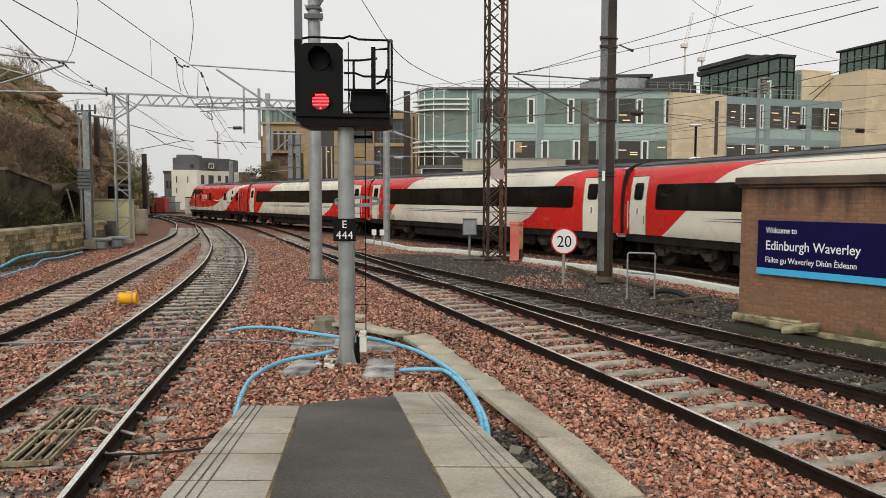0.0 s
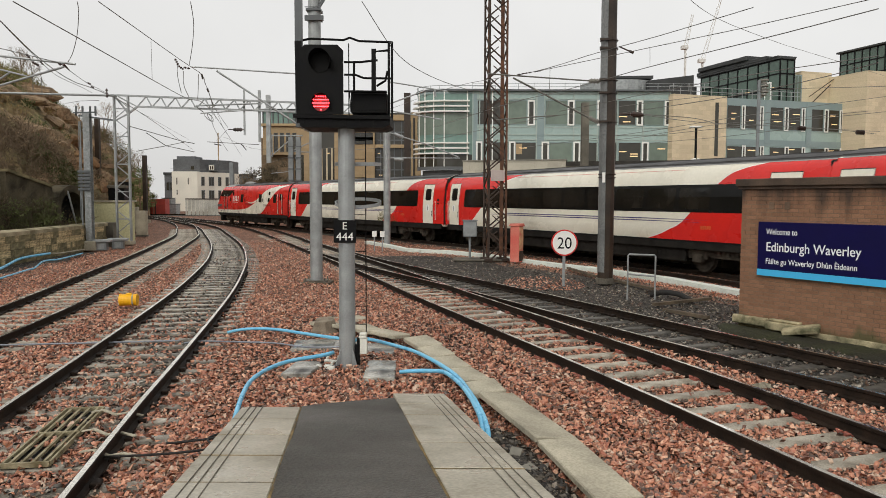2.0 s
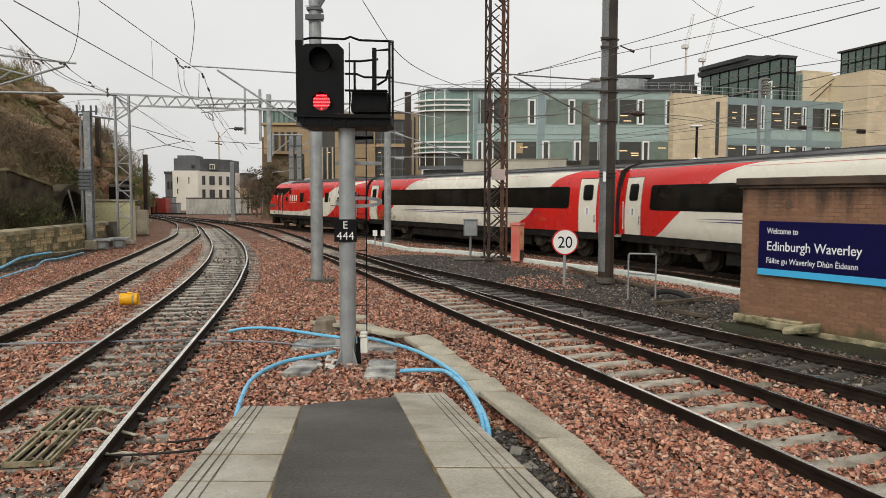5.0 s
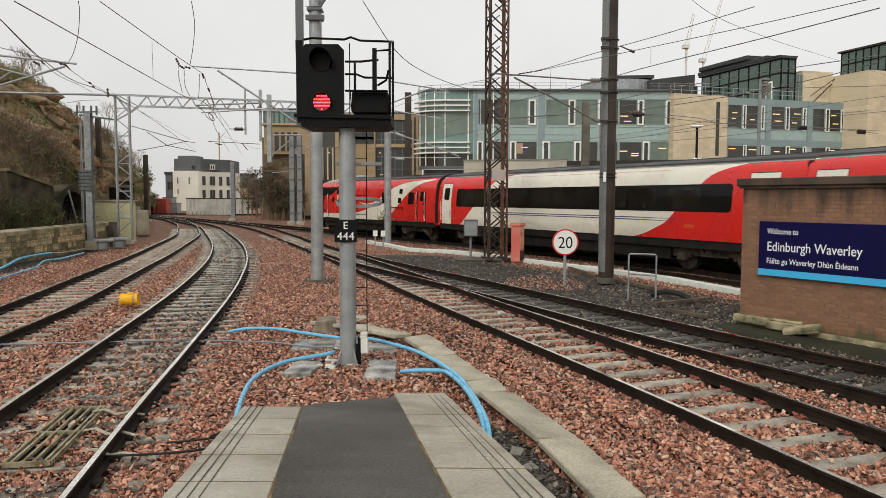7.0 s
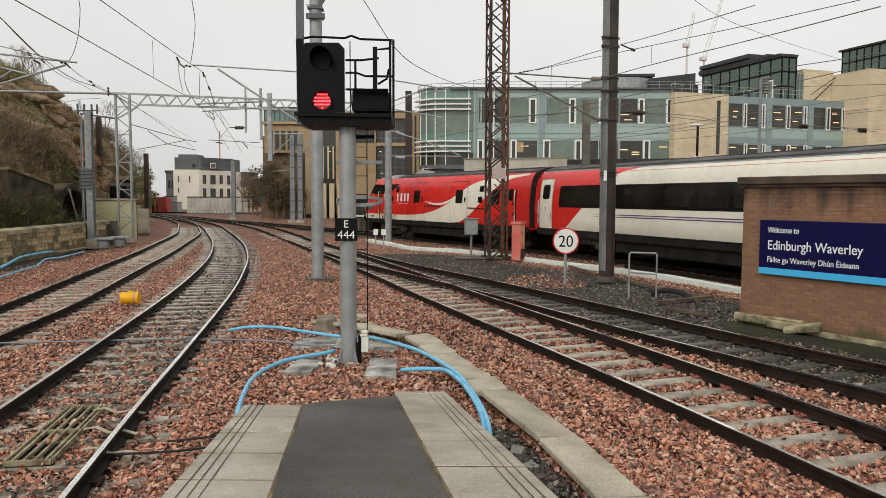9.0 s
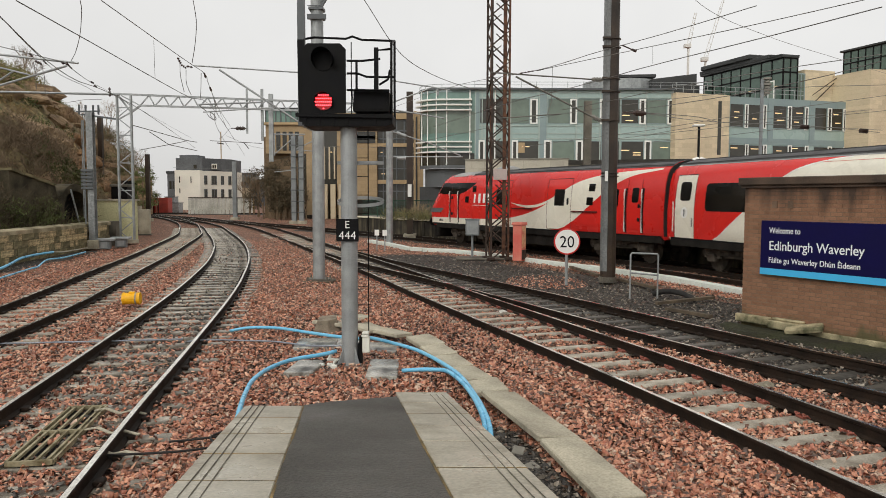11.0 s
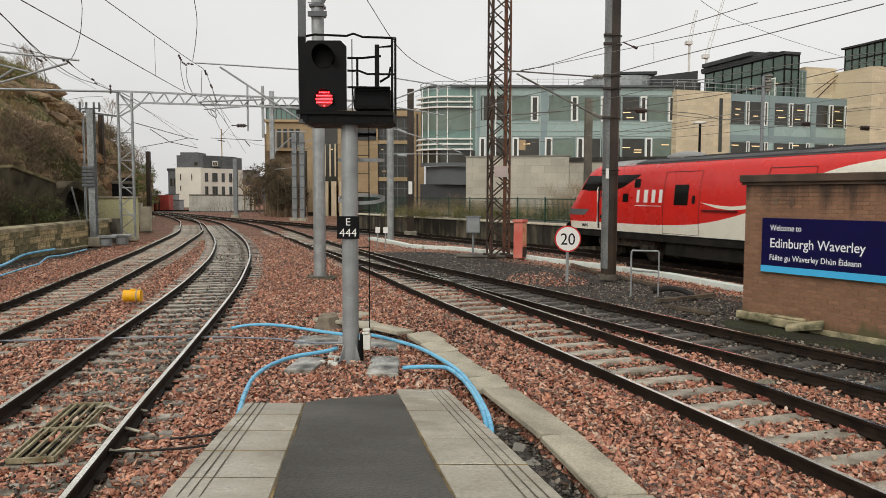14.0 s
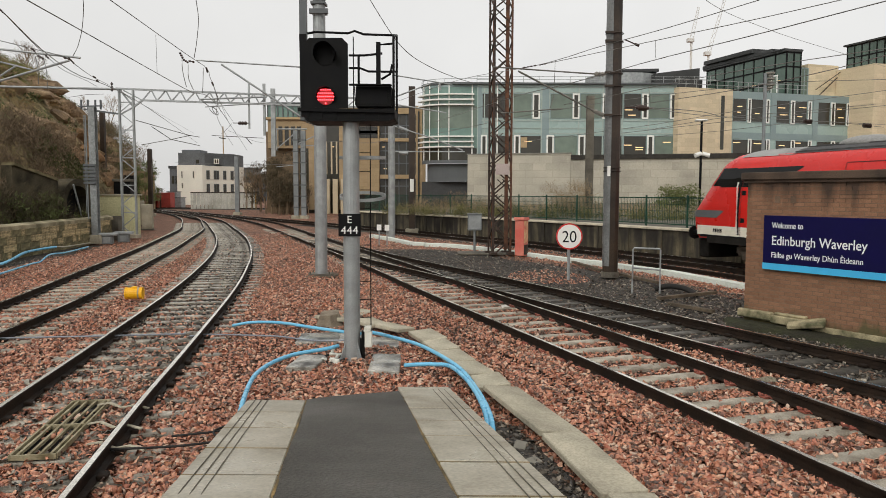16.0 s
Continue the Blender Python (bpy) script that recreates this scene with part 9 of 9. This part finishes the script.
part("wing_wall", slab_xz(BM(), [(-1.36, 0), (-1.36, 3.1), (-4.8, 3.75), (-4.8, 0)], -0.1, 0.4), M_OLDWALL, ar, "dark sloping stone wing wall")
b = BM()
for k in range(7):
    u, r = -1.45 - 0.48 * k, random.uniform(-0.05, 0.05)
    z = 3.12 + 0.19 * (-u - 1.36)
    beam(b, (u - 0.47, 0.1 + r, z + 0.13), (u, 0.1 + r, z + 0.04), 0.6, 0.12)
part("wing_coping", b, M_WALLDARK, ar, "uneven weathered coping stones")
part("hand_pole", beam(BM(), (-0.75, -0.5, 2.95), (0.05, -0.5, 1.0), 0.06), M_GALV, ar)
tm = thing("tunnel_mouth", "tunnel mouth painted black on a brown rock face", "tunnel", pose(-48.5, 109.5, -0.2, 0, 0, 12), kind="structure")
part("face", box(BM(), -6, 5, 0, 1.0, 0, 5.6), M_ROCK, tm)
# the tunnel's dark is a black box set before the face
part("opening", box(BM(), -4.0, 3.0, -0.1, 0.0, 0, 5.0), M_BLACK, tm)


# ---- vegetation ----
def sprays(name, label, spots, mat, count, size, leaf, spread_z=1.0, kind="stuff", category="shrubs"):
    """Clumps of thin leaves or twigs scattered about spots (x, y, z, radius), as one mesh."""
    r = np.random.default_rng(len(spots) * 7 + count)
    V, F = [], []
    base = 0
    for x, y, z, rad in spots:
        n = int(count * (rad ** 1.3))
        d = r.normal(size=(n, 3))
        d /= np.linalg.norm(d, axis=1)[:, None]
        d[:, 2] = np.abs(d[:, 2]) * spread_z
        c = np.array([x, y, z]) + d * (rad * r.random(n) ** 0.45)[:, None]
        a = r.normal(size=(n, 3))
        a[:, 2] = np.abs(a[:, 2]) + 0.3
        a /= np.linalg.norm(a, axis=1)[:, None]
        s = np.cross(a, r.normal(size=(n, 3)))
        s /= np.linalg.norm(s, axis=1)[:, None]
        ln = size * r.uniform(0.5, 1.5, n)[:, None]
        wd = leaf * r.uniform(0.5, 1.3, n)[:, None]
        p = np.stack([c - s * wd, c + a * ln * 0.5 - s * wd * 0.1, c + a * ln, c + a * ln * 0.4 + s * wd], 1)
        V.append(p.reshape(-1, 3))
        F.append(base + np.arange(n * 4).reshape(n, 4))
        base += n * 4
    V, F = np.concatenate(V), np.concatenate(F)
    me = bpy.data.meshes.new(name)
    me.from_pydata(V.tolist(), [], F.tolist())
    me.materials.append(mat)
    return tagged(new(name, me), label, category, kind=kind)


def hill_spots(n, seed, ylo, yhi, dlo, dhi, rlo, rhi):
    r = random.Random(seed)
    out = []
    for _ in range(n):
        y = r.uniform(ylo, yhi)
        x = float(np.interp(y, TOE[:, 0], TOE[:, 1])) - r.uniform(dlo, dhi)
        if 31.5 < y < 40.5 and x > -20.3:
            continue
        out.append((x, y, ground_z(x, y) - 0.1, r.uniform(rlo, rhi)))
    return out


def back_spots(n, seed):
    r = random.Random(seed)
    out = []
    for _ in range(n):
        y = r.uniform(108, 122)
        x = y * r.uniform(-0.60, -0.405)
        out.append((x, y, ground_z(x, y) + 0.5, r.uniform(1.0, 2.6)))
    return out


sprays("bramble_scrub", "bare brown bramble scrub on the bank", hill_spots(150, 1, 20, 104, 0.2, 3.2, 0.6, 1.3) + hill_spots(60, 12, 40, 100, 3, 10, 0.4, 0.9) + hill_spots(110, 21, 22, 46, 0.2, 3.0, 0.8, 1.5) + back_spots(240, 2) + hill_spots(160, 31, 70, 125, 8, 30, 0.8, 2.0), M_TWIG, 165, 0.40, 0.024)
sprays("dry_grass", "dry ochre grass and dead bracken on the bank", hill_spots(150, 3, 22, 104, 0.2, 13, 0.4, 0.9) + back_spots(60, 4) + hill_spots(110, 32, 70, 125, 8, 28, 0.7, 1.4), M_DRYLEAF, 150, 0.22, 0.03)
sprays("olive_turf", "olive green turf and moss on the upper bank", hill_spots(330, 41, 30, 80, 5.5, 15, 0.5, 1.2), M_OLIVE, 240, 0.16, 0.04)
sprays("ivy_scrub", "green ivy and low bushes on the bank", hill_spots(70, 5, 22, 104, 0.0, 4, 0.4, 1.0) + hill_spots(90, 6, 34, 90, 5, 14, 0.4, 0.8) + hill_spots(90, 42, 24, 31, 0.0, 2.2, 0.5, 1.0) + hill_spots(50, 43, 40, 46, 0.0, 2.0, 0.4, 0.8) + back_spots(60, 7), M_LEAF, 210, 0.2, 0.07)


r = random.Random(77)
foot = [(r.uniform(-18.75, -18.0), y, r.uniform(0.0, 2.0 if y < 35 else 0.8), r.uniform(0.55, 0.95)) for y in np.arange(24.0, 36.6, 0.11)]
sprays("foot_brambles", "dark tangled brambles behind the stone wall", foot, M_IVY, 200, 0.36, 0.016)
sprays("foot_ivy", "dark green ivy and brambles behind the stone wall", [(x + 0.15, y, z, q * 0.8) for x, y, z, q in foot[1::2]], M_LEAF, 300, 0.13, 0.05)


def bare_tree(x, y, z, h, seed, label="bare winter tree with fine branches", crown=M_TWIG):
    """A trunk that forks again and again into twigs."""
    r = random.Random(seed)
    th = thing("tree", label, "tree", pose(x, y, z), group="bare trees")
    b = BM()
    tw = BM()
    tips = []

    def grow(p, d, L, rad, depth):
        q = p + d * L
        mid = p + d * L * 0.5 + Vector((r.uniform(-1, 1), r.uniform(-1, 1), 0)) * L * 0.06
        tube(b if depth < 3 else tw, [p, mid, q], rad, 5 if depth < 2 else 3, caps=False, r_end=rad * 0.62)
        if depth >= 6:
            return
        for _ in range(2 if depth < 1 else r.choice((2, 3, 3))):
            e = (d + Vector((r.uniform(-1, 1), r.uniform(-1, 1), r.uniform(-0.35, 0.7))) * 0.62).normalized()
            grow(p + d * L * r.uniform(0.65, 1.0), e, L * r.uniform(0.62, 0.85), rad * 0.6, depth + 1)

    grow(Vector((0, 0, 0)), Vector((r.uniform(-0.1, 0.1), 0, 1)).normalized(), h * 0.26, h * 0.016, 0)
    part("trunk", b, M_TWIG, th)
    part("crown", tw, crown, th, "fine bare twigs")
    return th


for k, (x, y, h) in enumerate(((-41, 74, 6), (-46, 84, 7), (-50, 96, 7), (-54, 106, 7.5), (-51.5, 112, 9), (-47.5, 114, 9), (-56, 116, 7), (-46, 116, 8), (-60, 112, 7), (-38, 68, 5), (-49.5, 111, 6), (-50.5, 114, 8), (-45.2, 113, 6), (-53, 118, 9), (-48.5, 117, 8), (-44.6, 115, 5), (-44, 78, 5))):
    bare_tree(x, y, ground_z(x, y), h, k + 1)
for k, (px, d, h) in enumerate(((452, 112, 10), (462, 108, 8), (440, 122, 9), (480, 90, 7), (505, 88, 6), (470, 89, 8), (520, 90, 6), (545, 88, 5), (435, 112, 7))):
    bare_tree(X(px, d), d, -0.2, h, 40 + k)
# tall ivy-clad trees and bushes in front of the stone offices
for k, (px, d, h) in enumerate(((490, 89, 5.5), (255, 96, 6.0), (266, 104, 6.5), (460, 100, 6.0), (512, 88, 3.5), (445, 112, 5.5), (530, 88, 4.0), (480, 88, 5.5), (500, 88, 6.5), (506, 87, 4.5), (493, 87, 6.0))):
    r = random.Random(70 + k)
    x = X(px, d)
    th = thing("ivy_tree", "dark ivy covered tree with an uneven crown", "tree", pose(x, d, -0.2), group="ivy trees")
    part("trunk", tube(BM(), [(0, 0, 0), (0.1, 0, h * 0.5), (0, 0, h * 0.85)], 0.16, 6, r_end=0.04), M_TWIG, th)
    spots = [(r.uniform(-0.9, 0.9), r.uniform(-0.7, 0.7), h * (0.15 + 0.8 * i / 10), r.uniform(0.5, 1.15)) for i in range(11)]
    o = sprays("crown", "", spots, M_LEAF if k in (1, 2) else M_IVY, 190 if k in (1, 2) else 110, 0.26, 0.09, kind="", category="")
    o.parent = th
    for key in ("kind", "category", "label"):
        if key in o:
            del o[key]
# bushes behind the green fence
spots = []
r = random.Random(9)
for px, d, rad, z in ((905, 47, 0.9, 1.3), (930, 48, 0.8, 1.2), (1000, 44, 1.5, 1.4), (1020, 45, 1.2, 1.6), (985, 45, 1.0, 1.4), (880, 50, 0.9, 1.2), (850, 52, 1.2, 1.3), (770, 60, 1.3, 1.2), (800, 60, 1.6, 1.2), (825, 60, 1.5, 1.2), (1060, 43, 0.8, 1.3), (1110, 41, 0.8, 1.2)):
    for _ in range(3):
        spots.append((X(px, d) + r.uniform(-0.8, 0.8), d + r.uniform(-0.6, 0.6), z - 0.3, rad * r.uniform(0.6, 1.1)))
spots += [(X(px, 47) + r.uniform(-0.5, 0.5), 47 + r.uniform(-1.5, 1.5), 1.1, r.uniform(0.4, 0.95)) for px in range(720, 1230, 12)]
spots += [(X(px, 44) + r.uniform(-0.5, 0.5), 44 + r.uniform(-0.6, 0.6), 1.5 + r.uniform(0, 1.0), r.uniform(0.4, 0.8)) for px in (975, 985, 995, 1005, 1015, 1025, 1032, 1040)]
sprays("bare_shrubs", "bare brown shrubs behind the platform fence", spots, M_DRYTWIG, 300, 0.42, 0.011)
spots = [(X(1195, 40) + r.uniform(-0.9, 0.9), 40 + r.uniform(-0.6, 0.6), 1.5 + r.uniform(0, 1.0), r.uniform(0.4, 0.8)) for _ in range(12)]
sprays("green_bush", "rounded green bush behind the platform fence", spots, M_LEAF, 420, 0.13, 0.05, category="bush")
spots = [(X(px, 46) + r.uniform(-0.7, 0.7), 46 - (px - 700) * 0.02 + r.uniform(-0.5, 0.5), 1.0, r.uniform(0.4, 0.8)) for px in range(700, 1240, 7)]
sprays("weeds", "low straggling weeds along the platform", spots, M_OLIVE, 190, 0.34, 0.022)
# ground floor under the glazed bay: a dark box paints the shade of its recess
part("ground_floor", box(BM(), -2.8, 2.4, 1.2, 6.0, 0.0, Z(322)), M_DARKROOF, office, "dark box for the shaded ground floor recess")
# ---- hut bricks ----
bm0 = box(BM(), 0.0, 0.215, -0.012, 0.02, 0.0, 0.065, 0.0)
for v in bm0.verts:
    if v.co.y < 0:
        v.co.x = 0.1075 + (v.co.x - 0.1075) * 0.97
        v.co.z = 0.0325 + (v.co.z - 0.0325) * 0.92
BRICK = mesh_of(bm0, "brick", M_BRICK)
made = 0
rest = BM()
for row in range(int(HUTH / 0.075)):
    if row % 2:
        box(rest, 0.0, 0.1, 0.0, 0.03, row * 0.075 + 0.004, row * 0.075 + 0.069)
    for k in range(27):
        u = k * 0.225 - (0.1125 if row % 2 else 0.0)
        if u < -0.01:
            continue
        z = row * 0.075 + 0.004
        hidden = 0.45 < u < 3.9 and 1.1 < z < 2.05
        if u < 2.9 and not hidden and made < 300 and z > 0.2:
            o = new("brick", BRICK)
            o.matrix_basis = pose(u, 0.012, z)
            o.parent = hut
            made += 1
        elif not hidden:
            box(rest, u, u + 0.215, 0.0, 0.03, z, z + 0.065)
part("bricks_joined", rest, M_BRICK, hut)["kind"] = "stuff"


# damp mossy soil along the foot of the hut
bm = BM()
rows = []
for u in np.linspace(-0.2, 6.2, 50):
    wide = 0.85 + 0.22 * noise.noise(Vector((u * 1.1, 0, 0))) - 0.5 * max(0, 0.5 - u)
    rows.append([bm.verts.new((u, -wide * k / 8, 0.03 * math.sin(math.pi * k / 8) + (0.02 if k < 8 else -0.08) + 0.03 * noise.noise(Vector((u * 5, k * 0.9, 1))))) for k in range(9)])
for q, w in zip(rows, rows[1:]):
    for k in range(8):
        bm.faces.new((q[k], w[k], w[k + 1], q[k + 1]))
bmesh.ops.recalc_face_normals(bm, faces=bm.faces)
o = tagged(part("soil_bank", bm, M_SOIL, smooth=True), "damp black soil with green moss along the hut", "ground", kind="structure")
o.matrix_basis = HP

# ---- loose ballast ----
def stones(name, label, mat, n, area, size, sink, keep, seed, lift=0.0):
    """Crushed stones over a patch of ground, denser near the platform, as one mesh."""
    r = np.random.default_rng(seed)
    pts = area(r, n)
    pts = pts[keep(pts)]
    n = len(pts)
    corner = np.array([(-1, -1, -0.8), (1, -1, -0.8), (1, 1, -0.8), (-1, 1, -0.8), (-0.62, -0.58, 0.8), (0.66, -0.5, 0.7), (0.58, 0.62, 0.8), (-0.55, 0.6, 0.7)], float)
    sides = np.array([(4, 5, 6, 7), (0, 1, 5, 4), (1, 2, 6, 5), (2, 3, 7, 6), (3, 0, 4, 7)])
    q = r.normal(size=(n, 4))
    q[:, 1:3] *= 0.34
    q /= np.linalg.norm(q, axis=1)[:, None]
    w, x, y, z = q[:, 3], q[:, 1], q[:, 2], q[:, 0]
    R = np.stack([1 - 2 * (y * y + z * z), 2 * (x * y - z * w), 2 * (x * z + y * w), 2 * (x * y + z * w), 1 - 2 * (x * x + z * z), 2 * (y * z - x * w), 2 * (x * z - y * w), 2 * (y * z + x * w), 1 - 2 * (x * x + y * y)], 1).reshape(n, 3, 3)
    s = size * r.uniform(0.55, 1.25, (n, 1)) * r.uniform(0.65, 1.2, (n, 3)) * np.array([1.38, 0.88, 0.46])
    local = (corner[None] + r.uniform(-0.38, 0.38, (n, 8, 3))) * s[:, None, :]
    V = np.einsum("nij,nkj->nki", R, local)
    V[:, :, 0] += pts[:, None, 0]
    V[:, :, 1] += pts[:, None, 1]
    heap = 0.05 * (near_curve(pts, LINES[2], 1.5) & ~near_curve(pts, LINES[2], 0.83))
    heap = np.where(on_a_sleeper(pts), 0.045, heap)
    V[:, :, 2] += (BED + heap + rise(pts[:, 0], pts[:, 1]) + lift + sink * r.uniform(-0.3, 1.0, n))[:, None]
    F = (sides[None] + 8 * np.arange(n)[:, None, None]).reshape(-1, 4)
    me = bpy.data.meshes.new(name)
    me.vertices.add(n * 8)
    me.vertices.foreach_set("co", V.reshape(-1))
    me.loops.add(len(F) * 4)
    me.loops.foreach_set("vertex_index", F.reshape(-1))
    me.polygons.add(len(F))
    me.polygons.foreach_set("loop_start", np.arange(0, len(F) * 4, 4))
    me.polygons.foreach_set("loop_total", np.full(len(F), 4))
    me.update(calc_edges=True)
    me.materials.append(mat)
    return tagged(new(name, me), label, "ballast", kind="stuff")


def wedge(r, n, y0=4.2, y1=46.0):
    """Points over the visible ground, thinning with distance."""
    y = y0 * (y1 / y0) ** (r.random(n) ** 0.92)
    x = (r.random(n) * 1.3 - 0.65) * y
    return np.stack([x, y], 1)


def near_curve(P, c, d):
    """Whether points lie within d of a plan curve."""
    x = np.interp(P[:, 1], c[:, 1], c[:, 0])
    t = tangents(c)
    k = np.abs(np.interp(P[:, 1], c[:, 1], t[:, 1]))
    return np.abs(P[:, 0] - x) * k < d


LINES = [offset(A_RAIL, -GAUGE / 2), offset(A2_RAIL, GAUGE / 2), offset(B_RAIL, GAUGE / 2), offset(B2_RAIL, -GAUGE / 2)]
RAILS = [A_RAIL, offset(A_RAIL, -GAUGE), A2_RAIL, offset(A2_RAIL, GAUGE), B_RAIL, offset(B_RAIL, GAUGE), B2_RAIL, offset(B2_RAIL, -GAUGE)]


def clear_of_works(P):
    ok = np.ones(len(P), bool)
    for c in RAILS:
        ok &= ~near_curve(P, c, 0.09)
    mid = -0.43 + SKEW * (P[:, 1] - 3.8)
    ok &= ~((np.abs(P[:, 0] - mid) < 1.05) & (P[:, 1] < 7.3))
    ok &= np.hypot(P[:, 0] - SX, P[:, 1] - SY) > 0.16
    ok &= P[:, 0] > -16.9
    for x, y, w, d, turn, z in SLABS:
        ok &= ~((np.abs(P[:, 0] - x) < w / 2 - 0.03) & (np.abs(P[:, 1] - y) < d / 2 - 0.03))
    u = (P[:, 0] - 6.02) * 0.628 - (P[:, 1] - 15.07) * 0.779
    v = (P[:, 0] - 6.02) * 0.779 + (P[:, 1] - 15.07) * 0.628
    ok &= ~((v > -0.75) & (u > 0.3) & (u < 6.5)) & ~((v > -0.1) & (u > -0.1) & (u < 6.5))
    return ok


def in_dark(P):
    x = np.interp(P[:, 1], B2_RAIL[:, 1], B2_RAIL[:, 0])
    far = trough_x(P[:, 1]) - 0.9
    return (P[:, 0] > x - 1.35) & (P[:, 0] < np.maximum(x + 2.0, far)) & (P[:, 1] < 34) | (P[:, 0] < np.interp(P[:, 1], (16.0, 25.0, 32.0, 36.0), (-13.9, -15.0, -15.9, -17.0)) + 0.3 * np.sin(1.3 * P[:, 1])) & (P[:, 1] < 36)


def on_sleepers(P):
    m = np.zeros(len(P), bool)
    for c in LINES[:3]:
        m |= near_curve(P, c, 1.2)
    return m


def on_a_sleeper(P):
    """Whether points lie on the top of a sleeper."""
    m = np.zeros(len(P), bool)
    for c, reach in zip(LINES, (1.15, 1.1, 0.86, 1.2)):
        t = tangents(c)
        s = np.r_[0, np.cumsum(np.linalg.norm(np.diff(c, axis=0), axis=1))]
        xc, tx, ty, sc = (np.interp(P[:, 1], c[:, 1], v) for v in (c[:, 0], t[:, 0], t[:, 1], s))
        along, side = sc + (P[:, 0] - xc) * tx, np.abs((P[:, 0] - xc) * ty)
        phase = np.abs((along - 0.3 + 0.325) % 0.65 - 0.325)
        m |= (side < reach) & (phase < 0.135)
    return m


def in_channel(P):
    """The open cable channel between the platform and its lids."""
    side = P[:, 0] - (-0.43 + SKEW * (P[:, 1] - 3.8))
    return (side > 0.9) & (P[:, 0] < np.interp(P[:, 1], (4.3, 5.75, 7.2, 8.9), (1.55, 1.25, 0.94, 0.45))) & (P[:, 1] < 8.0)


def speck(P):
    """A scattered value from 0 to 1 for each point of the plan."""
    h = np.sin(P[:, 0] * 127.1 + P[:, 1] * 311.7) * 43758.5453
    return h - np.floor(h)


def oily(P):
    """Scattered dark stones between the rails of the near running line."""
    return near_curve(P, LINES[0], 0.66) & (speck(P) < np.interp(P[:, 1], (8.0, 13.0, 18.0, 24.0), (0.15, 0.35, 0.75, 0.9)))


def red_spot(P):
    return ((P[:, 0] - 3.1) / 1.25) ** 2 + ((P[:, 1] - 22.9) / 1.9) ** 2 < 1


def keep_red(P):
    r = np.random.default_rng(5)
    return clear_of_works(P) & (~in_dark(P) | red_spot(P)) & ~in_channel(P) & ~oily(P) & (~on_a_sleeper(P) | (r.random(len(P)) < np.where(near_curve(P, LINES[2], 0.9), 0.03, 0.28))) & (~on_sleepers(P) | (r.random(len(P)) < 0.8))


stones("ballast_stones", "loose reddish crushed stones of the track ballast", M_STONE, 262000, wedge, 0.0222, 0.046, keep_red, 11)
stones("dark_stones", "loose dark oily stones and ash by the junction", M_DARKSTONE, 90000, wedge, 0.024, 0.018, lambda P: clear_of_works(P) & (in_dark(P) & ~red_spot(P) | in_channel(P) | oily(P)) & (~on_a_sleeper(P) | near_curve(P, LINES[0], 1.2) & (speck(P) < np.where(P[:, 1] > 22, 0.75, 0.4))), 12, 0.02)


def motions():
    """The train draws away to the station; its wheelsets roll."""
    steps = [k * 0.5 for k in range(33)]
    fleet = [(VAN, lambda t: tail_gap(t) + 0.2 - 0.45 + 9.3, 5.7)]
    for k, c in enumerate(COACHES):
        fleet.append((c, lambda t, k=k: tail_gap(t) - 11.45 - 22.9 * k, 7.8))
    for ob, mid, half in fleet:
        rows = []
        for t in steps:
            m = vehicle_pose(mid(t), half)
            if ob is not VAN:
                m = m @ pose(0, 0, 0, 0, 0, 180)
            rows.append((t, m))
        walk(ob, rows)
    fine = [k * 0.1 for k in range(161)]
    for ob, sets, L in WHEELS:
        sign = 1 if ob is VAN else -1
        for w, u in sets:
            walk(w, [(t, pose(u - L / 2, 0, WHEEL_R) @ Matrix.Rotation(sign * (tail_gap(t) - tail_gap(0)) / WHEEL_R, 4, "Y")) for t in fine])


motions()
